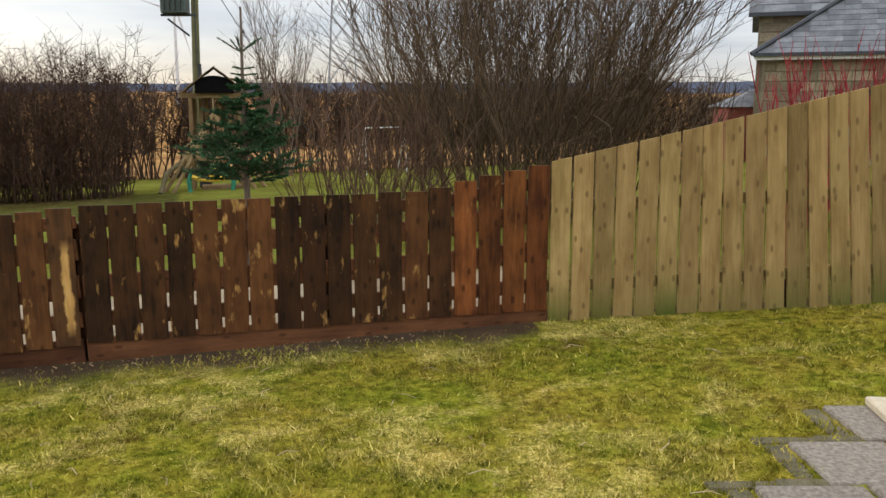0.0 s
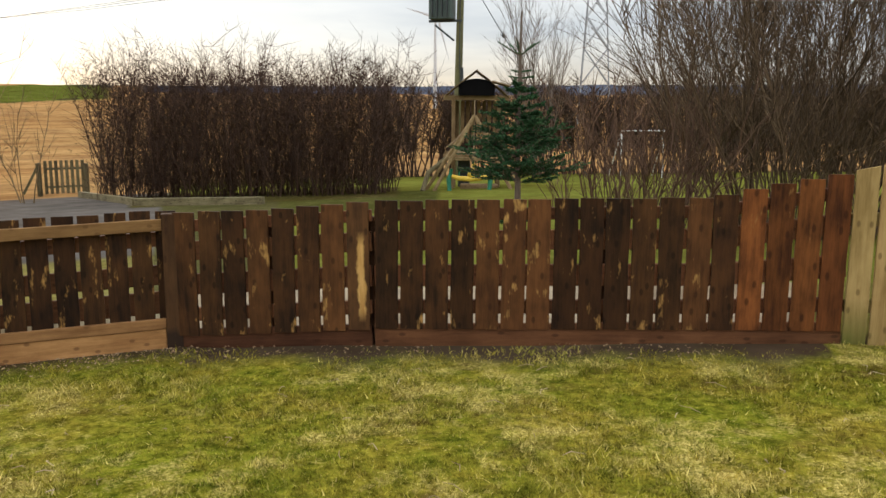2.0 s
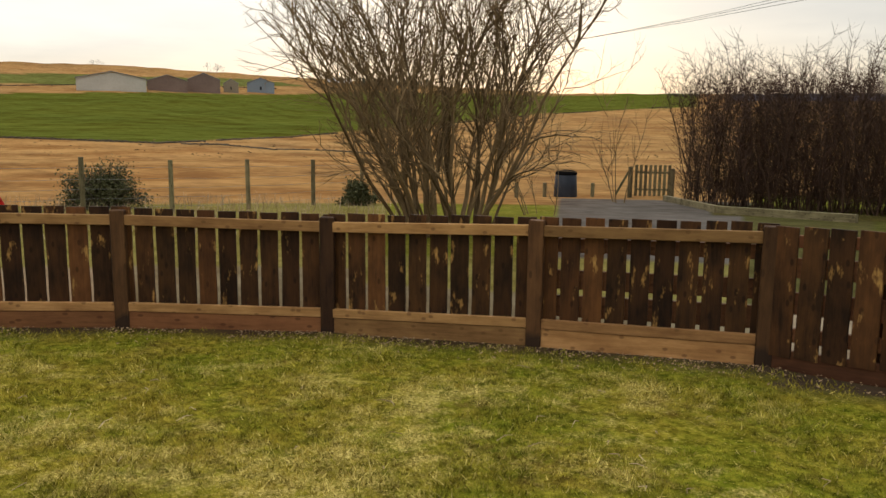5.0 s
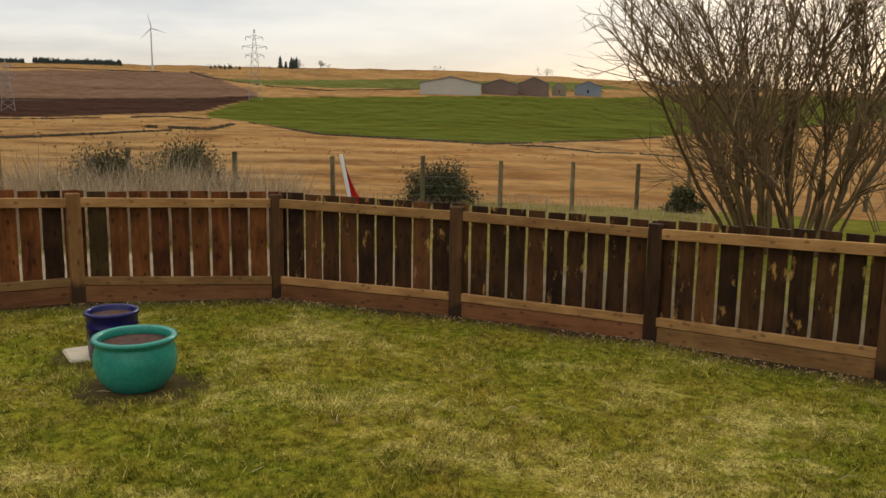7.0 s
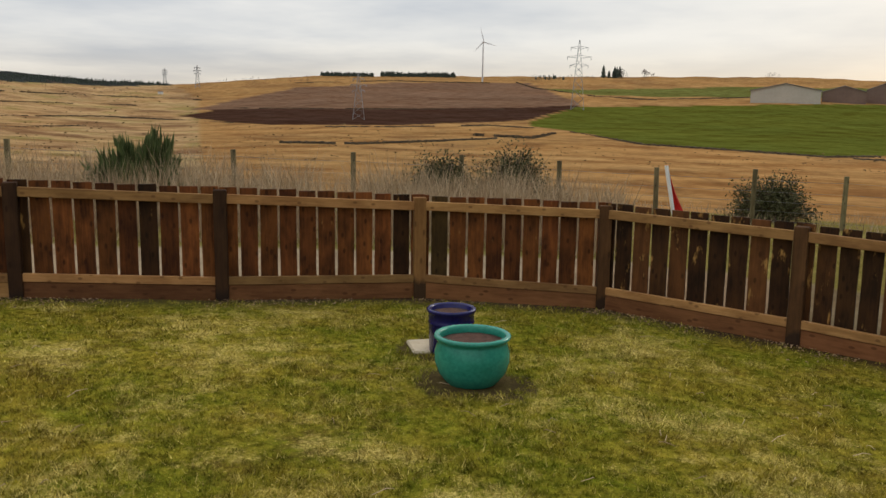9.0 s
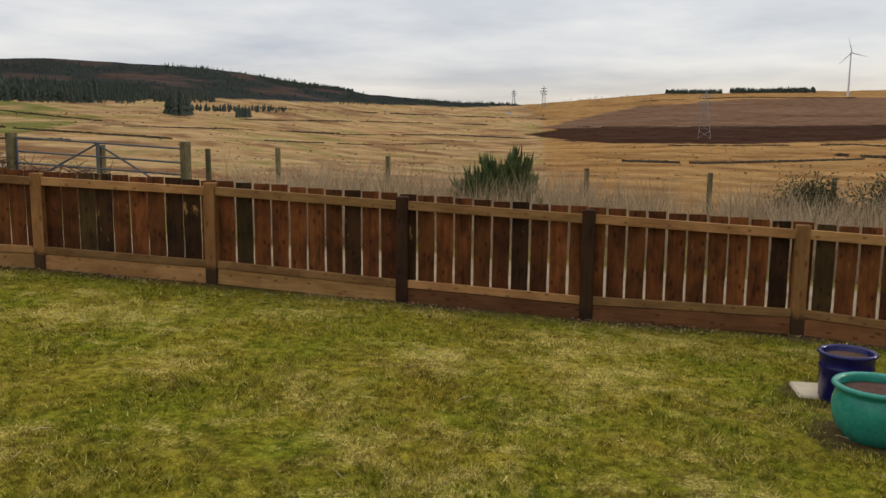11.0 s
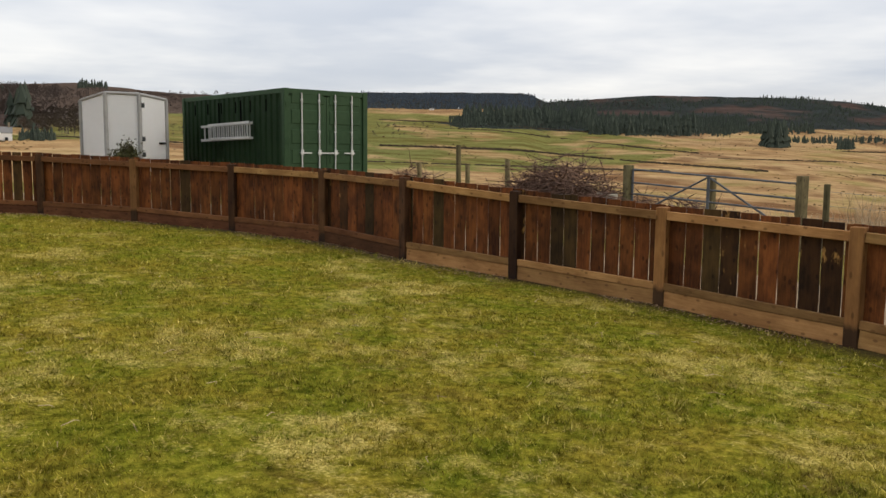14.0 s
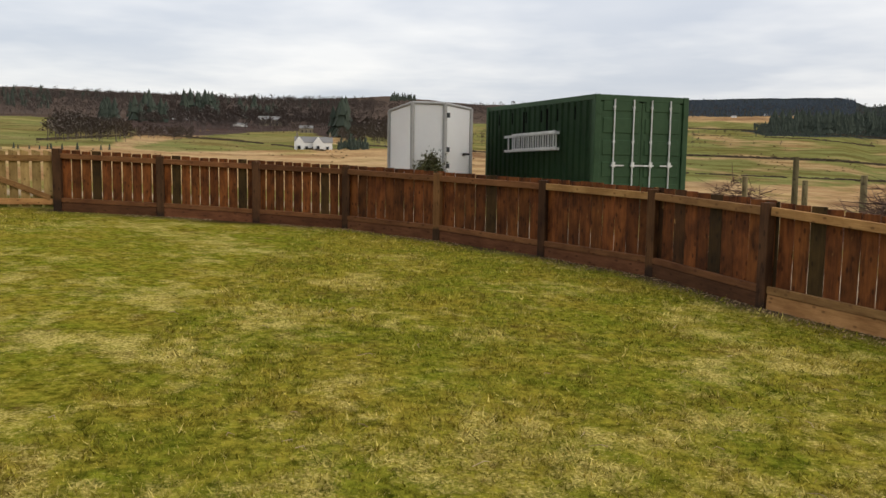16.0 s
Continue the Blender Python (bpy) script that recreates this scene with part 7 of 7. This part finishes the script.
def lawn_blades(count):
    rng = np.random.default_rng(5)
    r = 1.9 + 15.5 * rng.random(count * 2) ** 1.75
    a = np.radians(-38 + 252 * rng.random(count * 2))
    x, y = EYE[0] - r * np.sin(a), EYE[1] - 0.9 * rng.random(count * 2) + r * np.cos(a)
    best, inside = np.full(len(x), 1e9), np.zeros(len(x), bool)
    for (ax, ay), (bx, by) in zip(FENCE_LINE, FENCE_LINE[1:]):
        dx, dy = bx - ax, by - ay
        t = np.clip(((x - ax) * dx + (y - ay) * dy) / (dx * dx + dy * dy), 0, 1)
        d = np.hypot(x - ax - t * dx, y - ay - t * dy)
        near = d < best
        inside[near] = (dx * (y - ay) - dy * (x - ax) > 0)[near]
        best[near] = d[near]
    ragged = 0.07 * (clumps(x, y, 0.11, 31) - 0.3)
    paved = (x < 4.6) & (((x > 1.90 + ragged) & (y < 3.97 + ragged)) | ((x > 1.52 + ragged) & (y < 3.52 + ragged)) | ((x > 1.20 + ragged) & (y < 3.08 + ragged)))
    worn = 0.06 + 0.42 * rng.random(len(x)) ** 1.7 + np.where((y > 4.2) & (x > -3.6) & (x < 0.7), 0.5 * rng.random(len(x)) * clumps(x, y, 0.5, 8), 0.0)
    worn = np.where((x > 0.7) & (y > 4), 0.05, worn)
    keep = inside & ~paved & (best > worn) & (np.hypot(x + 5.72, y + 0.78) > 0.29) & (np.hypot(x + 6.55, y + 1.05) > 0.22)
    keep = np.flatnonzero(keep)[:count]
    x, y, r = x[keep], y[keep], r[keep]
    top, low = np.zeros(len(x)), np.full(len(x), 0.25)
    for px, py, off in POST_OFF:
        w = np.exp(-((x - px) ** 2 + (y - py) ** 2) / 3.0)
        top, low = top + w * off, low + w
    z = 0.0426 * x - 0.0273 * y + top / low
    tuft = clumps(x, y, 0.10, 3) * 0.55 + clumps(x, y, 0.27, 4) * 0.45
    n = len(x)
    h = rng.uniform(0.006, 0.024, n) * (1 + r * 0.03) * (0.35 + 2.3 * tuft ** 1.8)
    w = rng.uniform(0.0016, 0.0034, n) * (1 + r * 0.12)
    t = rng.uniform(0, 2 * np.pi, n)
    lx, ly = rng.normal(0, 0.75, n) * h, rng.normal(0, 0.75, n) * h
    v = np.empty((n, 3, 3))
    v[:, 0] = np.c_[x - w * np.cos(t), y - w * np.sin(t), z - 0.004]
    v[:, 1] = np.c_[x + w * np.cos(t), y + w * np.sin(t), z - 0.004]
    v[:, 2] = np.c_[x + lx, y + ly, z + h]
    me = bpy.data.meshes.new("grass_blades")
    me.vertices.add(3 * n)
    me.vertices.foreach_set("co", v.ravel())
    me.loops.add(3 * n)
    me.loops.foreach_set("vertex_index", np.arange(3 * n))
    me.polygons.add(n)
    me.polygons.foreach_set("loop_start", np.arange(0, 3 * n, 3))
    me.polygons.foreach_set("loop_total", np.full(n, 3))
    me.update(calc_edges=True)
    me.materials.append(lawn_material("grass_blade"))
    tagged(new("grass_blades", me), "short mossy grass with dry straw tips", "grass", kind="stuff")


lawn_blades(620000)


def chips():
    """Wood chips and straw along the foot of the fence and over the lawn."""
    rnd = random.Random(301)
    s = Soup()
    segs = list(zip(FENCE_LINE[1:], FENCE_LINE[2:]))
    for _ in range(7500):
        (ax, ay), (bx, by) = rnd.choice(segs)
        t = rnd.random()
        dx, dy = bx - ax, by - ay
        l = math.hypot(dx, dy)
        off = 0.02 + abs(rnd.gauss(0, 0.2))
        if noise.noise(Vector((ax + t * dx, ay + t * dy, 1)) * 0.9) < -0.2:
            continue
        x, y = ax + t * dx - dy / l * off, ay + t * dy + dx / l * off
        if not off_fence(x, y)[1]:
            x, y = ax + t * dx + dy / l * off, ay + t * dy - dx / l * off
        z = near_ground(x, y) + 0.008
        a, w, h = rnd.uniform(0, 6.28), rnd.uniform(0.004, 0.012), rnd.uniform(0.003, 0.006)
        u, v = Vector((math.cos(a) * w, math.sin(a) * w, rnd.uniform(-0.004, 0.006))), Vector((-math.sin(a) * h, math.cos(a) * h, 0.002))
        p = Vector((x, y, z))
        s.quad(tuple(p - u - v), tuple(p + u - v), tuple(p + u + v), tuple(p - u + v))
    tagged(new("wood_chips", s.mesh("wood_chips", twigs("pale_chips", (0.09, 0.05, 0.025), (0.45, 0.30, 0.165)))), "pale wood chips scattered along the fence foot", "chips", kind="stuff")
    s = Soup()
    for _ in range(420):
        r, a = 2.6 + 8 * rnd.random(), rnd.uniform(-30, 205)
        x, y = EYE[0] - r * math.sin(radians(a)), EYE[1] + r * math.cos(radians(a))
        d, inside = off_fence(x, y)
        if not inside or d < 0.4 or (1.3 < x and y < 4):
            continue
        z = near_ground(x, y) + 0.03
        b, l = rnd.uniform(0, 6.28), rnd.uniform(0.03, 0.13)
        p = Vector((x, y, z))
        q = p + Vector((math.cos(b) * l, math.sin(b) * l, rnd.uniform(-0.01, 0.02)))
        m = (p + q) / 2 + Vector((rnd.gauss(0, 0.012), rnd.gauss(0, 0.012), 0.012))
        s.stem([tuple(p), tuple(m), tuple(q)], [0.0022, 0.0025, 0.001], 3)
    tagged(new("straw_bits", s.mesh("straw_bits", REED)), "loose straw stalks lying on the lawn", "straw", kind="stuff")


chips()
